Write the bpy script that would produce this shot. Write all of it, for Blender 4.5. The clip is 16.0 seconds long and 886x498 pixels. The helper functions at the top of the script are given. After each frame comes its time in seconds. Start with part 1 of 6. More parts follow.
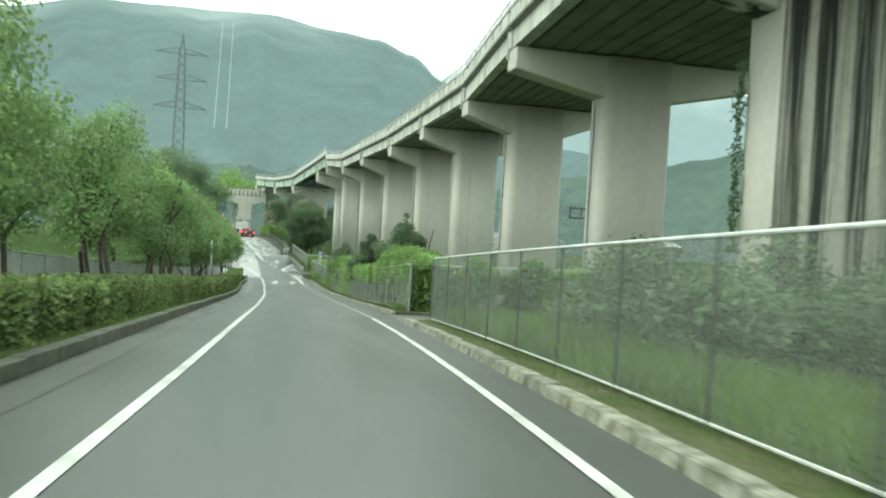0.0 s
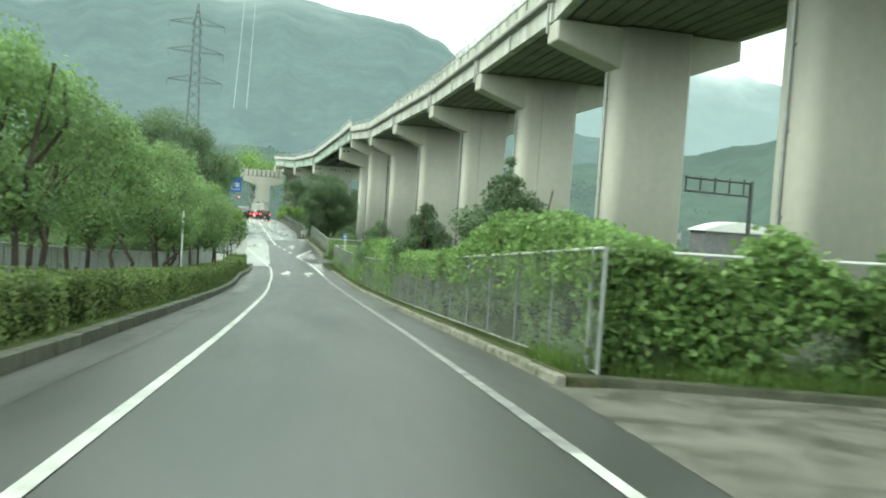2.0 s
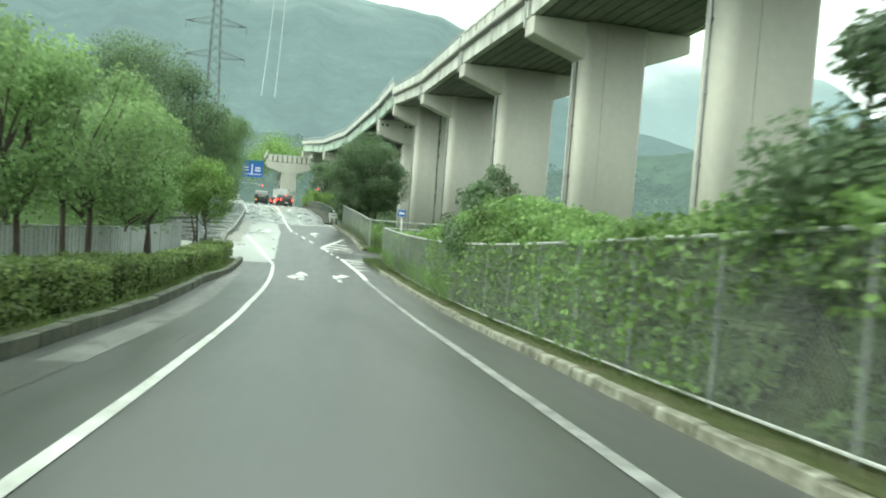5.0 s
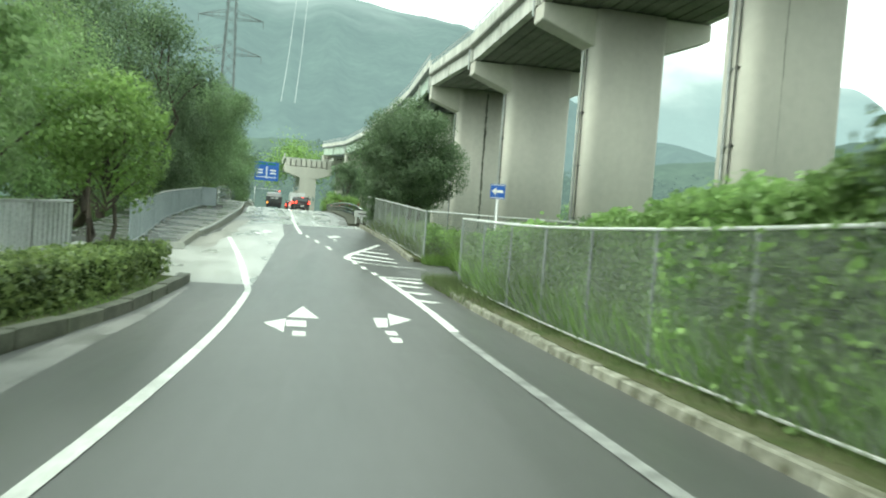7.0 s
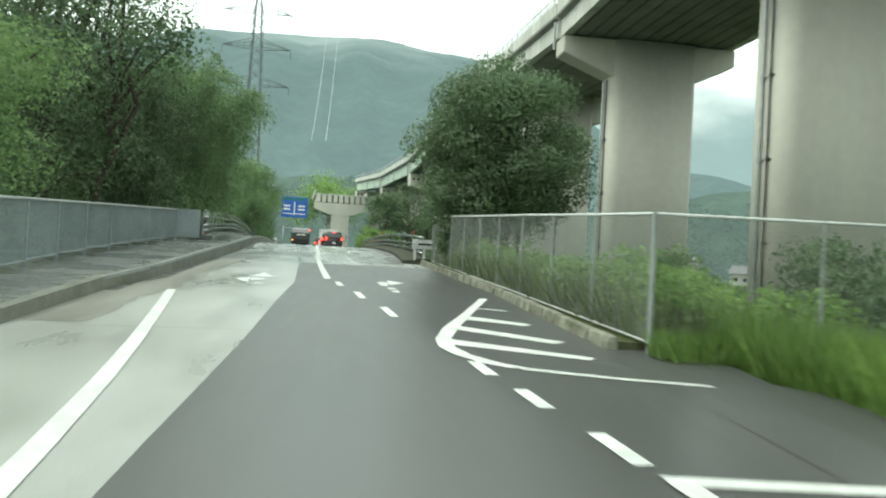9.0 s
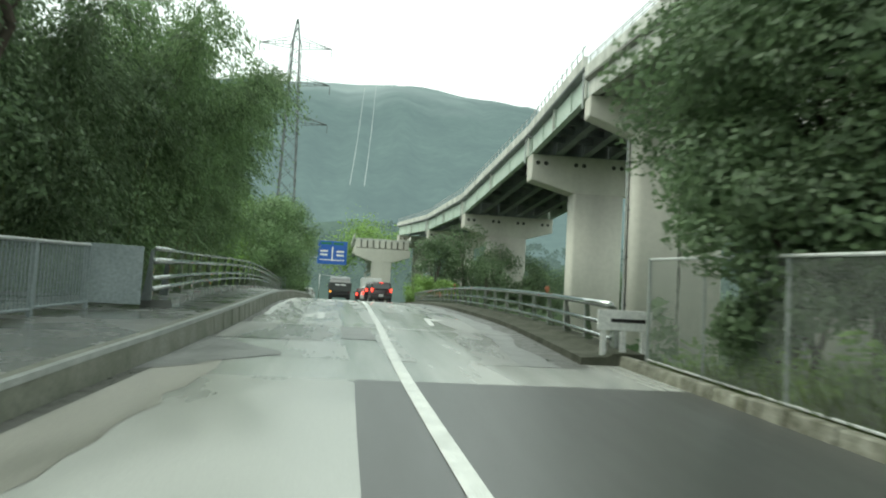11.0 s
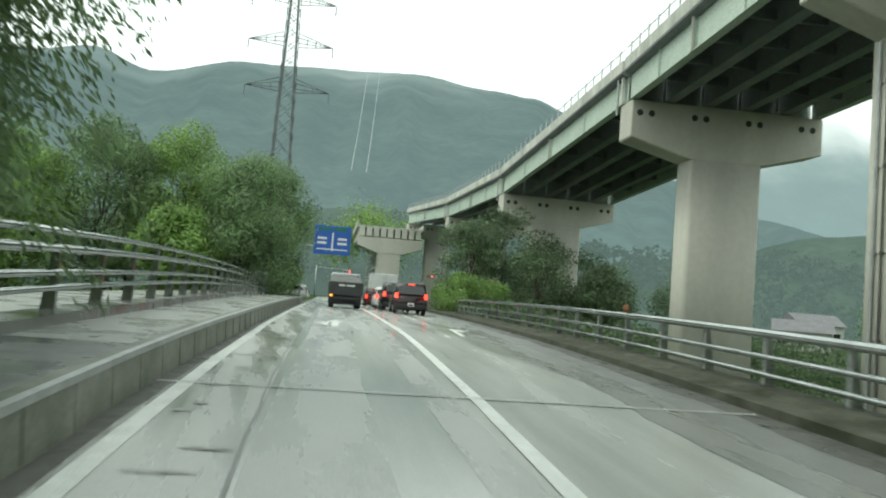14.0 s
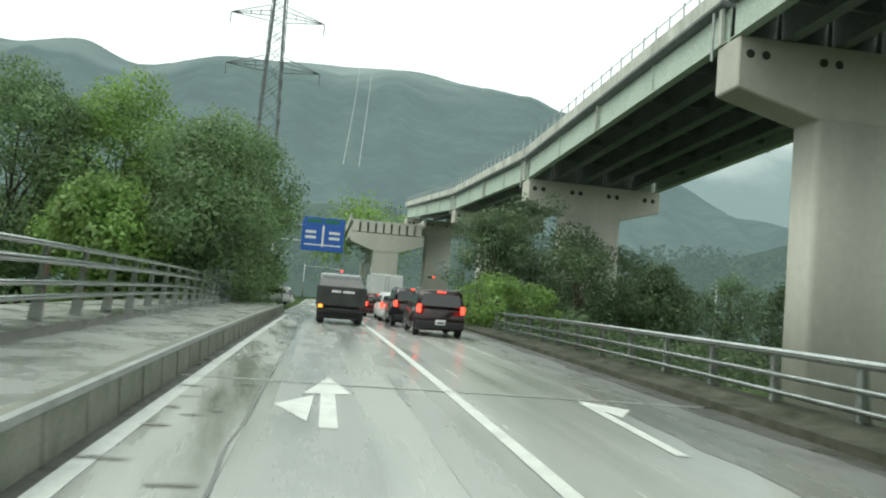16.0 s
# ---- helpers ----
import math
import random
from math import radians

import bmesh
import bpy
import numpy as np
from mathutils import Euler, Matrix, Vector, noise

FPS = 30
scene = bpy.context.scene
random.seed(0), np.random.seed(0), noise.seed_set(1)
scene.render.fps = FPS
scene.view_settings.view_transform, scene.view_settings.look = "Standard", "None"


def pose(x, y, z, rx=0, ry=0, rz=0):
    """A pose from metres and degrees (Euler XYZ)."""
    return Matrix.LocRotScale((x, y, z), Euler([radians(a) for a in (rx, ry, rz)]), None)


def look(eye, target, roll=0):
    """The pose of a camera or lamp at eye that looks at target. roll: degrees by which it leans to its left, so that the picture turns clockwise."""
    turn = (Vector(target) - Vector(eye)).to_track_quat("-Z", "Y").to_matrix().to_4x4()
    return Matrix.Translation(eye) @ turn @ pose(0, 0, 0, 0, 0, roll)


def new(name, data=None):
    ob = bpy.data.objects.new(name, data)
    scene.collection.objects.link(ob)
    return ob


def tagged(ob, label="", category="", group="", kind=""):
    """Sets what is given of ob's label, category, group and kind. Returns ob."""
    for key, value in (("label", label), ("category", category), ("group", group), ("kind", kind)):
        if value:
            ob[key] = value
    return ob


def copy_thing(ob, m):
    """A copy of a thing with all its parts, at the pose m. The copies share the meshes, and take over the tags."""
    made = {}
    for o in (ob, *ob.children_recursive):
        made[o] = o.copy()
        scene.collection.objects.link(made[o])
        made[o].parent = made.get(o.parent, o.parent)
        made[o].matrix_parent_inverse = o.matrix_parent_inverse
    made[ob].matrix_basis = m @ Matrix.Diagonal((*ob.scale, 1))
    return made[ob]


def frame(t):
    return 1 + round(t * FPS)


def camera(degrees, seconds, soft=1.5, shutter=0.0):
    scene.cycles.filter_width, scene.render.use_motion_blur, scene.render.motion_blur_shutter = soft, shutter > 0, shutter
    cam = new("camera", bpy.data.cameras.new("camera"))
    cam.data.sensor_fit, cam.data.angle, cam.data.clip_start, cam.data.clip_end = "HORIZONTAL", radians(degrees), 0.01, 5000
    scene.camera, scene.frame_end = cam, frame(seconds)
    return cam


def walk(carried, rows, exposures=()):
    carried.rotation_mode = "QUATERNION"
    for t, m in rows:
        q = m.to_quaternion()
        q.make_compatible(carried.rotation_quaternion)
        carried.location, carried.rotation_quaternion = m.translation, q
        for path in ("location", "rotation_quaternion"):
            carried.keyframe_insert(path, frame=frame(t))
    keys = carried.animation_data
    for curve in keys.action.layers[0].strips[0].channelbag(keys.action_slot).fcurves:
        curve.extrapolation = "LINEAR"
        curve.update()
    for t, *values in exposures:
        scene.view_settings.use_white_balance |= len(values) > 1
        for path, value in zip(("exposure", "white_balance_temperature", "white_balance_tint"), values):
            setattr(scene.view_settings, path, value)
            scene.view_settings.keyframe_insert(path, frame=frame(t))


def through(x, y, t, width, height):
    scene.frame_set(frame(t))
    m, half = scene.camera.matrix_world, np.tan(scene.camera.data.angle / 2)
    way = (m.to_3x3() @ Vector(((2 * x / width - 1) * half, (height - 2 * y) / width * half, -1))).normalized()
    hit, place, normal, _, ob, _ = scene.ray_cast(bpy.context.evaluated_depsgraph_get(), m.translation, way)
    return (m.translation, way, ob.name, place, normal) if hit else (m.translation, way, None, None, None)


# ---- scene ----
cam = camera(60.00, 16.0, soft=2.0, shutter=0.4)
PATH = [
    (0, (0.001, 0.0, 1.35), (-0.011, 1.999, 1.295), 3.2),
    (0.5, (-0.731, 4.088, 1.154), (-0.754, 6.087, 1.091), 3.8),
    (1, (-1.445, 8.166, 0.9), (-1.484, 10.164, 0.828), 4.1),
    (1.5, (-2.186, 12.229, 0.617), (-2.238, 14.227, 0.535), 3.9),
    (2, (-2.969, 16.287, 0.354), (-3.033, 18.284, 0.265), 3.8),
    (2.5, (-3.818, 20.343, 0.086), (-3.894, 22.339, -0.007), 3.6),
    (3, (-4.658, 24.377, -0.234), (-4.748, 26.373, -0.331), 3.6),
    (3.5, (-5.481, 28.401, -0.575), (-5.585, 30.396, -0.676), 4.3),
    (4, (-6.321, 32.416, -0.918), (-6.438, 34.41, -1.018), 4.4),
    (6.5, (-10.857, 52.726, -2.449), (-11.036, 54.716, -2.536), 4.3),
    (7, (-11.875, 56.723, -2.663), (-12.07, 58.713, -2.734), 4.3),
    (7.5, (-12.852, 60.701, -2.859), (-13.066, 62.689, -2.916), 3.7),
    (8, (-13.902, 64.633, -2.992), (-14.135, 66.619, -3.031), 3.2),
    (8.5, (-15.046, 68.485, -3.047), (-15.303, 70.468, -3.056), 3.0),
    (9, (-16.222, 72.293, -3.052), (-16.507, 74.273, -3.027), 3.0),
    (9.5, (-17.455, 76.058, -2.949), (-17.781, 78.03, -2.87), 2.6),
    (10, (-18.747, 79.725, -2.786), (-19.111, 81.688, -2.664), 2.3),
    (12.5, (-25.502, 97.623, -1.966), (-25.892, 99.579, -1.82), 3.7),
    (13, (-26.723, 101.14, -1.822), (-27.104, 103.099, -1.688), 3.6),
    (13.5, (-27.91, 104.583, -1.699), (-28.287, 106.543, -1.571), 4.2),
    (14, (-29.096, 107.914, -1.573), (-29.471, 109.875, -1.447), 4.4),
    (14.5, (-30.308, 111.109, -1.536), (-30.681, 113.07, -1.409), 4.9),
    (15, (-31.414, 114.29, -1.401), (-31.784, 116.251, -1.269), 4.8),
    (15.5, (-32.435, 117.455, -1.295), (-32.794, 119.418, -1.164), 4.6),
    (16, (-33.422, 120.586, -1.226), (-33.773, 122.551, -1.099), 4.7),
]
walk(cam, [(t, look(eye, target, roll)) for t, eye, target, roll in PATH], exposures=[(0.0, 0.86, 6600.0, -10.0), (1.0, 0.9, 6600.0, -11.0), (4.0, 1.06, 6600.0, -11.0), (6.5, 1.11, 6600.0, -11.0), (8.0, 0.96, 6600.0, -10.0), (10.0, 0.55, 6600.0, -5.0), (12.5, 0.48, 6600.0, -6.0), (14.0, 0.32, 6600.0, -4.0), (16.0, 0.3, 6600.0, -3.0)])

# ---------- light ----------
world = bpy.data.worlds.new("overcast_sky")
scene.world = world
world.use_nodes = True
wn, wl = world.node_tree.nodes, world.node_tree.links
wn.clear()
sky = wn.new("ShaderNodeTexSky")
sky.sky_type = "NISHITA"
sky.sun_disc = False
sky.sun_elevation, sky.sun_rotation = radians(52), radians(252)
sky.dust_density, sky.air_density = 4.0, 1.0
cloud = wn.new("ShaderNodeMixRGB")
cloud.inputs[0].default_value = 0.86
cloud.inputs[2].default_value = (11.5, 12.0, 12.2, 1)
wbg = wn.new("ShaderNodeBackground")
wbg.inputs["Strength"].default_value = 0.1
wout = wn.new("ShaderNodeOutputWorld")
wl.new(sky.outputs[0], cloud.inputs[1])
wl.new(cloud.outputs[0], wbg.inputs["Color"])
wl.new(wbg.outputs[0], wout.inputs["Surface"])
sun = new("sun", bpy.data.lights.new("sun", "SUN"))
sun.data.energy, sun.data.angle, sun.data.color = 1.0, radians(28), (1.0, 0.97, 0.92)
sun.matrix_world = look((0, 0, 60), (44, 14, 0))


# ---------- materials ----------
def material(name, base, rough=0.8, second=None, scale=3.0, fine=40.0, bump=0.15, metal=0.0, spec=0.5, sub=0.0, rough2=None, stretch=(1, 1, 1), bdist=0.02, per_piece=0.0, grain=0.55, turn=0.0):
    """Two-scale procedural surface: slow stains, fine grain, relief."""
    m = bpy.data.materials.new(name)
    m.use_nodes = True
    n, l = m.node_tree.nodes, m.node_tree.links
    b = n["Principled BSDF"]
    b.inputs["Metallic"].default_value = metal
    b.inputs["Specular IOR Level"].default_value = spec
    geo = n.new("ShaderNodeNewGeometry")
    mp = n.new("ShaderNodeMapping")
    mp.vector_type = "TEXTURE"
    mp.inputs["Scale"].default_value = tuple(1 / v for v in stretch)
    mp.inputs["Rotation"].default_value = (0, 0, radians(turn))
    l.new(geo.outputs["Position"], mp.inputs["Vector"])
    big = n.new("ShaderNodeTexNoise")
    big.inputs["Scale"].default_value = scale
    big.inputs["Detail"].default_value = 5
    big.inputs["Roughness"].default_value = 0.6
    l.new(mp.outputs[0], big.inputs["Vector"])
    small = n.new("ShaderNodeTexNoise")
    small.inputs["Scale"].default_value = fine
    small.inputs["Detail"].default_value = 3
    l.new(geo.outputs["Position"], small.inputs["Vector"])
    ramp = n.new("ShaderNodeValToRGB")
    ramp.color_ramp.elements[0].position, ramp.color_ramp.elements[1].position = 0.32, 0.68
    second = second or tuple(c * 0.72 for c in base)
    ramp.color_ramp.elements[0].color = (*second, 1)
    ramp.color_ramp.elements[1].color = (*base, 1)
    l.new(big.outputs["Fac"], ramp.inputs[0])
    mix = n.new("ShaderNodeMixRGB")
    mix.blend_type = "MULTIPLY"
    mix.inputs[0].default_value = grain
    l.new(ramp.outputs[0], mix.inputs[1])
    gr = n.new("ShaderNodeValToRGB")
    gr.color_ramp.elements[0].color, gr.color_ramp.elements[1].color = (0.62, 0.62, 0.62, 1), (1.25, 1.25, 1.25, 1)
    gr.color_ramp.elements[0].position, gr.color_ramp.elements[1].position = 0.3, 0.7
    l.new(small.outputs["Fac"], gr.inputs[0])
    l.new(gr.outputs[0], mix.inputs[2])
    colour = mix.outputs[0]
    if per_piece:
        info = n.new("ShaderNodeObjectInfo")
        hsv = n.new("ShaderNodeHueSaturation")
        mm = n.new("ShaderNodeMapRange")
        mm.inputs["To Min"].default_value, mm.inputs["To Max"].default_value = 1 - per_piece, 1 + per_piece
        l.new(info.outputs["Random"], mm.inputs["Value"])
        l.new(mm.outputs[0], hsv.inputs["Value"])
        l.new(colour, hsv.inputs["Color"])
        colour = hsv.outputs[0]
    l.new(colour, b.inputs["Base Color"])
    if rough2 is None:
        b.inputs["Roughness"].default_value = rough
    else:
        rr = n.new("ShaderNodeMapRange")
        rr.inputs["From Min"].default_value, rr.inputs["From Max"].default_value = 0.35, 0.65
        rr.inputs["To Min"].default_value, rr.inputs["To Max"].default_value = rough, rough2
        l.new(big.outputs["Fac"], rr.inputs["Value"])
        l.new(rr.outputs[0], b.inputs["Roughness"])
    if bump:
        bp = n.new("ShaderNodeBump")
        bp.inputs["Strength"].default_value, bp.inputs["Distance"].default_value = bump, bdist
        l.new(small.outputs["Fac"], bp.inputs["Height"])
        l.new(bp.outputs[0], b.inputs["Normal"])
    return m


def leaf_material(name, light, dark, through=0.35):
    m = bpy.data.materials.new(name)
    m.use_nodes = True
    n, l = m.node_tree.nodes, m.node_tree.links
    b = n["Principled BSDF"]
    geo = n.new("ShaderNodeNewGeometry")
    ramp = n.new("ShaderNodeValToRGB")
    ramp.color_ramp.elements[0].color, ramp.color_ramp.elements[1].color = (*dark, 1), (*light, 1)
    l.new(geo.outputs["Random Per Island"], ramp.inputs[0])
    nz = n.new("ShaderNodeTexNoise")
    nz.inputs["Scale"].default_value = 0.55
    nz.inputs["Detail"].default_value = 4
    l.new(geo.outputs["Position"], nz.inputs["Vector"])
    hv = n.new("ShaderNodeHueSaturation")
    mr = n.new("ShaderNodeMapRange")
    mr.inputs["From Min"].default_value, mr.inputs["From Max"].default_value = 0.3, 0.7
    mr.inputs["To Min"].default_value, mr.inputs["To Max"].default_value = 0.6, 1.4
    l.new(nz.outputs["Fac"], mr.inputs["Value"])
    l.new(mr.outputs[0], hv.inputs["Value"])
    l.new(ramp.outputs[0], hv.inputs["Color"])
    l.new(hv.outputs[0], b.inputs["Base Color"])
    b.inputs["Roughness"].default_value = 0.5
    tr = n.new("ShaderNodeBsdfTranslucent")
    l.new(hv.outputs[0], tr.inputs["Color"])
    mx = n.new("ShaderNodeMixShader")
    mx.inputs[0].default_value = through
    l.new(b.outputs[0], mx.inputs[1])
    l.new(tr.outputs[0], mx.inputs[2])
    l.new(mx.outputs[0], n["Material Output"].inputs["Surface"])
    return m


def lamp_material(name, colour, strength):
    m = bpy.data.materials.new(name)
    m.use_nodes = True
    b = m.node_tree.nodes["Principled BSDF"]
    b.inputs["Base Color"].default_value = (*colour, 1)
    b.inputs["Emission Color"].default_value = (*colour, 1)
    b.inputs["Emission Strength"].default_value = strength
    return m


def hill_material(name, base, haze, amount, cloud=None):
    """Wooded far slope with its mist put into the shader as glowing haze colour."""
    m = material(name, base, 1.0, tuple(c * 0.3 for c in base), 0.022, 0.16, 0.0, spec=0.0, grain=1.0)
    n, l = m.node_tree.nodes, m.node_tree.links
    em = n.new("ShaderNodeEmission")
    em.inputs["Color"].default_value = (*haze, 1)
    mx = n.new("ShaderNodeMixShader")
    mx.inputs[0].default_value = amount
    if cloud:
        # emission whitens with height, painting the cloud base over the upper slope
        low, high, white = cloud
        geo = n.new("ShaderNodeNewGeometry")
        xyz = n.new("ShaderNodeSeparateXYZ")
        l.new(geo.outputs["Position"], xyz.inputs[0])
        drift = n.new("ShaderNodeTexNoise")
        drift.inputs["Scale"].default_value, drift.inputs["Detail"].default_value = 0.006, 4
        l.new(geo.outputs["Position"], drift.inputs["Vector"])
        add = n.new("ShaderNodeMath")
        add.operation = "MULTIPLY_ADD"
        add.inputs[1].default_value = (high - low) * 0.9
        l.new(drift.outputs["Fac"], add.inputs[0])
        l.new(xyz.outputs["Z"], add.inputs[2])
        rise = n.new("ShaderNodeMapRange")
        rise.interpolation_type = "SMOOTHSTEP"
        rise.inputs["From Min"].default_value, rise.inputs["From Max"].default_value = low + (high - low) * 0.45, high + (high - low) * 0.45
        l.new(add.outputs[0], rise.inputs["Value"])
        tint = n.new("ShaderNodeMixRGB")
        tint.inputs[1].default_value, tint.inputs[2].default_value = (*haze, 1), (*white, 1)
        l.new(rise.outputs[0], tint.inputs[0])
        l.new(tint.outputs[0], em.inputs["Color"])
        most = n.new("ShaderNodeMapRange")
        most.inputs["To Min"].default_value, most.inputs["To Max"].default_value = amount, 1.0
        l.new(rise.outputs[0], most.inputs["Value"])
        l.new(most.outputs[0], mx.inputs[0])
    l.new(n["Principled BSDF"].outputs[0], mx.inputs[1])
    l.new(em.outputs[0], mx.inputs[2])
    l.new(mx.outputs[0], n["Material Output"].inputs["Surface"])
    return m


ASPHALT = material("wet_asphalt", (0.078, 0.08, 0.077), 0.3, (0.064, 0.066, 0.064), 0.7, 160.0, 0.12, spec=0.6, rough2=0.42, bdist=0.005, stretch=(1, 0.12, 1), turn=14)
ASPHALT_GREY = material("muddy_wet_asphalt", (0.095, 0.096, 0.088), 0.28, (0.06, 0.061, 0.055), 1.1, 120.0, 0.3, rough2=0.6, bdist=0.006, stretch=(1, 0.2, 1), turn=12)
ASPHALT_OLD = material("pale_worn_asphalt", (0.20, 0.202, 0.19), 0.3, (0.12, 0.122, 0.115), 1.2, 120.0, 0.3, rough2=0.6, bdist=0.006)
DECK = material("wet_concrete_road", (0.44, 0.45, 0.42), 0.15, (0.37, 0.38, 0.36), 1.1, 60.0, 0.1, rough2=0.3, bdist=0.003, spec=0.9, stretch=(1, 0.07, 1), turn=19, grain=0.3)
APRON = material("pale_wet_concrete", (0.39, 0.40, 0.372), 0.25, (0.29, 0.30, 0.275), 0.8, 60.0, 0.08, rough2=0.42, bdist=0.003, spec=1.0, stretch=(1, 0.3, 1), turn=18, grain=0.3)
DECK_WORN = material("worn_concrete_road", (0.40, 0.41, 0.385), 0.22, (0.32, 0.33, 0.31), 1.6, 60.0, 0.1, rough2=0.34, bdist=0.003, spec=0.7, stretch=(1, 0.2, 1), turn=19)
DECK_PALE = material("pale_joint_seal", (0.48, 0.49, 0.46), 0.3, (0.42, 0.43, 0.4), 2.0, 40.0, 0.1)
DECK_PATCH = material("dark_repair_patch", (0.20, 0.205, 0.195), 0.3, (0.15, 0.155, 0.15), 1.5, 60.0, 0.2, rough2=0.5)
DECK_DARK = material("dark_wet_concrete", (0.26, 0.265, 0.245), 0.18, (0.175, 0.18, 0.165), 1.2, 60.0, 0.1, rough2=0.4, stretch=(1, 0.15, 1), turn=19)
DECK_MUD = material("thin_mud_film", (0.27, 0.27, 0.245), 0.25, (0.19, 0.19, 0.17), 2.5, 60.0, 0.1, rough2=0.5)
APRON_MUD = material("muddy_wet_concrete", (0.275, 0.27, 0.235), 0.28, (0.19, 0.188, 0.16), 1.1, 60.0, 0.1, rough2=0.5, spec=0.7, stretch=(1, 0.2, 1), turn=18)
DECK_SIDE = material("streaky_gutter_slab", (0.45, 0.46, 0.43), 0.12, (0.25, 0.255, 0.235), 1.8, 50.0, 0.15, rough2=0.4, bdist=0.004, spec=0.8, stretch=(1, 0.1, 1), turn=25, grain=0.4)
SILT = material("wet_gutter_silt", (0.10, 0.10, 0.088), 0.25, (0.05, 0.053, 0.043), 2.5, 40.0, 0.3, rough2=0.7)
# dark colour of the leaf cores, standing for the shade inside
CORE_SHADE = material("dark_core_shade", (0.075, 0.105, 0.04), 1.0, (0.03, 0.045, 0.018), 3.0, 14.0, 0.9, spec=0.0, bdist=0.15)
CONCRETE_DRIP = material("water_streaked_concrete", (0.46, 0.45, 0.39), 0.8, (0.34, 0.33, 0.29), 1.0, 3.0, 0.03)
MOSS = material("wet_black_moss", (0.20, 0.20, 0.165), 0.9, (0.035, 0.038, 0.03), 2.0, 12.0, 0.3)
WALK_KERB = material("wet_sidewalk_kerb", (0.22, 0.225, 0.19), 0.55, (0.10, 0.11, 0.078), 1.5, 20.0, 0.3)
KERB_MOSS = material("dark_mossy_bridge_kerb", (0.10, 0.102, 0.08), 0.85, (0.03, 0.035, 0.02), 1.8, 30.0, 0.5, spec=0.2)
KERB_DARK = material("mossy_kerb_concrete", (0.13, 0.135, 0.10), 0.6, (0.045, 0.055, 0.03), 2.2, 30.0, 0.4, per_piece=0.2)
PAVE = material("wet_sidewalk_asphalt", (0.2, 0.205, 0.195), 0.1, (0.135, 0.14, 0.132), 0.8, 90.0, 0.15, rough2=0.4, bdist=0.004)
# wet asphalt with the bamboo's shade put into its colour
PAVE_SHADED = material("shaded_wet_asphalt", (0.075, 0.078, 0.07), 0.14, (0.045, 0.048, 0.042), 0.8, 90.0, 0.15, rough2=0.45, bdist=0.004)
# paler paving, with some sky sheen put into its tone
PAVE_PALE = material("pale_wet_paving", (0.33, 0.335, 0.315), 0.18, (0.22, 0.225, 0.21), 0.9, 60.0, 0.1, rough2=0.4, bdist=0.004)
MUD = material("muddy_gravel", (0.17, 0.165, 0.14), 0.35, (0.085, 0.084, 0.07), 1.6, 30.0, 0.4, rough2=0.8, bdist=0.02)
PAINT = material("road_paint", (0.74, 0.76, 0.72), 0.55, (0.55, 0.57, 0.54), 2.5, 60.0, 0.15, bdist=0.003)
PAINT_LINE = material("scuffed_road_paint", (0.72, 0.74, 0.70), 0.4, (0.42, 0.43, 0.40), 2.0, 40.0, 0.15, bdist=0.003)
PAINT_WORN = material("worn_road_paint", (0.34, 0.35, 0.335), 0.5, (0.13, 0.133, 0.128), 3.0, 50.0, 0.15, bdist=0.003)
KERB = material("kerb_concrete", (0.34, 0.34, 0.28), 0.7, (0.085, 0.085, 0.05), 4.5, 30.0, 0.4, per_piece=0.22)
CONCRETE = material("pier_concrete", (0.52, 0.51, 0.445), 0.8, (0.44, 0.43, 0.38), 0.35, 2.5, 0.03, stretch=(1, 1, 0.25), grain=0.12)
CONCRETE_WET = material("wet_pier_concrete", (0.56, 0.55, 0.48), 0.75, (0.46, 0.45, 0.395), 0.35, 2.5, 0.03, stretch=(1, 1, 0.2), grain=0.15)
CONCRETE_DIRTY = material("stained_concrete", (0.46, 0.44, 0.37), 0.85, (0.03, 0.032, 0.027), 1.25, 3.0, 0.08, stretch=(1, 1, 0.03), grain=0.3)
for stop, place in zip(next(k for k in CONCRETE_DIRTY.node_tree.nodes if k.type == "VALTORGB").color_ramp.elements, (0.44, 0.57)):
    stop.position = place
# deck undersides: the shade below is put into these darker base colours
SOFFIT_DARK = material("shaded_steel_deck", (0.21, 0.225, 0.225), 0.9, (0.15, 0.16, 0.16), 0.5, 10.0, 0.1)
SOFFIT = material("shaded_deck_underside", (0.25, 0.25, 0.222), 0.9, (0.17, 0.172, 0.155), 0.5, 10.0, 0.1)
PARAPET = material("parapet_concrete", (0.62, 0.62, 0.57), 0.8, (0.36, 0.37, 0.33), 0.9, 4.0, 0.05, stretch=(1, 1, 0.3), grain=0.2)
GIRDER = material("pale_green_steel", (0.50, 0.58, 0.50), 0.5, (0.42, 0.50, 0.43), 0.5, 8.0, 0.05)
# inner girders: darker copy of the steel, deck shade in its colour
GIRDER_SHADED = material("shaded_girder_steel", (0.21, 0.235, 0.235), 0.6, (0.15, 0.17, 0.17), 0.5, 8.0, 0.05)
GALV = material("galvanised_steel", (0.46, 0.48, 0.47), 0.42, (0.32, 0.34, 0.33), 3.0, 50.0, 0.05, metal=0.55)
WIRE = material("weathered_fence_wire", (0.25, 0.275, 0.245), 0.7, (0.18, 0.2, 0.18), 2.0, 50.0, 0.0)
FENCE_RAIL = material("pale_galvanised_rail", (0.66, 0.68, 0.66), 0.4, (0.48, 0.50, 0.48), 2.5, 50.0, 0.05)
FENCE_POST_GREY = material("grey_fence_post", (0.33, 0.36, 0.34), 0.6, (0.22, 0.245, 0.23), 2.5, 50.0, 0.05)
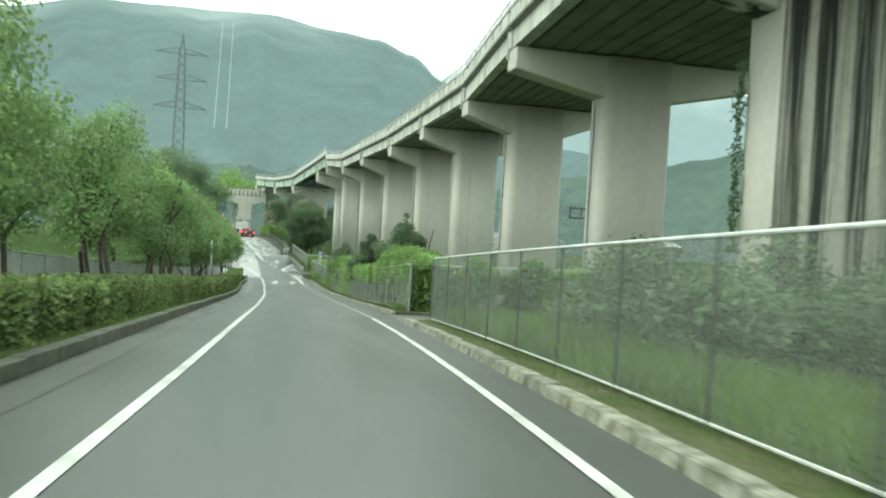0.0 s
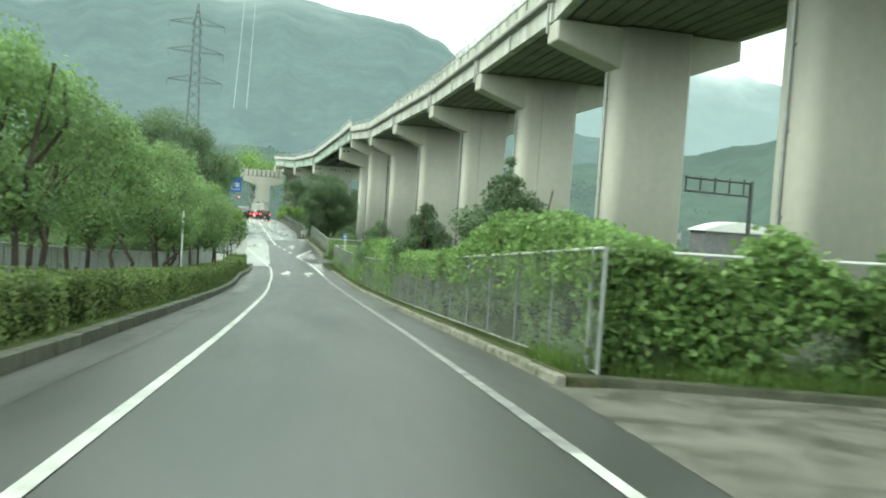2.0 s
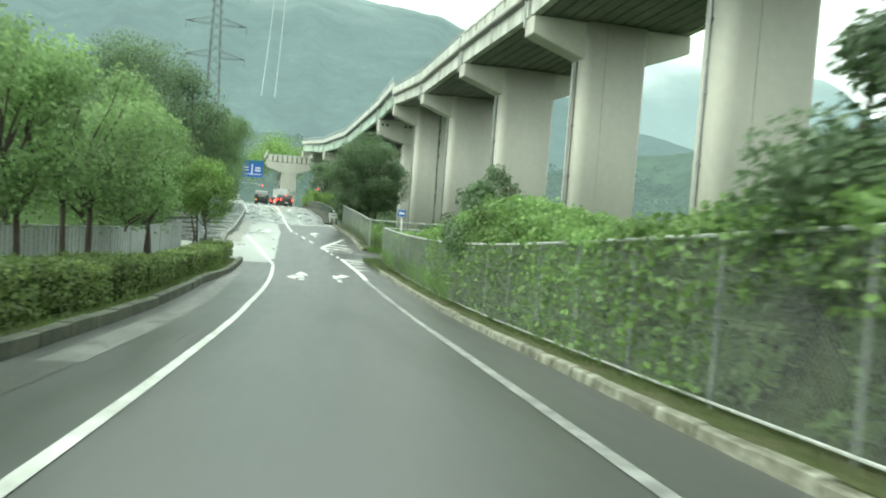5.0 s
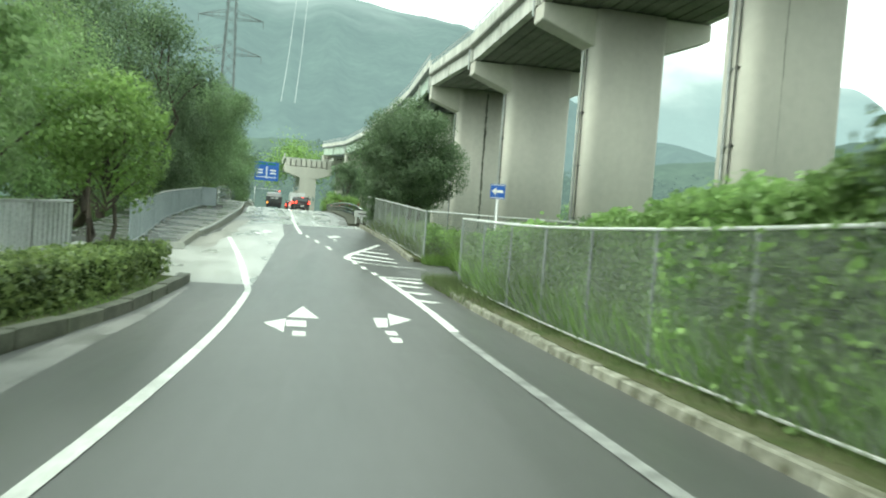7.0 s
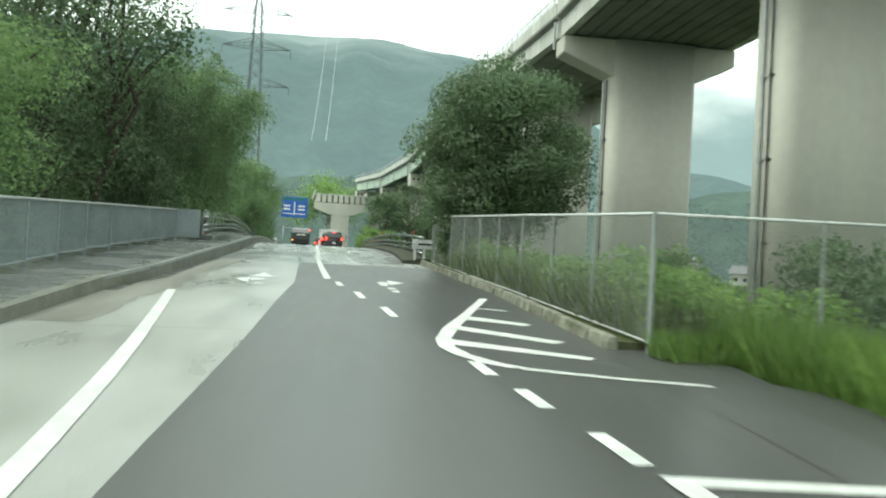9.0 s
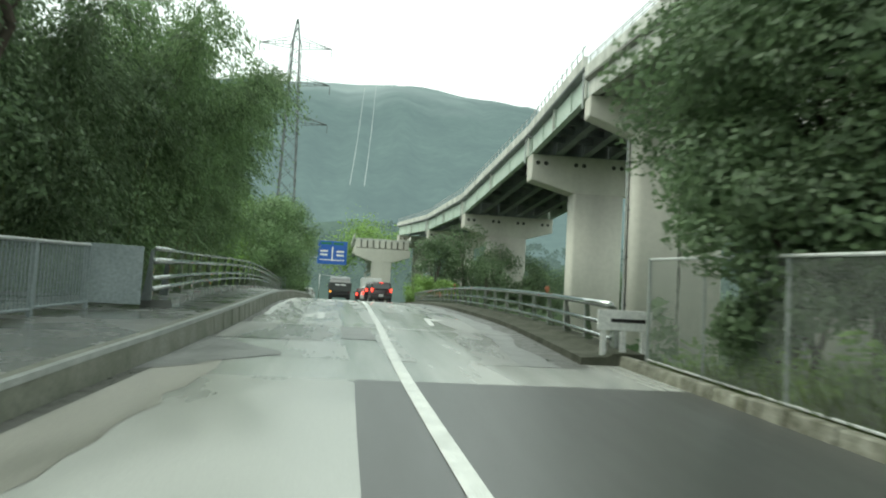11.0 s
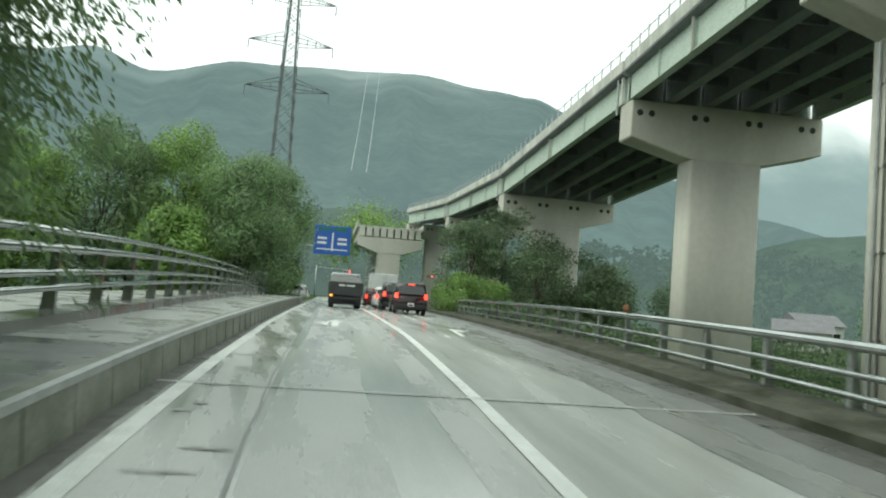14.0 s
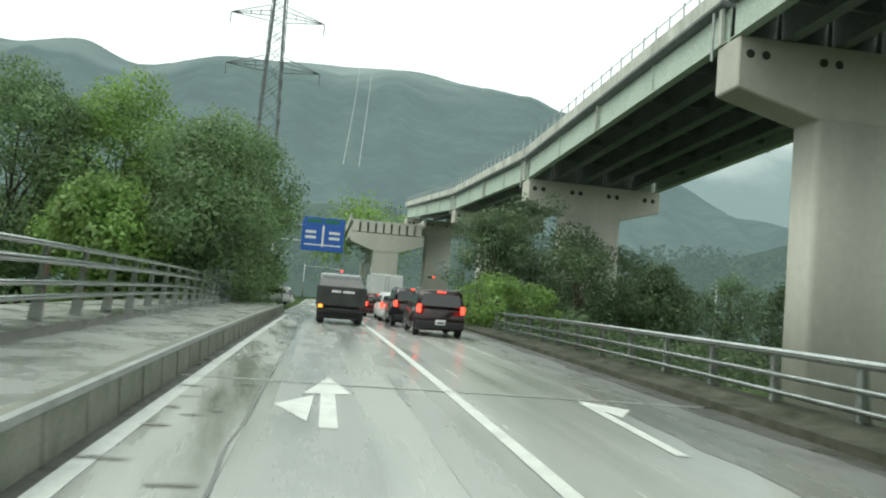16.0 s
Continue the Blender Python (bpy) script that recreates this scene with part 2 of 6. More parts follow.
FENCE_POST = material("weathered_fence_post", (0.11, 0.122, 0.112), 0.6, (0.07, 0.08, 0.073), 2.5, 50.0, 0.05)
RAIL = material("wet_bridge_rail", (0.56, 0.58, 0.57), 0.13, (0.36, 0.38, 0.37), 1.5, 30.0, 0.06, metal=0.9)
PANEL = material("blue_grey_fence_paint", (0.27, 0.31, 0.32), 0.5, (0.20, 0.235, 0.24), 0.8, 20.0, 0.05)
GRASS = material("grass_ground", (0.055, 0.092, 0.028), 0.95, (0.028, 0.048, 0.016), 0.6, 14.0, 0.6, spec=0.1, bdist=0.08)
EARTH = material("verge_earth", (0.12, 0.115, 0.07), 0.95, (0.06, 0.085, 0.03), 1.2, 12.0, 0.6, spec=0.1, bdist=0.05)
CANE = material("bamboo_cane", (0.16, 0.2, 0.07), 0.5, (0.09, 0.12, 0.045), 2.0, 10.0, 0.1)
BARK = material("tree_bark", (0.10, 0.08, 0.06), 0.9, (0.05, 0.042, 0.034), 2.0, 18.0, 0.6)
LEAF_MID = leaf_material("willow_leaf", (0.28, 0.41, 0.165), (0.165, 0.255, 0.105), 0.48)
LEAF_BAMBOO = leaf_material("bamboo_leaf", (0.23, 0.34, 0.155), (0.135, 0.21, 0.10), 0.45)
LEAF_LIGHT = leaf_material("bright_leaf", (0.27, 0.41, 0.12), (0.15, 0.25, 0.065), 0.45)
LEAF_DARK = leaf_material("evergreen_leaf", (0.17, 0.245, 0.125), (0.10, 0.155, 0.078), 0.42)
LEAF_VINE = leaf_material("vine_leaf", (0.305, 0.46, 0.16), (0.18, 0.285, 0.098), 0.48)
LEAF_HEDGE = leaf_material("hedge_leaf", (0.26, 0.345, 0.115), (0.11, 0.165, 0.06), 0.42)
BLADE = leaf_material("tall_grass_blade", (0.20, 0.31, 0.075), (0.10, 0.17, 0.04), 0.4)
BLADE_BRIGHT = leaf_material("fresh_tall_grass_blade", (0.31, 0.46, 0.165), (0.18, 0.285, 0.095), 0.45)
BLADE_DULL = leaf_material("dull_grass_blade", (0.17, 0.225, 0.085), (0.10, 0.13, 0.055), 0.4)
STEEL_DARK = material("pylon_steel", (0.16, 0.18, 0.18), 0.6, (0.12, 0.135, 0.135), 1.0, 10.0, 0.0, metal=0.3)
SIGN_BLUE = material("sign_blue", (0.015, 0.10, 0.42), 0.4, (0.012, 0.085, 0.37), 1.0, 20.0, 0.0)
WHITE = material("white_paint", (0.76, 0.77, 0.75), 0.45, (0.66, 0.67, 0.65), 1.0, 20.0, 0.0)
ORANGE = material("faded_orange_plastic", (0.36, 0.13, 0.06), 0.5, (0.26, 0.09, 0.04), 3.0, 20.0, 0.0)
BLACK = material("black_plastic", (0.018, 0.018, 0.019), 0.45, (0.012, 0.012, 0.013), 3.0, 30.0, 0.05)
RUBBER = material("tyre_rubber", (0.02, 0.02, 0.02), 0.85, (0.013, 0.013, 0.013), 6.0, 40.0, 0.1)
GLASS_DARK = material("vehicle_glass", (0.02, 0.025, 0.025), 0.06, (0.015, 0.018, 0.018), 1.0, 10.0, 0.0, spec=0.8)
CAR_RED = material("dark_red_car_paint", (0.085, 0.014, 0.016), 0.25, (0.07, 0.011, 0.013), 1.0, 20.0, 0.0)
CAR_BLACK = material("black_car_paint", (0.02, 0.02, 0.024), 0.2, (0.016, 0.016, 0.02), 1.0, 20.0, 0.0)
CAR_WHITE = material("white_car_paint", (0.7, 0.71, 0.7), 0.3, (0.6, 0.61, 0.6), 1.0, 20.0, 0.0)
CAR_SILVER = material("silver_car_paint", (0.42, 0.43, 0.44), 0.3, (0.36, 0.37, 0.38), 1.0, 20.0, 0.0, metal=0.5)
TRUCK_BED = material("dark_dump_body", (0.045, 0.05, 0.048), 0.6, (0.03, 0.032, 0.03), 2.0, 12.0, 0.15)
LAMP_RED = lamp_material("lit_red_lamp", (1.0, 0.05, 0.03), 3.0)
LAMP_AMBER = lamp_material("lit_amber_lamp", (1.0, 0.36, 0.05), 1.6)
# mist is mixed into all three hills as emission
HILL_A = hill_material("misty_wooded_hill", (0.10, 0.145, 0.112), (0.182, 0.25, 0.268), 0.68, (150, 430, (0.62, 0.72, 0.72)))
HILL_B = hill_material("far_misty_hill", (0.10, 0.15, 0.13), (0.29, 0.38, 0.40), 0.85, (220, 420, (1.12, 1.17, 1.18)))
HILL_C = hill_material("hazed_near_slope", (0.10, 0.145, 0.095), (0.14, 0.195, 0.19), 0.6)
ROOF = material("grey_house_roof", (0.2, 0.2, 0.21), 0.7, (0.14, 0.14, 0.15), 1.0, 10.0, 0.2)
HOUSE = material("pale_house_wall", (0.5, 0.5, 0.47), 0.8, (0.4, 0.4, 0.37), 0.5, 8.0, 0.1)

# ---------- plan of the road: x, y, z every ten metres along it ----------
COURSE = [
    (3.5, -19.7, 0.95), (1.74, -9.85, 0.52), (0.0, 0.0, 0.0), (-1.75, 9.85, -0.57), (-3.67, 19.66, -1.23), (-5.70, 29.45, -2.01),
    (-7.84, 39.22, -2.78), (-10.02, 48.98, -3.50), (-12.36, 58.70, -4.10), (-15.00, 68.34, -4.37), (-18.09, 77.85, -4.21), (-21.58, 87.22, -3.79),
    (-25.11, 96.58, -3.37), (-28.42, 106.02, -3.0), (-31.78, 115.43, -2.72), (-34.95, 124.93, -2.59), (-38.18, 134.39, -2.56), (-41.41, 143.85, -2.58),
    (-44.64, 153.3, -2.64), (-47.9, 162.8, -2.7), (-51.1, 172.2, -2.76), (-57.5, 191.2, -2.85), (-64.0, 210.0, -2.9), (-70.5, 229.0, -2.95), (-97.0, 306.0, -3.1),
]
STATIONS = [-20 + 10 * i for i in range(21)] + [200, 220, 240, 320]


def course(s):
    """A point of the road's middle and its heading, s metres on from the start (Catmull-Rom)."""
    s = float(min(max(s, STATIONS[0] - 60), STATIONS[-1] + 60))
    i = max(0, min(len(STATIONS) - 2, next((k - 1 for k, v in enumerate(STATIONS) if v > s), len(STATIONS) - 2)))
    s0, s1 = STATIONS[i], STATIONS[i + 1]
    p0, p1 = Vector(COURSE[i]), Vector(COURSE[i + 1])
    pm = Vector(COURSE[i - 1]) if i > 0 else p0 * 2 - p1
    pn = Vector(COURSE[i + 2]) if i + 2 < len(COURSE) else p1 * 2 - p0
    d = s1 - s0
    m0 = (p1 - pm) * (d / (d + (s0 - STATIONS[i - 1] if i > 0 else d)))
    m1 = (pn - p0) * (d / (d + (STATIONS[i + 2] - s1 if i + 2 < len(COURSE) else d)))
    u = (s - s0) / d
    if u < 0 or u > 1:
        base, slope, over = (p0, m0, u) if u < 0 else (p1, m1, u - 1)
        p, g = base + slope * over, slope
    else:
        p = (2 * u**3 - 3 * u**2 + 1) * p0 + (u**3 - 2 * u**2 + u) * m0 + (3 * u**2 - 2 * u**3) * p1 + (u**3 - u**2) * m1
        g = (6 * u**2 - 6 * u) * p0 + (3 * u**2 - 4 * u + 1) * m0 + (6 * u - 6 * u**2) * p1 + (3 * u**2 - 2 * u) * m1
    h = Vector((g.x, g.y, 0)).normalized()
    return p, h


def at(s, lat, h=0.0):
    """The place lat metres to the right of the road's middle and h above it."""
    p, d = course(s)
    return Vector((p.x + d.y * float(lat), p.y - d.x * float(lat), p.z + float(h)))


def turn_at(s):
    """The turn about z that points +y along the road."""
    d = course(s)[1]
    return math.atan2(-d.x, d.y)


# ---------- building helpers ----------
def thing(name, place=(0, 0, 0), turn=0.0, label="", category="", group="", kind=""):
    ob = new(name)
    ob.empty_display_size = 0.2
    ob.matrix_world = Matrix.Translation(Vector(place)) @ Matrix.Rotation(turn, 4, "Z")
    return tagged(ob, label, category, group, kind)


def chain(ob):
    m = Matrix.Identity(4)
    while ob:
        m = ob.matrix_basis @ m
        ob = ob.parent
    return m


def mesh_of(name, bm, mat, smooth=False):
    me = bpy.data.meshes.new(name)
    bm.to_mesh(me)
    bm.free()
    for m in mat if isinstance(mat, (list, tuple)) else [mat]:
        me.materials.append(m)
    if smooth:
        me.polygons.foreach_set("use_smooth", [True] * len(me.polygons))
    return me


def part(name, bm, mat, parent=None, label="", local=False, smooth=False):
    """Links bm as one mesh object; with a parent, as its part. local: bm is in the parent's own axes."""
    if parent and not local:
        bm.transform(chain(parent).inverted())
    ob = new(name, mesh_of(name, bm, mat, smooth))
    if parent:
        ob.parent = parent
    return tagged(ob, label)


def single(name, bm, mat, label="", category="", group="", kind="", smooth=False, origin=None):
    if origin is not None:
        bm.transform(Matrix.Translation(-Vector(origin)))
    ob = new(name, mesh_of(name, bm, mat, smooth))
    if origin is not None:
        ob.location = Vector(origin)
    return tagged(ob, label, category, group, kind)


def box(bm, centre, size, turn=None, bevel=0.0, mat=0):
    m = Matrix.Translation(Vector(centre)) @ (turn.to_4x4() if turn else Matrix.Identity(4)) @ Matrix.Diagonal((*size, 1))
    made = bmesh.ops.create_cube(bm, size=1, matrix=m)["verts"]
    faces = {f for v in made for f in v.link_faces}
    for f in faces:
        f.material_index = mat
    if bevel:
        edges = list({e for v in made for e in v.link_edges})
        bmesh.ops.bevel(bm, geom=edges, offset=bevel, segments=2, affect="EDGES", profile=0.5)
    return bm


def tube(bm, a, b, r, r2=None, sides=8, caps=True):
    a, b = Vector(a), Vector(b)
    d = b - a
    q = d.to_track_quat("Z", "Y").to_matrix().to_4x4()
    bmesh.ops.create_cone(bm, cap_ends=caps, segments=sides, radius1=r, radius2=r if r2 is None else r2, depth=d.length, matrix=Matrix.Translation((a + b) / 2) @ q)
    return bm


def sweep(bm, stations, profile, closed=True, caps=True, lift=None):
    """A profile of (lat, h) pairs carried along the road; profile may be a function of s."""
    rows = []
    for s in stations:
        pr = profile(s) if callable(profile) else profile
        rows.append([bm.verts.new(at(s, la, h)) for la, h in pr])
    n = len(rows[0])
    for a, b in zip(rows, rows[1:]):
        for i in range(n if closed else n - 1):
            j = (i + 1) % n
            bm.faces.new((a[i], a[j], b[j], b[i]))
    if closed and caps:
        bm.faces.new(rows[0])
        bm.faces.new(list(reversed(rows[-1])))
    bmesh.ops.recalc_face_normals(bm, faces=bm.faces)
    return bm


def spaced(a, b, step):
    n = max(1, round((b - a) / step))
    return [a + (b - a) * i / n for i in range(n + 1)]


def flat(bm, pts, h=0.008):
    """A marking on the road from (s, lat) corners."""
    bm.faces.new([bm.verts.new(at(s, la, h)) for s, la in pts])
    return bm


def prism(bm, ring, a, b):
    """A closed solid: the ring of 2D points at a(x, y) and b(x, y), both giving places."""
    lo, hi = [bm.verts.new(a(*p)) for p in ring], [bm.verts.new(b(*p)) for p in ring]
    n = len(ring)
    for i in range(n):
        bm.faces.new((lo[i], lo[(i + 1) % n], hi[(i + 1) % n], hi[i]))
    bm.faces.new(list(reversed(lo)))
    bm.faces.new(hi)
    bmesh.ops.recalc_face_normals(bm, faces=bm.faces)
    return bm

# ---------- ground ----------
def ground_height(s, lat):
    """Height over the road: level verges, lower fields on the right, the stream under the bridge."""
    a = abs(lat)
    drop = -0.06
    if lat > 5:
        drop -= min(2.6, (lat - 5) * 0.16)
    if lat < -6.5:
        drop -= min(1.2, (-lat - 6.5) * 0.10)
    if 96 < s < 164 and (lat > 4.5 or lat < -4.5):
        k = min(1, (s - 96) / 8, (164 - s) / 10)
        drop -= 3.2 * k * min(1, (a - 4.5) / 2.5)
    return drop


bm = bmesh.new()
lats = [-3000, -900, -300, -120, -60, -35, -22, -15, -11, -8.5, -6.5, -5.5, -4.5, -3.6, -2, 0, 2, 3.6, 4.5, 5.5, 6.5, 8, 10, 13, 17, 22, 28, 36, 50, 90, 200, 600, 3000]
stat = [-600, -200, -80] + spaced(-40, 200, 4) + [215, 235, 260, 300, 350, 380]
rows = []
for s in stat:
    sc = max(-60, min(360, s))
    extra = course(sc)[1] * (s - sc)
    rows.append([bm.verts.new(at(sc, la, 0) + extra + Vector((0, 0, ground_height(s, la) + (noise.noise((s * 0.2, la * 0.3, 0)) * 0.25 if abs(la) > 6 else -0.05)))) for la in lats])
for a, b in zip(rows, rows[1:]):
    for i in range(len(lats) - 1):
        bm.faces.new((a[i], a[i + 1], b[i + 1], b[i]))
single("ground", bm, GRASS, "wet green grassland around the road", "ground", kind="structure")

# ---------- road surface ----------
road = thing("road", at(0, 0), 0, "wet grey road with white markings", "road", kind="structure")


def left_kerb(s):
    pts = [(-40, -3.05), (20, -3.05), (30, -3.2), (60, -3.25), (66, -3.2), (68.5, -2.85), (70.5, -2.66), (74.8, -2.4), (80, -2.35)]
    for (a, x), (b, y) in zip(pts, pts[1:]):
        if s <= b:
            return x + (y - x) * (s - a) / (b - a)
    return -2.3


def left_edge(s):
    if s < 75:
        return left_kerb(s) + 0.05
    if s < 84:
        return -6.4
    pts = [(84, -3.35), (87.9, -3.1), (91, -2.68), (101, -1.92), (107, -1.72), (119, -1.75), (131, -1.8), (170, -1.95)]
    for (a, x), (b, y) in zip(pts, pts[1:]):
        if s <= b:
            return x + (y - x) * (s - a) / (b - a)
    return -1.95


def right_edge(s):
    pts = [(-40, 2.66), (10, 2.66), (20, 2.74), (24.5, 3.05), (30, 3.14), (48, 3.16), (77, 3.2), (83, 3.9), (90, 4.5), (100, 4.9), (110, 5.2), (122, 5.15), (130, 5.3), (145, 6.0), (320, 6.0)]
    for (a, x), (b, y) in zip(pts, pts[1:]):
        if s <= b:
            return x + (y - x) * max(0, (s - a)) / (b - a)
    return 6.0


def seam(s):
    """Where the dark asphalt meets the pale concrete."""
    pts = [(75, -1.08), (80, -0.82), (86.5, -0.25), (91.4, 0.25), (99, 0.6)]
    for (a, x), (b, y) in zip(pts, pts[1:]):
        if s <= b:
            return x + (y - x) * (s - a) / (b - a)
    return 0.62


def ribbon(stations, la, lb, h=0.0, n=6):
    bm = bmesh.new()
    rows = []
    for s in stations:
        a, b = la(s) if callable(la) else la, lb(s) if callable(lb) else lb
        rows.append([bm.verts.new(at(s, a + (b - a) * i / n, h)) for i in range(n + 1)])
    for p, q in zip(rows, rows[1:]):
        for i in range(n):
            bm.faces.new((p[i], p[i + 1], q[i + 1], q[i]))
    return bm


part("asphalt_lane", ribbon(spaced(-40, 75, 2.5), left_edge, lambda s: right_edge(s) + 0.05), ASPHALT, road, "dark wet asphalt")
part("asphalt_wedge", ribbon(spaced(75, 99, 1.5), seam, lambda s: right_edge(s) + 0.05), ASPHALT, road, "dark wet asphalt")
part("concrete_apron", ribbon([75, 77, 79, 81, 83, 83.99], lambda s: -6.4, seam), APRON, road, "pale wet concrete")
part("concrete_lane", ribbon([84] + spaced(84.01, 99, 1.5), left_edge, seam), APRON, road, "pale wet concrete")
part("bridge_deck", ribbon(spaced(99, 240, 3), left_edge, lambda s: right_edge(s) + 0.05), DECK, road, "pale wet concrete bridge deck")
part("side_strip", ribbon(spaced(-40, 50, 2.5), lambda s: left_kerb(s) + 0.08, lambda s: -2.45 + 0.1 * noise.noise((s * 0.5, 0, 0)) + 0.05 * noise.noise((s * 2.0, 0, 0)), 0.005, 2), ASPHALT_GREY, road, "slightly paler gutter strip")
part("pale_strip", ribbon(spaced(50, 74, 1.5), lambda s: -2.9 + max(0, s - 68) * 0.03 + 0.05 * noise.noise((s * 0.9, 0, 5)), lambda s: -2.42 + max(0, s - 68) * 0.03 + 0.06 * noise.noise((s * 0.5, 0, 0)), 0.005, 2), ASPHALT_OLD, road, "pale worn strip beside the gutter")
part("driveway", ribbon(spaced(20.4, 25.4, 1), lambda s: right_edge(s) - 0.1, 7.5, 0.004, 4), MUD, road, "muddy side entrance")
part("driveway", ribbon(spaced(77.2, 83.2, 0.5), lambda s: right_edge(s) - 0.1, lambda s: 5.0 + 0.35 * noise.noise((s * 1.1, 0, 0)), 0.004, 4), ASPHALT, road, "side entrance")

# markings
lines = thing("road_markings", at(0, 0), 0, "white painted road lines and arrows", "road marking", kind="structure")


def stripe(name, a, b, lat, w, mat=PAINT, step=2.0):
    f = lat if callable(lat) else (lambda s: lat)
    return part(name, ribbon(spaced(a, b, step), lambda s: f(s) - w / 2, lambda s: f(s) + w / 2, 0.009, 1), mat, lines)


def left_line(s):
    if s < 60:
        return -1.5
    if s < 74:
        return -1.5 + (s - 60) * 0.026
    return -1.14 - 0.0575 * (s - 74)


def centre_line(s):
    return float(np.interp(s, (92.5, 100, 106.5, 112.8, 117.4, 120.6, 131, 200), (1.05, 1.26, 1.44, 1.6, 1.77, 1.86, 1.97, 1.98)))


stripe("edge_line", -40, 75, lambda s: left_line(s) + 0.012, 0.128, PAINT_LINE, 1.0)
stripe("edge_line", 75, 88.5, left_line, 0.16, PAINT)
stripe("edge_line", -40, 22, lambda s: 1.93 + max(0, s) * 0.006, 0.115, PAINT_LINE)
stripe("edge_line", 22, 69.6, lambda s: 2.06 + min(0.12, (s - 22) * 0.007), 0.14, PAINT_WORN)
stripe("edge_line", 69.6, 78.2, lambda s: 2.22 + 0.05 * math.sin((s - 69.6) * 0.5), 0.17)
stripe("edge_line", 110.5, 165, lambda s: -1.34 - 0.17 * min(1, max(0, (s - 120) / 11)), 0.17, PAINT, 1.0)
stripe("centre_line", 92.5, 200, centre_line, 0.16)
for a, b, la in ((78.5, 79.25, 2.1), (80.0, 80.72, 1.99), (81.35, 82.1, 1.9), (85.7, 86.95, 1.6), (88.25, 89.5, 1.41), (90.7, 91.8, 1.22)):
    stripe("dash", a, b, la, 0.14)


def broken_arrow(ds, dl, right):
    """The small dashed lane arrows: a head, a side head and short stem pieces."""
    if right:
        pieces = ([(70.78, 1.72), (71.5, 1.4), (69.95, 1.25)], [(70.8, 1.06), (70.85, 1.32), (69.76, 1.19), (69.68, 1.02)], [(69.35, 1.09), (69.35, 1.26), (68.95, 1.25), (68.95, 1.09)], [(68.7, 1.08), (68.7, 1.25), (68.25, 1.23), (68.25, 1.08)])
    else:
        pieces = ([(71.9, -0.08), (70.4, -0.36), (70.4, 0.16)], [(69.64, -0.69), (70.22, -0.37), (68.76, -0.38)], [(70.05, -0.36), (70.05, -0.06), (69.38, -0.06), (69.38, -0.36)], [(68.9, -0.26), (68.9, -0.08), (68.48, -0.08), (68.48, -0.26)])
    bm = bmesh.new()
    for p in pieces:
        flat(bm, [(a + ds, b + dl) for a, b in p])
    part("lane_arrow", bm, PAINT, lines)


def bridge_arrow(s, lat, length, right):
    bm = bmesh.new()
    k = length / 4.2
    if right:
        flat(bm, [(s, lat - 0.06), (s, lat + 0.08), (s + 3.5 * k, lat + 0.3), (s + 3.7 * k, lat + 0.16)])
        flat(bm, [(s + 2.4 * k, lat + 0.32), (s + 3.2 * k, lat + 0.74), (s + 3.9 * k, lat + 0.2), (s + 2.9 * k, lat + 0.26)], 0.010)
    else:
        flat(bm, [(s, lat - 0.1), (s, lat + 0.09), (s + 2.5 * k, lat + 0.1), (s + 2.5 * k, lat - 0.08)])
        flat(bm, [(s + 2.3 * k, lat - 0.3), (s + 2.45 * k, lat + 0.32), (s + 4.2 * k, lat + 0.04)], 0.010)
        flat(bm, [(s + 1.3 * k, lat - 0.6), (s + 0.3 * k, lat - 0.22), (s + 2.2 * k, lat - 0.16)], 0.011)
    part("lane_arrow", bm, PAINT, lines)


broken_arrow(0, 0, False)
broken_arrow(0, 0, True)
broken_arrow(21.9, -0.35, False)
broken_arrow(21.45, 1.12, True)
bridge_arrow(109.9, 0.08, 3.5, False)
bridge_arrow(109.2, 2.9, 3.4, True)
bridge_arrow(132.95, 0.23, 4.2, False)
bridge_arrow(132.5, 3.64, 4.0, True)

# hatched islands
hb = bmesh.new()
for p in ([(87.36, 3.34), (87.24, 3.33), (86.95, 3.78), (87.1, 3.78)], [(86.1, 2.87), (85.37, 3.67), (85.15, 3.5), (85.68, 2.71)], [(84.92, 2.42), (83.67, 3.56), (83.5, 3.34), (84.55, 2.28)], [(83.68, 1.97), (82.5, 3.47), (82.35, 3.34), (83.22, 1.93)]):
    flat(hb, p)
ring = [(89.1, 3.86, 4.04), (86.4, 2.83, 3.0), (84.7, 2.13, 2.36), (83.6, 1.79, 1.99), (83.0, 1.71, 1.92), (82.5, 1.78, 1.98), (82.0, 1.98, 2.2), (81.75, 2.2, 2.42)]
for (a, x, y), (b, z, w) in zip(ring, ring[1:]):
    flat(hb, [(a, x), (b, z), (b, w), (a, y)], 0.011)
flat(hb, [(81.8, 2.3), (81.66, 2.3), (81.2, 3.25), (81.32, 3.25)], 0.012)
flat(hb, [(81.32, 3.25), (81.2, 3.25), (80.95, 4.05), (81.05, 4.05)], 0.012)
part("hatching", hb, PAINT, lines)
hb = bmesh.new()
for p in ([(77.77, 2.3), (77.27, 3.19), (76.98, 2.95), (77.45, 2.25)], [(76.69, 2.34), (76.23, 2.95), (76.05, 2.75), (76.24, 2.33)], [(75.33, 2.31), (74.96, 2.92), (74.75, 2.62), (75.0, 2.33)], [(73.9, 2.3), (73.5, 2.85), (73.35, 2.55), (73.6, 2.3)],
          [(78.3, 2.1), (78.02, 3.83), (77.88, 3.76), (78.12, 2.12)]):
    flat(hb, p)
part("hatching", hb, PAINT, lines)

# ---------- kerbs ----------
STONE = {}


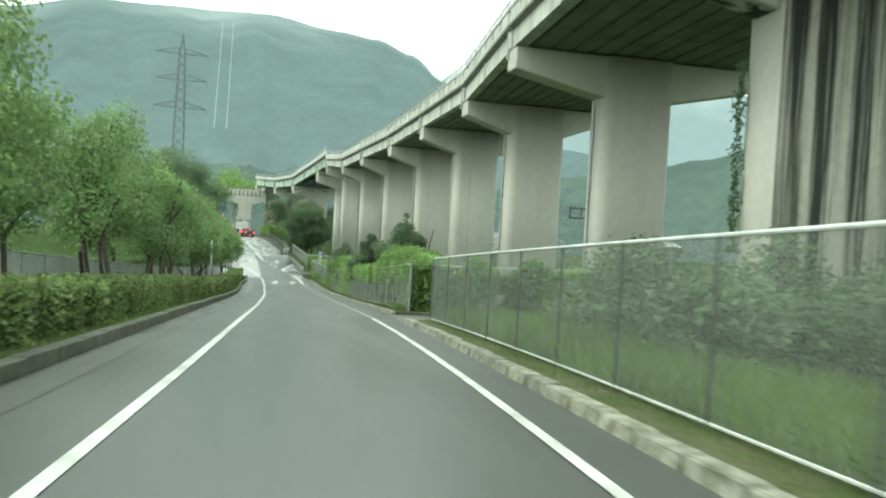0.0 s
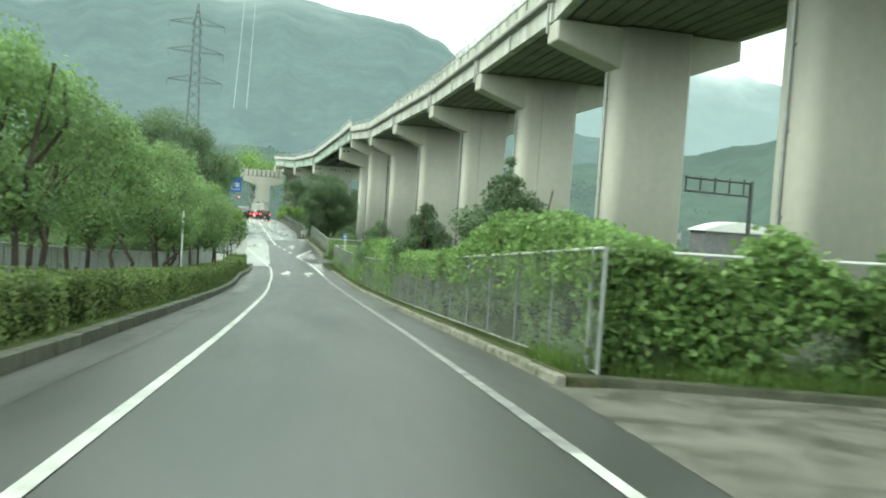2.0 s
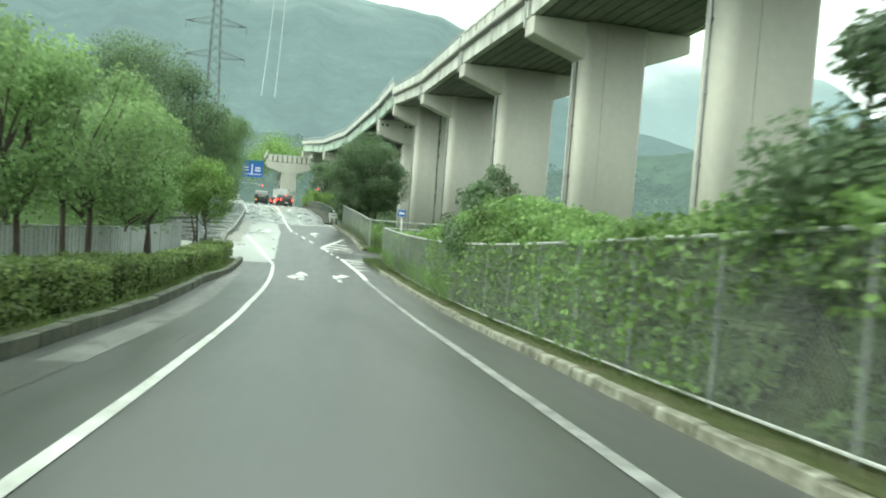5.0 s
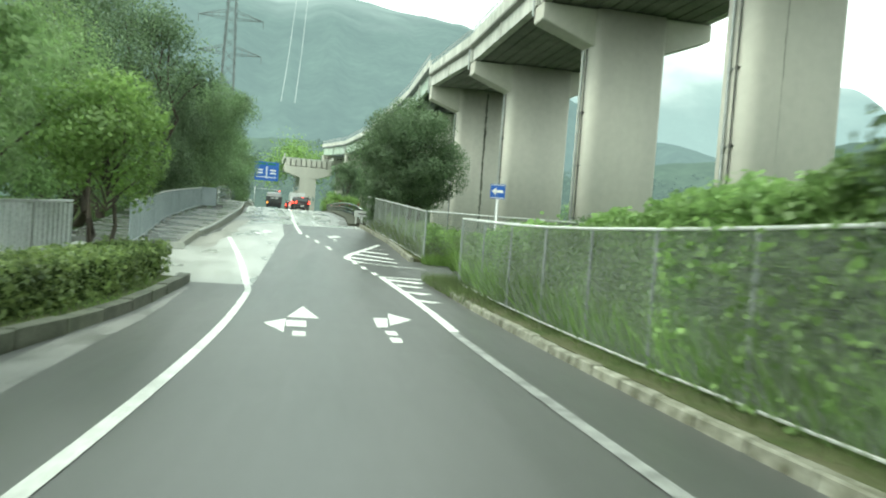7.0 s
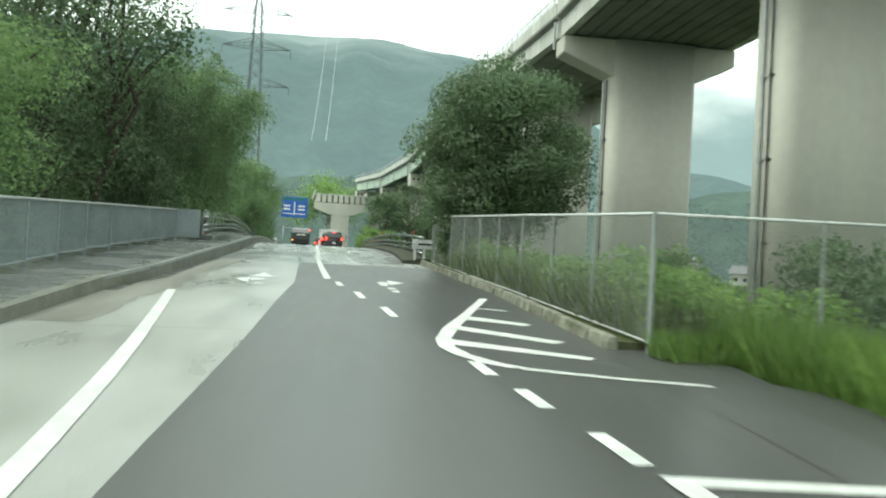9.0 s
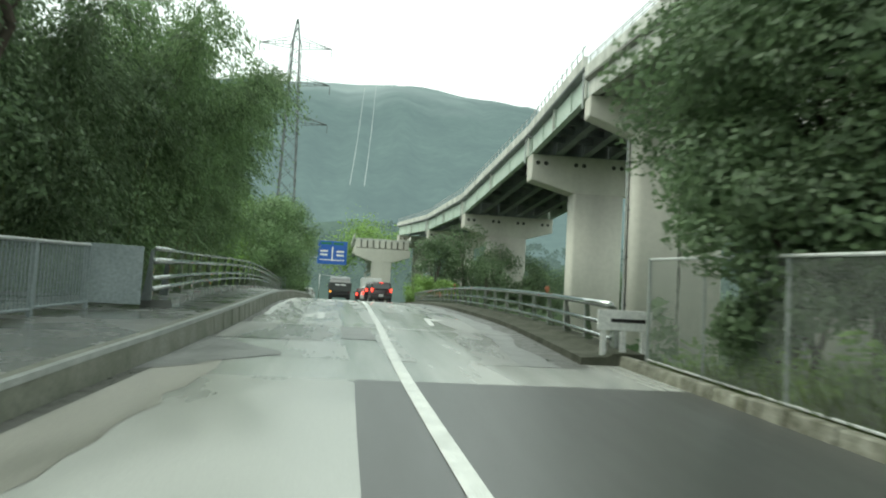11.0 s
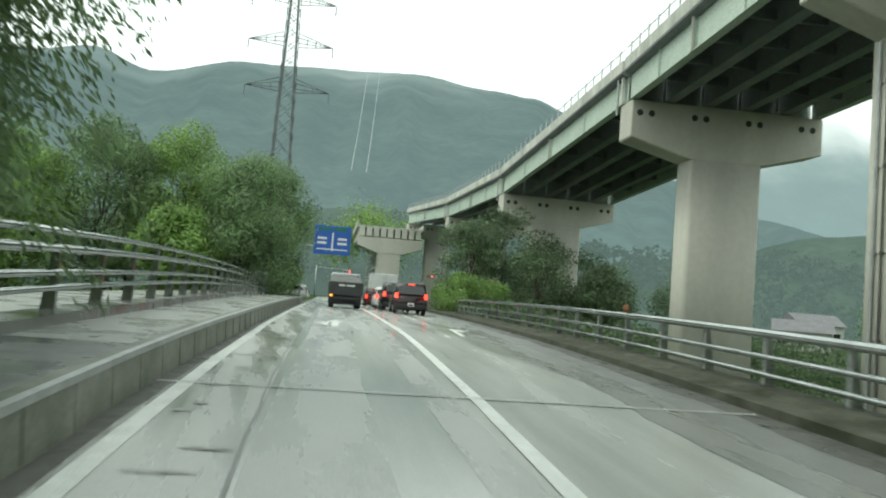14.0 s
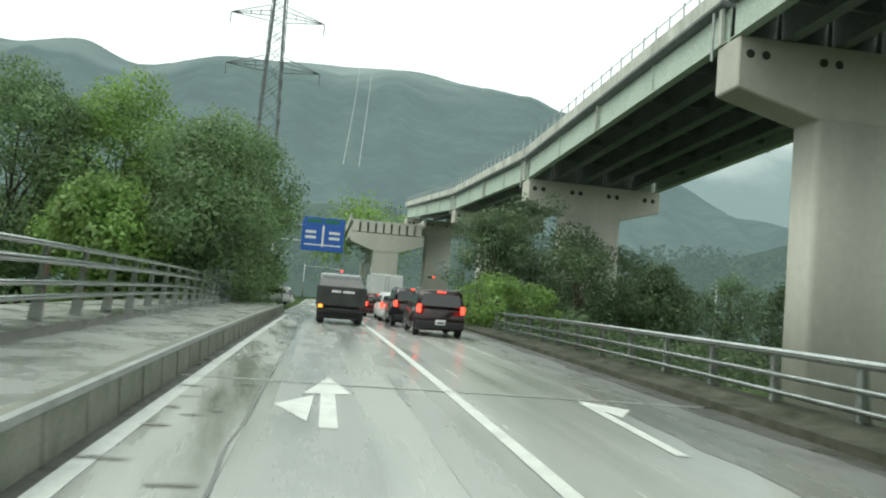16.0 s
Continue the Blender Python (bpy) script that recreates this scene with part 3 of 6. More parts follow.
def kerb_run(a, b, lat, w, h, name, label, step=1.2):
    run = thing(name, at(a, lat(a) if callable(lat) else lat), 0, label, "kerb", kind="structure")
    inv = chain(run).inverted()
    key = (round(w, 2), round(h, 2), step)
    if key not in STONE:
        bm = bmesh.new()
        box(bm, (0, 0, h / 2 - 0.06), (w, step - 0.025, h + 0.12), bevel=0.018)
        rough = random.Random(round(w * 100))
        for v in bm.verts:
            # the road side slopes, and its edge is chipped
            if v.co.x < 0:
                v.co.x -= w * 0.3 * max(0.0, 1 - max(0.0, v.co.z) / h)
            v.co += Vector((rough.uniform(-0.008, 0.008), 0, rough.uniform(-0.01, 0.006)))
        STONE[key] = mesh_of("kerb_stone", bm, KERB_DARK if step > 1 else KERB)
    s = a
    rng = random.Random(int(a * 10))
    while s < b - 0.1:
        la = lat(s + step / 2) if callable(lat) else lat
        p, q = at(s, lat(s) if callable(lat) else lat), at(s + step, lat(s + step) if callable(lat) else lat)
        d = q - p
        ob = new("kerb_stone", STONE[key])
        ob.parent = run
        mid = (p + q) / 2 + Vector((0, 0, rng.uniform(-0.012, 0.012)))
        ob.matrix_basis = inv @ (Matrix.Translation(mid) @ d.to_track_quat("Y", "Z").to_matrix().to_4x4() @ Matrix.Rotation(rng.uniform(-0.015, 0.015), 4, "Z"))
        s += step
    return run


def right_kerb(s):
    return right_edge(s) + 0.1


# ---------- viaduct ----------
# rear left corner of each pier, top of its crosshead, column width, reach of the left and right wings, depth of their tips
PIERS = [
    (10.85, 29.0, 12.1, 5.6, 5.0, 5.2, 1.3), (7.75, 44.4, 11.33, 4.05, 5.2, 5.3, 1.17), (3.75, 58.5, 10.69, 4.1, 3.45, 3.0, 1.04), (-0.13, 73.9, 10.6, 4.1, 3.3, 3.05, 1.12),
    (-4.41, 88.4, 10.14, 4.0, 3.2, 3.0, 1.05), (-9.2, 101.9, 9.75, 4.3, 3.05, 2.9, 0.95), (-13.98, 117.2, 9.6, 4.8, 2.85, 2.4, 0.95), (-19.56, 137.4, 11.1, 5.7, 2.9, 3.2, 1.3),
    (-23.95, 158.7, 11.5, 4.7, 3.95, 3.95, 2.35), (-35.7, 188.6, 9.5, 5.2, 3.3, 3.55, 1.8), (-46.5, 218.0, 10.0, 4.6, 3.6, 3.6, 1.7), (-60.5, 252.0, 12.0, 4.6, 3.6, 3.6, 1.7),
]
PIER_D = 2.0
GIRDER_H = {False: 1.0, True: 1.75}
OVERHANG = 0.3
FOOT = -7.0


def heading(i):
    a, b = Vector(PIERS[max(0, i - 1)][:2]), Vector(PIERS[min(len(PIERS) - 1, i + 1)][:2])
    v = (b - a).normalized()
    return v, Vector((v.y, -v.x))


def rounded(x0, x1, y0, y1, big, small, n=6):
    """A rectangle's outline with rounded corners, broader on the left side."""
    out = []
    for cx, cy, r, a0 in ((x1 - small, y1 - small, small, 0), (x0 + small, y1 - small, small, 90), (x0 + big, y0 + big, big, 180), (x1 - small, y0 + small, small, 270)):
        out += [(cx + r * math.cos(radians(a0 + 90 * k / n)), cy + r * math.sin(radians(a0 + 90 * k / n))) for k in range(n + 1)]
    return out


def pier(i):
    """A rounded column that rises between two tapering wings set back from its face."""
    x, y, top, w, left, right, tip = PIERS[i]
    v, u = heading(i)
    dirty, steel, flush = i == 0, i >= 7, i >= 8
    t = thing("viaduct_pier", (x, y, FOOT), math.atan2(-v.x, v.y), "stained dark concrete viaduct pier" if dirty else "pale concrete viaduct pier with a broad flush head" if flush else "pale concrete viaduct pier with a hammerhead top", "pier", "viaduct piers")
    high = top - FOOT
    root = tip + (1.05 if flush else 1.1)
    skin = CONCRETE_WET if steel else CONCRETE
    d = PIER_D
    bm = bmesh.new()
    prism(bm, rounded(0, w, -d, 0, 0.12 if dirty else 0.3 if flush else 0.6, 0.12 if dirty else 0.22), lambda a, c: Vector((a, c, 0)), lambda a, c: Vector((a, c, high - (root - 0.05 if flush else 0.004))))
    for f in bm.faces:
        f.smooth = abs(f.normal.z) < 0.5
        if dirty:
            f.material_index = 1 if f.normal.x < -0.6 else 0
    part("column", bm, [CONCRETE_DIRTY, CONCRETE] if dirty else skin, t, local=True)
    if flush:
        bm = bmesh.new()
        shape = [(-left, high - tip), (0, high - root), (w, high - root), (w + right, high - tip), (w + right, high), (-left, high)]
        prism(bm, shape, lambda a, z: Vector((a, -d - 0.02, z)), lambda a, z: Vector((a, 0.02, z)))
        bmesh.ops.bevel(bm, geom=bm.edges[:], offset=0.07, segments=1, affect="EDGES")
        part("crosshead", bm, skin, t, local=True)
    else:
        for side in (-1, 1):
            far, near = (-left, 0.3) if side < 0 else (w + right, w - 0.3)
            bm = bmesh.new()
            shape = [(near, high), (near, high - root - 0.3 * (root - tip) / (left if side < 0 else right)), (far, high - tip), (far, high)]
            prism(bm, shape, lambda a, z: Vector((a, -d + 0.25, z)), lambda a, z: Vector((a, -0.25, z)))
            bmesh.ops.bevel(bm, geom=bm.edges[:], offset=0.06, segments=1, affect="EDGES")
            part("wing", bm, CONCRETE_DIRTY if dirty else skin, t, local=True)
    # drain pipes down the side face
    if not dirty and i < 8:
        for k, yy in enumerate((-0.7, -1.15)):
            if k == 1 and i < 4:
                continue
            bm = bmesh.new()
            r = 0.04 if k else 0.06
            tube(bm, (-r - 0.04, yy, 0.3), (-r - 0.04, yy, high - root - 0.1), r, sides=10)
            for z in range(2, int(high - root), 3):
                tube(bm, (-r - 0.04, yy, z), (-r - 0.04, yy, z + 0.14), r + 0.03, sides=10)
                box(bm, (-0.02, yy, z + 0.07), (0.1, 0.3, 0.05))
            part("drain_pipe", bm, GALV if k == 0 else DRAIN_DARK, t, "dark drain pipe" if k else "", local=True)
    # water marks down the face
    if not dirty and i in (3, 4, 7):
        bm = bmesh.new()
        rng = random.Random(i)
        wide, mid = (0.13, w * 0.52) if i == 7 else (0.035, w * 0.34)
        zz = spaced(0.2, high - 0.3, 0.22)
        le = [bm.verts.new((mid - wide * rng.uniform(0.45, 1.25), -d - 0.004, z)) for z in zz]
        ri = [bm.verts.new((mid + wide * rng.uniform(0.3, 1.3), -d - 0.004, z)) for z in zz]
        for q in range(len(zz) - 1):
            bm.faces.new((le[q], ri[q], ri[q + 1], le[q + 1]))
        part("drip_stain", bm, MOSS if i == 7 else CONCRETE_DRIP, t, local=True)
    if flush:
        wide = w + left + right
        # solid discs on the face; their dark colour paints the recesses' inner shade
        for k in range(8):
            bm = bmesh.new()
            a = -left + 0.55 + (k // 2) * (wide - 2.0) / 3 + (k % 2) * 0.75
            tube(bm, (a, -d - 0.035, high - 0.8), (a, -d + 0.2, high - 0.8), 0.21, sides=8)
            part("bearing_recess", bm, RECESS, t, local=True)
    return t


RECESS = material("shaded_recess", (0.07, 0.07, 0.062), 0.9, (0.04, 0.04, 0.036), 3.0, 20.0, 0.1)
DRAIN_DARK = material("dark_wet_pipe", (0.12, 0.12, 0.105), 0.5, (0.05, 0.05, 0.045), 2.0, 20.0, 0.05)
for i in range(len(PIERS)):
    pier(i)

HALF = 5.0


def deck_line(i, x, z):
    """A place on span line i: x across, from -HALF at the left wing's tip to HALF at the right one's, z above the crosshead."""
    px, py, top, w, left, right, tip = PIERS[i]
    v, u = heading(i)
    wide = left + w + right
    inner = max(-HALF, min(HALF, x))
    a = -left + (inner + HALF) / (2 * HALF) * wide + (x - inner)
    return Vector((px + u.x * a - v.x * PIER_D / 2, py + u.y * a - v.y * PIER_D / 2, top + z))


def deck_at(k, x, z):
    i = max(0, min(len(PIERS) - 2, int(math.floor(k))))
    return deck_line(i, x, z).lerp(deck_line(i + 1, x, z), k - i)


def deck_solid(k0, k1, prof, steps=3):
    bm = bmesh.new()
    rows = []
    for n in range(steps + 1):
        k = k0 + (k1 - k0) * n / steps
        rows.append([bm.verts.new(deck_at(k, x, z)) for x, z in prof])
    m = len(prof)
    for a, b in zip(rows, rows[1:]):
        for i in range(m):
            bm.faces.new((a[i], a[(i + 1) % m], b[(i + 1) % m], b[i]))
    bm.faces.new(rows[0])
    bm.faces.new(list(reversed(rows[-1])))
    bmesh.ops.recalc_face_normals(bm, faces=bm.faces)
    return bm


def rect(x0, x1, z0, z1):
    return [(x0, z0), (x1, z0), (x1, z1), (x0, z1)]


for i in range(-1, len(PIERS) - 1):
    steel = i >= 7
    slatted = i < 5
    k0, k1 = (i + 0.008, i + 0.992) if i >= 0 else (-0.9, -0.008)
    long = (deck_at(k1, 0, 0) - deck_at(k0, 0, 0)).length
    span = thing("viaduct_span", deck_at(k0, 0, 0), 0, "steel girder viaduct span with concrete parapets" if steel else "concrete viaduct span with slatted parapet panels" if slatted else "concrete viaduct span with a plain weathered parapet", "bridge span", "viaduct spans")
    gz = GIRDER_H[steel]
    # edge girders and the row of girders between them
    for sd in (-1, 1):
        e = sd * (HALF - 0.18)
        if steel:
            part("edge_girder", deck_solid(k0, k1, [(e - 0.2, 0.05), (e + 0.2, 0.05), (e + 0.2, 0.1), (e + 0.03, 0.1), (e + 0.03, gz), (e - 0.03, gz), (e - 0.03, 0.1), (e - 0.2, 0.1)]), GIRDER, span, "pale green steel girder")
            for n in range(1, 4):
                kk = k0 + (k1 - k0) * n / 4
                part("web_stiffener", deck_solid(kk - 0.09 / long, kk + 0.09 / long, rect(e + sd * 0.03, e + sd * 0.12, 0.1, gz), 1), GIRDER, span)
        else:
            part("edge_girder", deck_solid(k0, k1, [(e - 0.3, 0.05), (e + 0.18, 0.05), (e + 0.18, gz), (e - 0.3, gz)] if sd > 0 else [(e - 0.18, 0.05), (e + 0.3, 0.05), (e + 0.3, gz), (e - 0.18, gz)]), PARAPET, span)
    many = 4 if steel else 11
    for n in range(many):
        x = (n - (many - 1) / 2) * (2.0 if steel else 0.8)
        if steel:
            part("girder", deck_solid(k0, k1, [(x - 0.26, 0.05), (x + 0.26, 0.05), (x + 0.26, 0.1), (x + 0.03, 0.1), (x + 0.03, gz), (x - 0.03, gz), (x - 0.03, 0.1), (x - 0.26, 0.1)]), GIRDER_SHADED, span)
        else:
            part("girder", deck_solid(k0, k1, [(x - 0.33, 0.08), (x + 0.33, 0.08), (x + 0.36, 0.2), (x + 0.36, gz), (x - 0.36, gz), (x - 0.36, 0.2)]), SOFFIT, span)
    if steel:
        for n in range(1, 6):
            kk = k0 + (k1 - k0) * n / 6
            part("cross_brace", deck_solid(kk - 0.1 / long, kk + 0.1 / long, rect(-HALF + 0.3, HALF - 0.3, gz * 0.35, gz * 0.62), 1), GIRDER_SHADED, span)
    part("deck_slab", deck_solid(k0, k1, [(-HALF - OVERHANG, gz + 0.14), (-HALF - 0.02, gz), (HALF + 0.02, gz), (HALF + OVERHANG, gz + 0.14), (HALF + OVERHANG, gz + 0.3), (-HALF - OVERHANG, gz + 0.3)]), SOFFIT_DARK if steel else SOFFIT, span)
    for sd in (-1, 1):
        x = sd * (HALF + OVERHANG - 0.12)
        part("parapet", deck_solid(k0, k1, rect(x - 0.13, x + 0.13, gz + 0.28, gz + (0.5 if slatted else 1.0))), PARAPET, span)
        if slatted:
            part("parapet_beam", deck_solid(k0, k1, rect(x - 0.15, x + 0.15, gz + 1.08, gz + 1.2)), PARAPET, span)
            posts = max(5, round(long / 2.0))
            for n in range(posts):
                kk = k0 + (k1 - k0) * (n + 0.5) / posts
                dk = 0.8 / long
                part("parapet_panel", deck_solid(kk - dk, kk + dk, rect(x - 0.1, x + 0.1, gz + 0.45, gz + 1.12), 1), PARAPET, span)
        crown = gz + (1.2 if slatted else 1.0)
        n = max(6, round(long / 1.6))
        for q in range(n):
            kk = k0 + (k1 - k0) * (q + 0.5) / n
            b = bmesh.new()
            p = deck_at(kk, x, crown)
            tube(b, p, p + Vector((0, 0, 0.85 if steel else 0.55)), 0.05 if steel else 0.03, sides=6)
            part("rail_post", b, GALV, span)
        b = bmesh.new()
        for z in ((0.7,) if steel else (0.22, 0.4, 0.55)):
            tube(b, deck_at(k0, x, crown + z), deck_at(k1, x, crown + z), 0.03, sides=6)
        part("top_rail", b, GALV, span)
        # plates and a short drain spout at the span's end
        yaw = Matrix.Rotation(math.atan2(-heading(max(i, 0))[0].x, heading(max(i, 0))[0].y), 3, "Z")
        for kk in (k0 + 0.012, k0 + (k1 - k0) * 0.5):
            b = bmesh.new()
            p = deck_at(kk, sd * (HALF + 0.04), 0.0)
            box(b, p + Vector((0, 0, gz / 2 + 0.02)), (0.14, 0.28 if kk < k0 + 0.1 else 0.16, gz), yaw, 0.01)
            part("end_plate", b, PARAPET, span)
        b = bmesh.new()
        p = deck_at(k0 + 0.03, sd * (HALF + 0.12), -0.5)
        tube(b, p, p + Vector((0, 0, gz + 0.6)), 0.07, sides=8)
        part("drain_spout", b, GALV, span)

# ---------- hills ----------
def hill(name, ridge, base_z, depth, mat, label, seed, rough=6.0):
    """A wooded slope: ridge given as (bearing degrees right of +y, distance, height)."""
    bm = bmesh.new()
    rows = []
    n = 260
    b0, b1 = ridge[0][0], ridge[-1][0]
    for j in range(30):
        f = j / 29
        row = []
        for i in range(n + 1):
            b = b0 + (b1 - b0) * i / n
            for (ba, da, ha), (bb, db, hb_) in zip(ridge, ridge[1:]):
                if ba <= b <= bb + 1e-6:
                    q = (b - ba) / (bb - ba)
                    q = q * q * (3 - 2 * q)
                    d, h = da + (db - da) * q, ha + (hb_ - ha) * q
                    break
            dd = d - depth * (1 - f)
            z = base_z + (h - base_z) * f ** 0.85
            fold = noise.fractal((b * 0.42 + seed, f * 0.7, seed), 1.0, 2.0, 4) * rough * 2.0 * math.sin(math.pi * min(1, f * 1.02))
            z += fold + noise.fractal((b * 2.6 + seed, f * 2, seed), 1.0, 2.0, 3) * rough * 0.16
            a = radians(b)
            row.append(bm.verts.new((math.sin(a) * dd, math.cos(a) * dd, z)))
        rows.append(row)
    for a, b in zip(rows, rows[1:]):
        for i in range(n):
            bm.faces.new((a[i], a[i + 1], b[i + 1], b[i]))
    return single(name, bm, mat, label, "hill", kind="structure", smooth=True)


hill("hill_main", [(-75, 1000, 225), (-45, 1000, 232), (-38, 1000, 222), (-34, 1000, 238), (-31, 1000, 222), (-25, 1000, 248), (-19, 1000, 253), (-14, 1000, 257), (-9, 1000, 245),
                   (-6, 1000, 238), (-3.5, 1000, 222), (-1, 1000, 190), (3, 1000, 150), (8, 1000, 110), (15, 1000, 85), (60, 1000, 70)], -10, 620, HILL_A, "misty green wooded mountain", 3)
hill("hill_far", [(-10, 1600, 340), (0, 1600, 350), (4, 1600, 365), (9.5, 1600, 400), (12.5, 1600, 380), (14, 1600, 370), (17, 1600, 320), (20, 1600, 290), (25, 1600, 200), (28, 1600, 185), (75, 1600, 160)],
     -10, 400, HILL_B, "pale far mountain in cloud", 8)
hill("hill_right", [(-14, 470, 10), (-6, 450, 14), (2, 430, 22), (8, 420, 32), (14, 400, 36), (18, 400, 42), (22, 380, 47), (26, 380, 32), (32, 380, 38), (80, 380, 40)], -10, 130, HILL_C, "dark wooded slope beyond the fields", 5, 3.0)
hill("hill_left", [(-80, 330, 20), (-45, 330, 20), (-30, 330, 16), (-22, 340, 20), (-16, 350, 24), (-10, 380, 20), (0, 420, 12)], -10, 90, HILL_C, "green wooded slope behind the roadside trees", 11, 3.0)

kerb_run(-39, 74.8, lambda s: left_kerb(s) - 0.06, 0.2, 0.2, "kerb_left", "mossy grey concrete kerb stones")
kerb_run(-39, 20.2, right_kerb, 0.2, 0.13, "kerb_right", "worn pale concrete kerb stones", 0.8)
kerb_run(25.6, 77.3, right_kerb, 0.13, 0.12, "kerb_right_middle", "worn pale concrete kerb stones", 0.8)
kerb_run(83.2, 101.5, right_kerb, 0.14, 0.16, "kerb_right_far", "worn pale concrete kerb stones", 0.8)


def lerp_table(s, pts):
    for (a, x), (b, y) in zip(pts, pts[1:]):
        if s <= b:
            return x + (y - x) * max(0.0, s - a) / (b - a)
    return pts[-1][1]


def right_fence_lat(s):
    return lerp_table(s, [(-40, 3.3), (20, 3.4), (25, 3.7), (60, 3.8), (77, 3.85), (83, 4.35), (92, 4.85), (101.5, 5.35)])


def right_rail_lat(s):
    return lerp_table(s, [(101, 5.0), (108, 5.65), (112, 5.95), (120, 6.15), (135, 6.7), (158, 7.5), (170, 7.9)])


def left_rail_lat(s):
    return lerp_table(s, [(104.5, -2.95), (112, -3.4), (125, -3.5), (148, -4.1), (162, -4.45)])


def left_rail_lift(s):
    """The railing follows the hump of the bridge a little above the road's line."""
    return lerp_table(s, [(104, 0.0), (114, 0.02), (126, 0.14), (136, 0.17), (148, 0.14), (162, 0.0)])


def left_fence_lat(s):
    return lerp_table(s, [(80.9, -4.55), (92, -4.6), (104.2, -3.8)])


def walk_edge(s):
    return lerp_table(s, [(83.4, -3.3), (87.9, -3.05), (91, -2.62), (101, -1.86), (107, -1.66), (119, -1.69), (131, -1.74), (170, -1.9)])


def walk_height(s):
    return lerp_table(s, [(83.4, 0.17), (92, 0.26), (108, 0.42), (170, 0.42)])


LEDGE = 0.12
# raised sidewalk on the left, its kerb and the steel edge
walkway = thing("sidewalk", at(84, -4), 0, "wet dark sidewalk raised behind a kerb", "sidewalk", kind="structure")
st = spaced(83.4, 168, 2.4)
# the bamboo's shade and reflection are painted as a darker middle stretch
for a, b, skin, note in ((83.4, 104.5, PAVE, "wet grey sidewalk asphalt"), (104.5, 120.5, PAVE_SHADED, "wet sidewalk asphalt with the bamboo's shade in its dark colour"), (120.5, 168, PAVE_PALE, "pale wet sidewalk concrete")):
    bm = bmesh.new()
    sweep(bm, spaced(a, b, 2.4), lambda s: [(walk_edge(s) - 0.2, walk_height(s) - 0.01), (walk_edge(s) - 0.2, -0.6), (-6.8, -0.6), (-6.8, walk_height(s) - 0.01)])
    part("paving", bm, skin, walkway, note)
bm = bmesh.new()
sweep(bm, st, lambda s: [(walk_edge(s) - 0.2, -0.1), (walk_edge(s) + 0.03, -0.1), (walk_edge(s), walk_height(s)), (walk_edge(s) - 0.2, walk_height(s))])
part("kerb_wall", bm, WALK_KERB, walkway)
bm = bmesh.new()
sweep(bm, spaced(88, 168, 2.4), lambda s: [(walk_edge(s) - 0.06, walk_height(s)), (walk_edge(s) + 0.012, walk_height(s) - 0.05), (walk_edge(s) + 0.012, walk_height(s) + 0.012), (walk_edge(s) - 0.06, walk_height(s) + 0.012)])
part("steel_edge", bm, GALV, walkway)
for s0 in spaced(104, 160, 1.0):
    bm = bmesh.new()
    sweep(bm, [s0, s0 + 0.02], lambda s: [(walk_edge(s) + 0.0, 0.02), (walk_edge(s) + 0.036, 0.02), (walk_edge(s) + 0.012, walk_height(s) - 0.06), (walk_edge(s) - 0.01, walk_height(s) - 0.06)])
    part("rib", bm, WALK_KERB, walkway)
bm = bmesh.new()
sweep(bm, spaced(105, 162, 2.4), lambda s: [(left_rail_lat(s) - 0.3, walk_height(s) - 0.05), (left_rail_lat(s) + 0.3, walk_height(s) - 0.05), (left_rail_lat(s) + 0.28, walk_height(s) + LEDGE), (left_rail_lat(s) - 0.3, walk_height(s) + LEDGE)])
part("ledge", bm, PAVE, walkway, "grey wet concrete ledge under the railing")
# silt in the gutter, expansion joints
part("gutter_dirt", ribbon(spaced(88, 168, 1.5), lambda s: walk_edge(s) + 0.02, lambda s: walk_edge(s) + 0.2 + 0.15 * noise.noise((s * 0.7, 0, 3)), 0.006, 2), SILT, road, "muddy gutter")
part("gutter_dirt", ribbon(spaced(101, 168, 0.8), lambda s: right_rail_lat(s) - 1.25 + 0.25 * noise.noise((s * 0.35, 0, 9)) + 0.14 * noise.noise((s * 1.5, 0, 2)), lambda s: right_rail_lat(s) - 0.7, 0.006, 2), SILT, road, "dark wet gutter")
for sj in (107.3, 120.7, 136.3, 150.5):
    bm = ribbon([sj, sj + 0.1], lambda s: walk_edge(s) + 0.03, lambda s: right_rail_lat(s) - 0.85, 0.011, 4)
    part("expansion_joint", bm, DECK_PALE, road, "steel bridge joint")
# two ragged ribbons that darken the deck towards the right gutter
part("dark_edge", ribbon(spaced(101, 168, 0.8), lambda s: right_rail_lat(s) - 1.75 + 0.3 * noise.noise((s * 0.25, 4, 9)) + 0.16 * noise.noise((s * 1.7, 0, 5)), lambda s: right_rail_lat(s) - 0.9, 0.0045, 3), DECK_PATCH, road, "darker wet concrete towards the gutter")
part("dark_edge", ribbon(spaced(101, 168, 0.8), lambda s: right_rail_lat(s) - 2.5 + 0.35 * noise.noise((s * 0.2, 7, 9)) + 0.2 * noise.noise((s * 1.3, 0, 8)), lambda s: right_rail_lat(s) - 1.5, 0.0035, 3), DECK_DARK, road, "slightly darker wet concrete")
part("side_slab", ribbon(spaced(104, 168, 1.5), lambda s: walk_edge(s) + 0.02, lambda s: -0.42 - 0.01 * min(13, max(0, s - 117)), 0.004, 4), DECK_SIDE, road, "streaky muddy slab beside the kerb")
part("patch", ribbon(spaced(104.2, 107.2, 1), lambda s: 0.55, lambda s: 1.2, 0.0095, 2), DECK_PATCH, road, "dark repair patch")
rngp = random.Random(12)
streaks = bmesh.new()
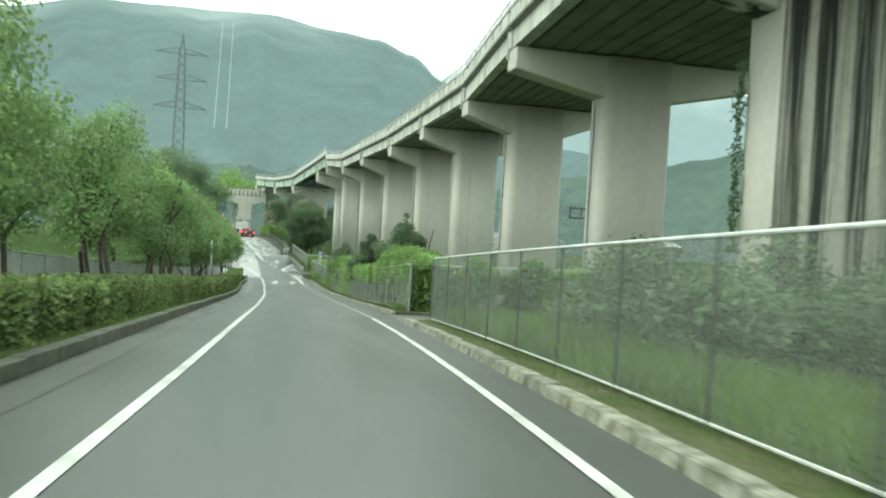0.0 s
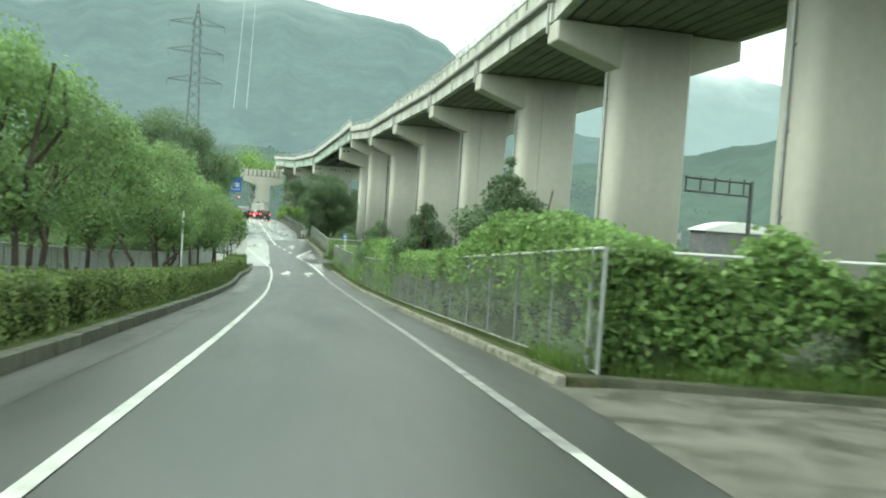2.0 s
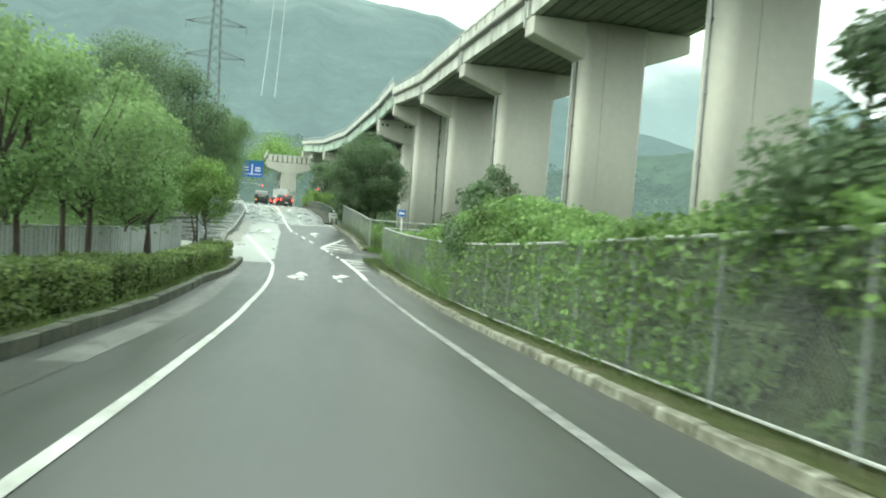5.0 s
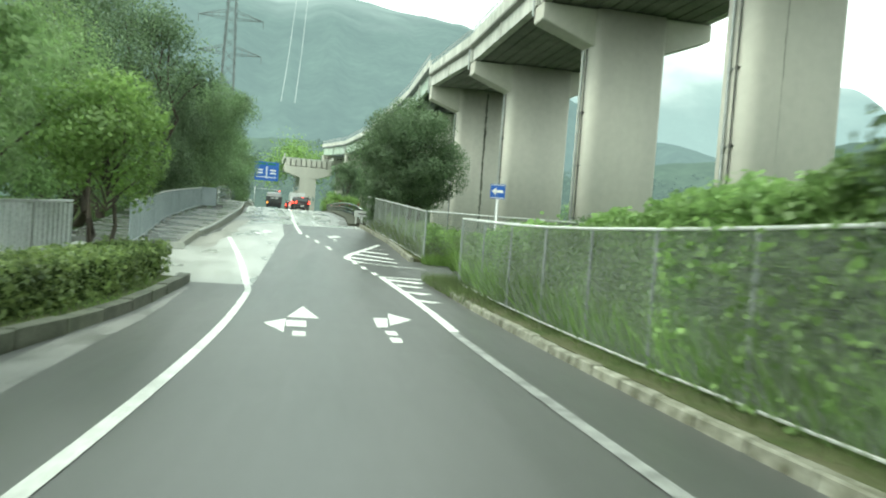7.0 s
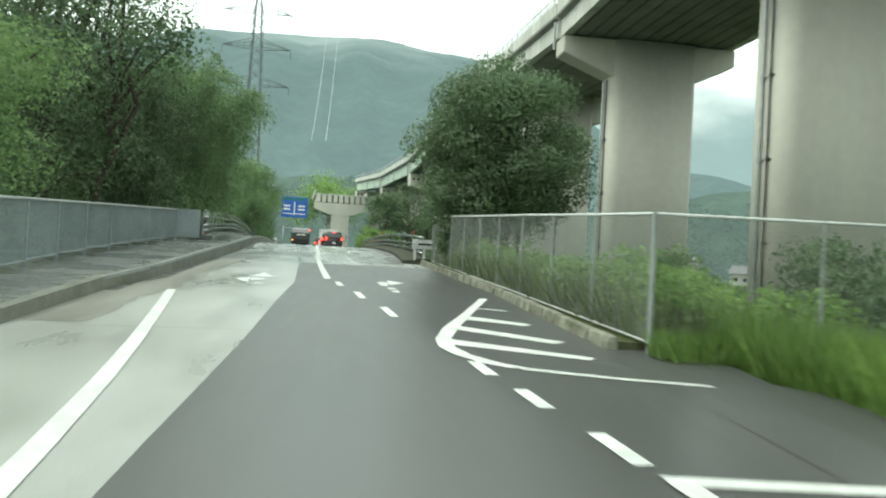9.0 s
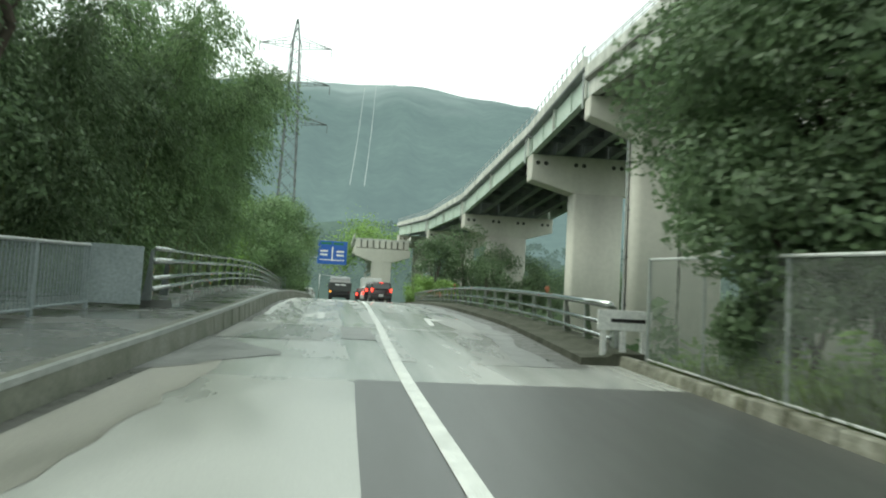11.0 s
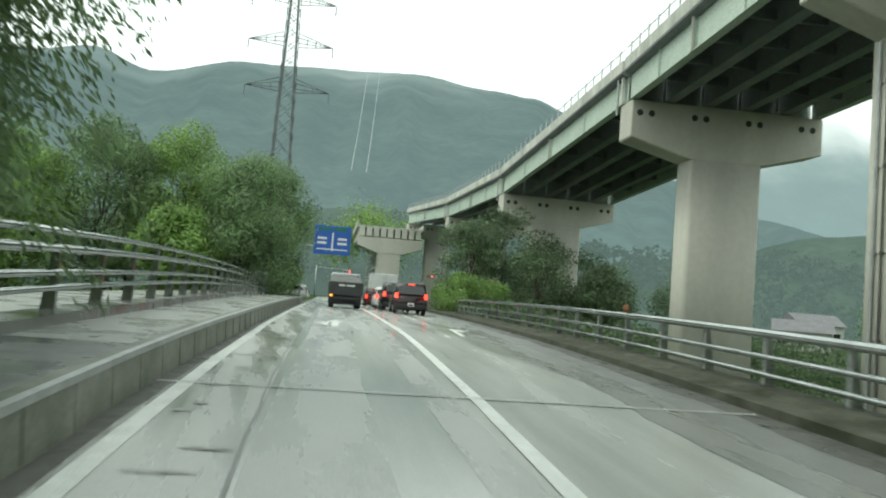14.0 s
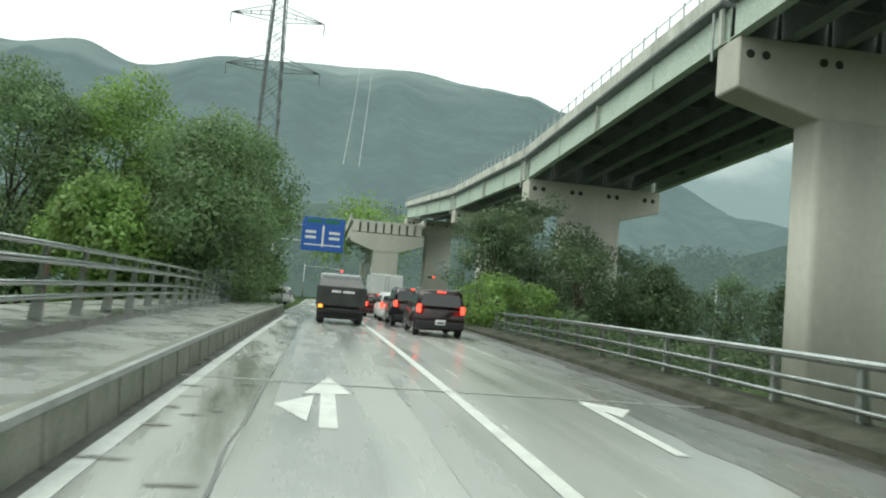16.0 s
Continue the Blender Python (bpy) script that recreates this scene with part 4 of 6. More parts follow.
for k in range(90):
    # thin ragged films of mud lying across the slab
    s0, la = 108 + 44 * rngp.random(), rngp.uniform(-1.45, -0.6)
    lo, wi = rngp.uniform(0.03, 0.09), rngp.uniform(0.06, 0.26)
    n = 9
    fore = [(s0 + lo * math.sin(math.pi * q / n) * rngp.uniform(0.3, 1.2), la + wi * (2 * q / n - 1)) for q in range(n + 1)]
    back = [(s0 - lo * math.sin(math.pi * q / n) * rngp.uniform(0.1, 0.8) - 0.01, la + wi * (2 * q / n - 1)) for q in range(n, -1, -1)]
    flat(streaks, fore + back, 0.0125 + 0.00005 * k)
tagged(part("muddy_streaks", streaks, DECK_MUD, road, "thin muddy streaks on the wet slab"), kind="stuff")
part("muddy_gutter", ribbon(spaced(84.2, 101.5, 0.5), lambda s: walk_edge(s) + 0.02, lambda s: walk_edge(s) + 0.85 + 0.3 * noise.noise((s * 0.4, 3, 1)) + 0.12 * noise.noise((s * 1.9, 3, 4)), 0.0045, 4), APRON_MUD, road, "brownish wet concrete along the kerb")
part("muddy_gutter", ribbon(spaced(98.6, 103.4, 0.3), lambda s: walk_edge(s) + 0.03, lambda s: walk_edge(s) + 0.04 + 1.5 * max(0, 1 - abs(s - 101.4) / 2.3) + 0.22 * noise.noise((s * 1.6, 8, 4)), 0.0105, 3), DECK_PATCH, road, "dark wet patch where the bridge deck begins")
part("seam", ribbon(spaced(104, 160, 0.5), lambda s: -0.43 - 0.013 * min(13, max(0, s - 115)) + 0.04 * noise.noise((s * 0.8, 0, 7)), lambda s: -0.40 - 0.013 * min(13, max(0, s - 115)) + 0.04 * noise.noise((s * 0.8, 0, 7)) + 0.015 * noise.noise((s * 3, 0, 1)), 0.0075, 1), DECK_PATCH, road, "dark seam between slabs")
# the trees' dark reflection in the wet deck, painted as a patch
part("reflection_patch", ribbon(spaced(103.6, 107.25, 0.3), lambda s: -1.66, lambda s: 0.3 + 0.3 * noise.noise((s * 0.9, 2, 7)) + 0.12 * noise.noise((s * 3.1, 2, 3)), 0.0085, 3), DECK_DARK, road, "dark reflection painted on the wet deck before the bridge joint")
for a, b, x0, x1 in ((101, 150, -0.38, 0.6), (101, 150, 1.2, 1.6)):
    part("wheel_track", ribbon(spaced(a, b, 2), lambda s: x0 + 0.05 * noise.noise((s * 0.4, 1, 0)), lambda s: x1 + 0.05 * noise.noise((s * 0.4, 2, 0)), 0.003, 1), DECK_WORN, road, "darker worn wheel track")

# verges: earth strip by the kerbs
bm = bmesh.new()
sweep(bm, spaced(-39, 74.7, 2), lambda s: [(left_kerb(s) - 0.14, 0.13), (left_kerb(s) - 0.14, -0.4), (-7.0, -0.4), (-7.0, 0.1), (left_kerb(s) - 1.7, 0.2)])
single("verge_left", bm, EARTH, "bare earth verge behind the kerb", "verge", kind="structure")
for a, b, nm in ((-39, 20.2, "verge_right"), (25.6, 77.3, "verge_right_middle"), (83.2, 101.5, "verge_right_far")):
    bm = bmesh.new()
    sweep(bm, spaced(a, b, 2.5), lambda s: [(right_kerb(s) + 0.08, 0.11), (right_kerb(s) + 0.08, -0.5), (right_kerb(s) + 2.4, -0.5), (right_kerb(s) + 2.0, 0.02)])
    single(nm, bm, EARTH, "narrow grassy earth verge under the fence", "verge", kind="structure")


# kerb and weedy verge round the far side of the side entrance
bm = bmesh.new()
ring = lambda lat: [at(25.75 - 0.4 * (lat - 3.3), lat, z) for z in (-0.3, 0.1)] + [at(25.95 - 0.4 * (lat - 3.3), lat, z) for z in (0.12, -0.3)]
rows = [[bm.verts.new(c) for c in ring(3.3 + 0.5 * k)] for k in range(12)]
for p, q in zip(rows, rows[1:]):
    for k in range(4):
        bm.faces.new((p[k], p[(k + 1) % 4], q[(k + 1) % 4], q[k]))
bmesh.ops.recalc_face_normals(bm, faces=bm.faces)
single("entrance_kerb", bm, KERB_DARK, "mossy concrete kerb beside the side entrance", "kerb", kind="structure")
# ---------- wire fences on the right ----------
def wire_panel(bm, p, q, lo, hi, cell=0.047, r=0.0023):
    """Woven wire between two posts: slanting strands both ways."""
    d = (q - p)
    length = Vector((d.x, d.y, 0)).length
    along = d / length
    h = hi - lo
    k = -h
    side = Vector((-along.y, along.x, 0)).normalized() * r
    while k < length:
        for sg in (1, -1):
            a0, a1 = max(k, 0.0), min(k + h, length)
            if a1 - a0 > 0.03:
                z0, z1 = (a0 - k, a1 - k) if sg > 0 else (h - (a0 - k), h - (a1 - k))
                u, v = p + along * a0 + Vector((0, 0, lo + z0)), p + along * a1 + Vector((0, 0, lo + z1))
                dz = Vector((0, 0, r * 1.6))
                bm.faces.new([bm.verts.new(c) for c in (u - dz + side, v - dz + side, v + dz, u + dz)])
                bm.faces.new([bm.verts.new(c) for c in (u + dz - side, v + dz - side, v - dz, u - dz)])
        k += cell * 1.5
    return bm


def wire_fence(pts, label, posts=None, top=1.62, bottom=0.0):
    """A galvanised fence through the given places of its posts."""
    f = thing("wire_fence", pts[0], 0, label, "fence", "wire fences")
    up = Vector((0, 0, 1))
    for i, p in enumerate(pts):
        end = i in (0, len(pts) - 1)
        bm = bmesh.new()
        tube(bm, p - up * 0.25, p + up * (top + 0.02), 0.03 if end else 0.02, sides=8)
        part("post", bm, posts or FENCE_POST_GREY, f)
    for p, q in zip(pts, pts[1:]):
        bm = bmesh.new()
        tube(bm, p + up * top, q + up * top, 0.022, sides=8)
        part("top_rail", bm, FENCE_RAIL, f)
        bm = bmesh.new()
        tube(bm, p + up * (bottom + 0.02), q + up * (bottom + 0.02), 0.017, sides=6)
        part("bottom_rail", bm, FENCE_RAIL, f)
        bm = bmesh.new()
        wire_panel(bm, p, q, bottom + 0.03, top - 0.01)
        tagged(part("wire_panel", bm, WIRE, f), kind="stuff")
    return f


def fence_line(a, b, step=2.0, h=0.13):
    return [at(s, right_fence_lat(s), h) for s in spaced(a, b, step)]


wire_fence(fence_line(-20, 20.0), "galvanised wire mesh fence along the verge", FENCE_POST)
wire_fence([at(26.2, 3.7, 0.13)] + [at(26.2 - 0.3 * k * 2, 3.7 + 2 * k, 0.1) for k in range(1, 4)], "galvanised wire mesh fence beside the side entrance")
wire_fence(fence_line(25.8, 76.4), "galvanised wire mesh fence overgrown with vines")
wire_fence([at(76.4, 3.85, 0.13)] + [at(76.3 + 0.35 * k, 3.85 + 2 * k, 0.1) for k in range(1, 6)], "galvanised wire mesh fence along the side entrance")
wire_fence(fence_line(82.9, 101.4), "galvanised wire mesh fence in front of tall grass")
wire_fence([at(82.9, 4.35, 0.13)] + [at(82.7 - 0.3 * k, 4.35 + 2 * k, 0.12 + 0.02 * k) for k in range(1, 6)], "galvanised wire mesh fence along the side entrance")

# ---------- panel fence and bridge rails on the left ----------
BAR = bmesh.new()
box(BAR, (0, 0, 0.5), (0.022, 0.034, 1.0))
BAR = mesh_of("bar", BAR, PANEL)


def panel_fence(a, b, latf, lo, hi, label, step=2.0, name="panel_fence"):
    pts = [at(s, latf(s)) for s in spaced(a, b, step)]
    f = thing(name, pts[0], 0, label, "fence", "panel fences")
    inv = chain(f).inverted()
    up = Vector((0, 0, 1))
    hs = [lo(s) if callable(lo) else lo for s in spaced(a, b, step)]
    for p, h in zip(pts, hs):
        bm = bmesh.new()
        box(bm, p + up * ((h + hi) / 2 - 0.15), (0.07, 0.07, hi - h + 0.3), Matrix.Rotation(turn_at(a), 3, "Z"), 0.008)
        part("post", bm, PANEL, f)
    for (p, q), h in zip(zip(pts, pts[1:]), hs):
        for z, r in ((hi, 0.03), (h + 0.1, 0.025)):
            bm = bmesh.new()
            tube(bm, p + up * z, q + up * z, r, sides=8)
            part("rail", bm, GALV if z == hi else PANEL, f)
        n = 17
        yaw = Matrix.Rotation(math.atan2(-(q - p).x, (q - p).y), 4, "Z")
        for i in range(1, n):
            c = p.lerp(q, i / n)
            ob = new("bar", BAR)
            ob.parent = f
            ob.matrix_basis = inv @ (Matrix.Translation(c + up * (h + 0.1)) @ yaw @ Matrix.Diagonal((1, 1, hi - h - 0.1, 1)))
    return f


panel_fence(80.9, 103.6, left_fence_lat, lambda s: walk_height(s) + 0.03, 1.46, "blue-grey steel bar fence beside the sidewalk")
# sheet-metal corner panel where the fence meets the bridge rail
bm = bmesh.new()
box(bm, at(104.0, -3.55, 0.98), (1.0, 0.05, 1.05), Matrix.Rotation(turn_at(104) + 0.25, 3, "Z"), 0.006)
single("corner_panel", bm, PANEL, "blue-grey sheet panel at the fence's end", "fence panel")


bm = bmesh.new()
box(bm, at(162.3, -4.7, 1.15), (1.25, 0.05, 1.5), Matrix.Rotation(turn_at(162) + 0.3, 3, "Z"), 0.006)
single("corner_panel", bm, PANEL, "grey sheet panel at the bridge railing's end", "fence panel")


bm = bmesh.new()
rngk = random.Random(3)
box(bm, at(83.0, -3.55, 0.09), (0.62, 0.3, 0.2), Matrix.Rotation(turn_at(83) + 0.25, 3, "Z"), 0.03)
for v in bm.verts:
    v.co += Vector((rngk.uniform(-0.03, 0.03), rngk.uniform(-0.03, 0.03), rngk.uniform(-0.02, 0.02)))
single("broken_kerb_stone", bm, PARAPET, "broken pale kerb stone at the sidewalk's start", "kerb stone")


def back_lat(s):
    return lerp_table(s, [(-40, -8.2), (20, -8.0), (40, -7.6), (60, -6.6), (77, -4.9)])


CORR = bmesh.new()
for i in range(16):
    x0, x1 = -1.0 + i / 8, -1.0 + (i + 1) / 8
    y = 0.02 if i % 2 else -0.02
    v = [CORR.verts.new(c) for c in ((x0, y, 0), (x1 - 0.02, y, 0), (x1 - 0.02, y, 1.35), (x0, y, 1.35))]
    CORR.faces.new(v)
    w = [CORR.verts.new(c) for c in ((x1 - 0.02, y, 0), (x1, -y, 0), (x1, -y, 1.35), (x1 - 0.02, y, 1.35))]
    CORR.faces.new(w)
bmesh.ops.remove_doubles(CORR, verts=CORR.verts, dist=0.001)
bmesh.ops.solidify(CORR, geom=CORR.faces[:], thickness=0.01)
SHEET = material("grey_sheet_fence", (0.52, 0.55, 0.54), 0.5, (0.42, 0.45, 0.44), 1.0, 20.0, 0.05)
CORR = mesh_of("sheet", CORR, SHEET)
bf = thing("sheet_fence", at(-20, -8.2), 0, "grey corrugated sheet fence behind the roadside trees", "fence")
inv = chain(bf).inverted()
for s in [-19 + 2 * i for i in range(48)]:
    p, q = at(s - 1, back_lat(s - 1), 0.12), at(s + 1, back_lat(s + 1), 0.12)
    ob = new("sheet", CORR)
    ob.parent = bf
    ob.matrix_basis = inv @ (Matrix.Translation((p + q) / 2) @ Matrix.Rotation(math.atan2((q - p).y, (q - p).x), 4, "Z"))
    bm = bmesh.new()
    tube(bm, p - Vector((0, 0, 0.3)), p + Vector((0, 0, 1.42)), 0.035, sides=8)
    part("post", bm, GALV, bf)
    bm = bmesh.new()
    tube(bm, p + Vector((0, 0, 1.38)), q + Vector((0, 0, 1.38)), 0.03, sides=8)
    part("top_rail", bm, GALV, bf)


def bridge_rail(a, b, latf, rails, base, label, side, step=2.0, reflect=False, lift=lambda s: 0.0):
    f = thing("bridge_railing", at(a, latf(a)), 0, label, "railing", "bridge railings")
    st = spaced(a, b, step)
    for z, r in rails:
        bm = bmesh.new()
        rows = []
        for s in st:
            c = at(s, latf(s), z + lift(s))
            d = course(s)[1]
            n = Vector((d.y, -d.x, 0))
            rows.append([bm.verts.new(c + n * (math.cos(t) * r) + Vector((0, 0, math.sin(t) * r))) for t in (2 * math.pi * k / 10 for k in range(10))])
        for p, q in zip(rows, rows[1:]):
            for k in range(10):
                bm.faces.new((p[k], p[(k + 1) % 10], q[(k + 1) % 10], q[k]))
        bm.faces.new(list(reversed(rows[0])))
        bm.faces.new(rows[-1])
        bmesh.ops.recalc_face_normals(bm, faces=bm.faces)
        part("rail", bm, RAIL, f, smooth=True)
    for i, s in enumerate(st):
        top = rails[0][0] + lift(s)
        bm = bmesh.new()
        yaw = Matrix.Rotation(turn_at(s), 3, "Z")
        g = base(s) if callable(base) else base
        o = latf(s) + side * 0.1
        ring = [(-0.03, g), (0.16, g), (0.09, (g + top) / 2), (0.04, top - 0.02), (-0.03, top - 0.02), (-0.02, (g + top) / 2)]
        prism(bm, [(latf(s) + side * (x + 0.05), z) for x, z in ring], lambda x, z: at(s - 0.05, x, z), lambda x, z: at(s + 0.05, x, z))
        part("post", bm, RAIL, f)
        if reflect and i in (3, 13):
            bm = bmesh.new()
            c = at(s, latf(s), top)
            tube(bm, c, c + Vector((0, 0, 0.12)), 0.02, sides=6)
            bmesh.ops.create_icosphere(bm, subdivisions=2, radius=0.062, matrix=Matrix.Translation(c + Vector((0, 0, 0.16))) @ Matrix.Rotation(turn_at(s), 4, "Z") @ Matrix.Diagonal((1, 0.45, 1.25, 1)))
            part("reflector", bm, ORANGE, f, "orange reflector")
    return f


bridge_rail(104.6, 161.5, left_rail_lat, [(1.48, 0.045), (1.25, 0.06), (0.93, 0.045), (0.73, 0.045)], lambda s: walk_height(s) + LEDGE, "wet grey four-bar steel bridge railing beside the sidewalk", -1, lift=left_rail_lift)
bridge_rail(102.6, 157.6, right_rail_lat, [(0.95, 0.065), (0.62, 0.042), (0.37, 0.042)], 0.14, "wet grey three-bar steel bridge railing", 1, reflect=True)
bm = bmesh.new()
sweep(bm, spaced(101.6, 170, 2.4), lambda s: [(right_rail_lat(s) - 0.82, -0.4), (right_rail_lat(s) + 0.35, -0.4), (right_rail_lat(s) + 0.35, 0.2), (right_rail_lat(s) - 0.2, 0.2), (right_rail_lat(s) - 0.3, 0.14), (right_rail_lat(s) - 0.74, 0.12)])
single("bridge_kerb", bm, KERB_MOSS, "dark wet concrete bridge kerb under the railing", "kerb", kind="structure")
bm = bmesh.new()
sweep(bm, spaced(101.6, 158, 2.4), lambda s: [(-6.9, -0.62), (right_rail_lat(s) + 0.4, -0.42), (right_rail_lat(s) + 0.4, -1.3), (-6.9, -1.5)])
single("bridge_beam", bm, CONCRETE, "concrete edge of the road bridge", "bridge", kind="structure")
# white end board at the start of the right railing
eb = thing("end_board", at(101.9, 5.15, 0.0), turn_at(102), "white end board with dark bars on short posts", "road board")
bm = bmesh.new()
box(bm, (0, 0, 0.72), (0.95, 0.05, 0.34), bevel=0.01)
part("board", bm, WHITE, eb, local=True)
for k in (-0.36, -0.02, 0.34):
    bm = bmesh.new()
    box(bm, (k, 0.02, 0.28), (0.09, 0.06, 0.6))
    part("post", bm, WHITE, eb, local=True)
bm = bmesh.new()
box(bm, (0.05, -0.028, 0.72), (0.6, 0.006, 0.06))
part("writing_bar", bm, BLACK, eb, local=True)


# ---------- plants ----------
def leaf_mesh(name, centres, size, mat, rng, droop=0.0, aspect=0.55, spread=0.35, along=None, facing=None):
    """Many small leaves, each a bent quad of its own, turned at random."""
    c = np.asarray(centres, float)
    n = len(c)
    t = rng.normal(size=(n, 3))
    t[:, 2] = t[:, 2] * (0.6 if droop == 0 else 0.5) - droop
    if along is not None:
        t = along + 0.3 * t
    t /= np.linalg.norm(t, axis=1)[:, None]
    if facing is None:
        b = np.cross(t, rng.normal(size=(n, 3)))
    else:
        # most leaves lie like shingles on the outside of their clump
        face = facing + 0.45 * rng.normal(size=(n, 3))
        b = np.cross(face, t)
        t = np.cross(b, face)
        t /= np.linalg.norm(t, axis=1)[:, None] + 1e-9
    b /= np.linalg.norm(b, axis=1)[:, None] + 1e-9
    s = size * rng.uniform(1 - spread, 1 + spread, n)[:, None]
    nn = np.cross(t, b)
    v = np.empty((n, 4, 3))
    v[:, 0] = c - t * s * 0.5
    v[:, 1] = c + b * s * aspect * 0.5 - nn * s * 0.08
    v[:, 2] = c + t * s * 0.5 + nn * s * 0.05
    v[:, 3] = c - b * s * aspect * 0.5 - nn * s * 0.08
    me = bpy.data.meshes.new(name)
    me.vertices.add(4 * n)
    me.vertices.foreach_set("co", v.reshape(-1))
    me.loops.add(4 * n)
    me.loops.foreach_set("vertex_index", np.arange(4 * n, dtype=np.int32))
    me.polygons.add(n)
    me.polygons.foreach_set("loop_start", np.arange(0, 4 * n, 4, dtype=np.int32))
    me.polygons.foreach_set("loop_total", np.full(n, 4, dtype=np.int32))
    me.update()
    me.materials.append(mat)
    return me


def limb_path(bm, a, b, r0, r1, rng, bends=3):
    p = Vector(a)
    for k in range(1, bends + 1):
        q = Vector(a).lerp(Vector(b), k / bends) + Vector(rng.normal(size=3) * (b - a).length * 0.05 * (k < bends))
        tube(bm, p, q, r0 + (r1 - r0) * (k - 1) / bends, r0 + (r1 - r0) * k / bends, sides=7, caps=False)
        p = q


TREES = {}


def tree(place, height, radius, base, mat, label, leaf=0.2, count=6000, clumps=26, seed=1, droop=0.0, trunk=0.12, stems=1, squash=1.0, name="tree", category="tree", group="", turn=0.0, tall=1.0):
    """Trunk with limbs and a crown of leaf clumps with gaps and an uneven outline."""
    key = (height, radius, base, mat.name, leaf, count, clumps, seed, droop)
    place = Vector(place)
    if key in TREES:
        return copy_thing(TREES[key], Matrix.Translation(place) @ Matrix.Rotation(turn, 4, "Z"))
    rng = np.random.default_rng(seed)
    t = thing(name, place, turn, label, category, group)
    cc, rr = [], []
    mid = (base + height) / 2
    for i in range(clumps):
        d = rng.normal(size=3)
        d /= np.linalg.norm(d)
        q = rng.uniform(0.35, 1.0) ** 0.5
        z = mid + d[2] * q * (height - base) / 2 * 0.88
        w = radius * squash * (1.0 - 0.45 * max(0, (z - mid) / (height - mid)) ** 2)
        if tall > 1:
            w = radius * 1.15 * max(0.06, 1 - (z - base) / (height - base)) ** 0.75
        cc.append((d[0] * q * w * 0.85, d[1] * q * w * 0.85, z))
        rr.append(min(radius, w * 1.3) * rng.uniform(0.2, 0.42) if tall > 1 else radius * rng.uniform(0.25, 0.47))
    cc, rr = np.array(cc), np.array(rr)
    bm = bmesh.new()
    for k in range(stems):
        off = Vector((rng.normal() * 0.25 * (stems > 1), rng.normal() * 0.25 * (stems > 1), 0))
        top = Vector((cc[:, 0].mean() + off.x * 2.5, cc[:, 1].mean() + off.y * 2.5, base + (height - base) * 0.72))
        limb_path(bm, off - Vector((0, 0, 0.6)), top, trunk, trunk * 0.3, rng, 5)
    for i in range(0, clumps, 2):
        z0 = base * 0.6 + (cc[i][2] - base * 0.6) * 0.45
        limb_path(bm, Vector((0, 0, max(0.5, z0))), Vector(cc[i]), trunk * 0.4, trunk * 0.1, rng, 3)
    part("trunk", bm, BARK, t, local=True, smooth=True)
    per = rng.multinomial(count, rr**2 / (rr**2).sum())
    pts, outs = [], []
    for c, r, m in zip(cc, rr, per):
        d = rng.normal(size=(m, 3))
        d /= np.linalg.norm(d, axis=1)[:, None]
        q = r * rng.uniform(0.2, 1.1, (m, 1)) ** 0.42
        p = c + d * q * (1, 1, 0.75)
        if droop:
            p[:, 2] -= np.abs(rng.normal(size=m)) * r * 0.55 * droop
        pts.append(p)
        outs.append(d)
    ob = new("crown", leaf_mesh("crown", np.concatenate(pts), leaf, mat, rng, droop, facing=np.concatenate(outs)))
    ob.parent = t
    TREES[key] = t
    return t


def gh(s, lat):
    return ground_height(s, lat)


row_label = "slim green roadside tree with feathery foliage behind the hedge"
k = 0
rr = random.Random(4)
for s, lat, h, var in ((-6, -6.2, 6.2, 0), (4, -6.6, 6.0, 1), (10, -5.9, 6.0, 2), (15.5, -6.3, 6.3, 0), (19, -7.2, 5.6, 1), (23.5, -6.0, 5.4, 2), (28, -6.6, 6.3, 0), (32, -5.8, 5.6, 1), (36.5, -6.4, 6.2, 2),
                       (41, -6.2, 5.4, 1), (45.5, -6.5, 6.3, 0), (49, -5.9, 6.1, 2), (53, -6.1, 6.2, 0), (57.5, -6.2, 5.4, 1), (61, -5.6, 5.2, 2), (65, -5.4, 4.8, 1)):
    tree(at(s, lat, 0.0), (6.7, 6.0, 6.6)[var], (1.85, 1.7, 2.0)[var], (1.7, 1.5, 1.6)[var], LEAF_MID, row_label, 0.13, 9500, 34, 21 + var, 0.55, 0.085, 2, turn=rr.uniform(0, 6.28), group="roadside trees")
tree(at(74.4, -4.0, 0.0), 4.5, 1.35, 1.4, LEAF_LIGHT, "small bright green tree at the hedge's end", 0.12, 7000, 30, 31, 0.4, 0.06, 3)
tree(at(74.0, -6.2, 0.0), 5.6, 2.0, 1.5, LEAF_MID, "green broadleaf tree behind the hedge", 0.17, 6000, 26, 33, 0.4, 0.1, 2)
tree(at(78, -8.5, -0.2), 6.0, 2.4, 1.2, LEAF_MID, "green broadleaf tree behind the fence", 0.18, 6500, 28, 34, 0.4, 0.12, 2)
for s, lat, h, r, sd in ((86, -9.5, 7.5, 3.4, 41), (93, -8.6, 10.0, 3.6, 42), (99, -10, 13.8, 4.4, 43), (104.5, -9.0, 15.0, 4.6, 44), (90, -15, 11.0, 5.0, 45), (108, -13.5, 13.0, 5.2, 46)):
    far = sd > 44
    tree(at(s, lat, -0.6), h, r, 0.8, LEAF_MID if sd < 43 else LEAF_DARK, "tall green tree behind the fence" if sd < 43 else "tall dark evergreen tree behind the fence", 0.28 if far else 0.15, 9000 if far else 24000, 50, sd, 0.2, 0.22, 1, group="evergreens")
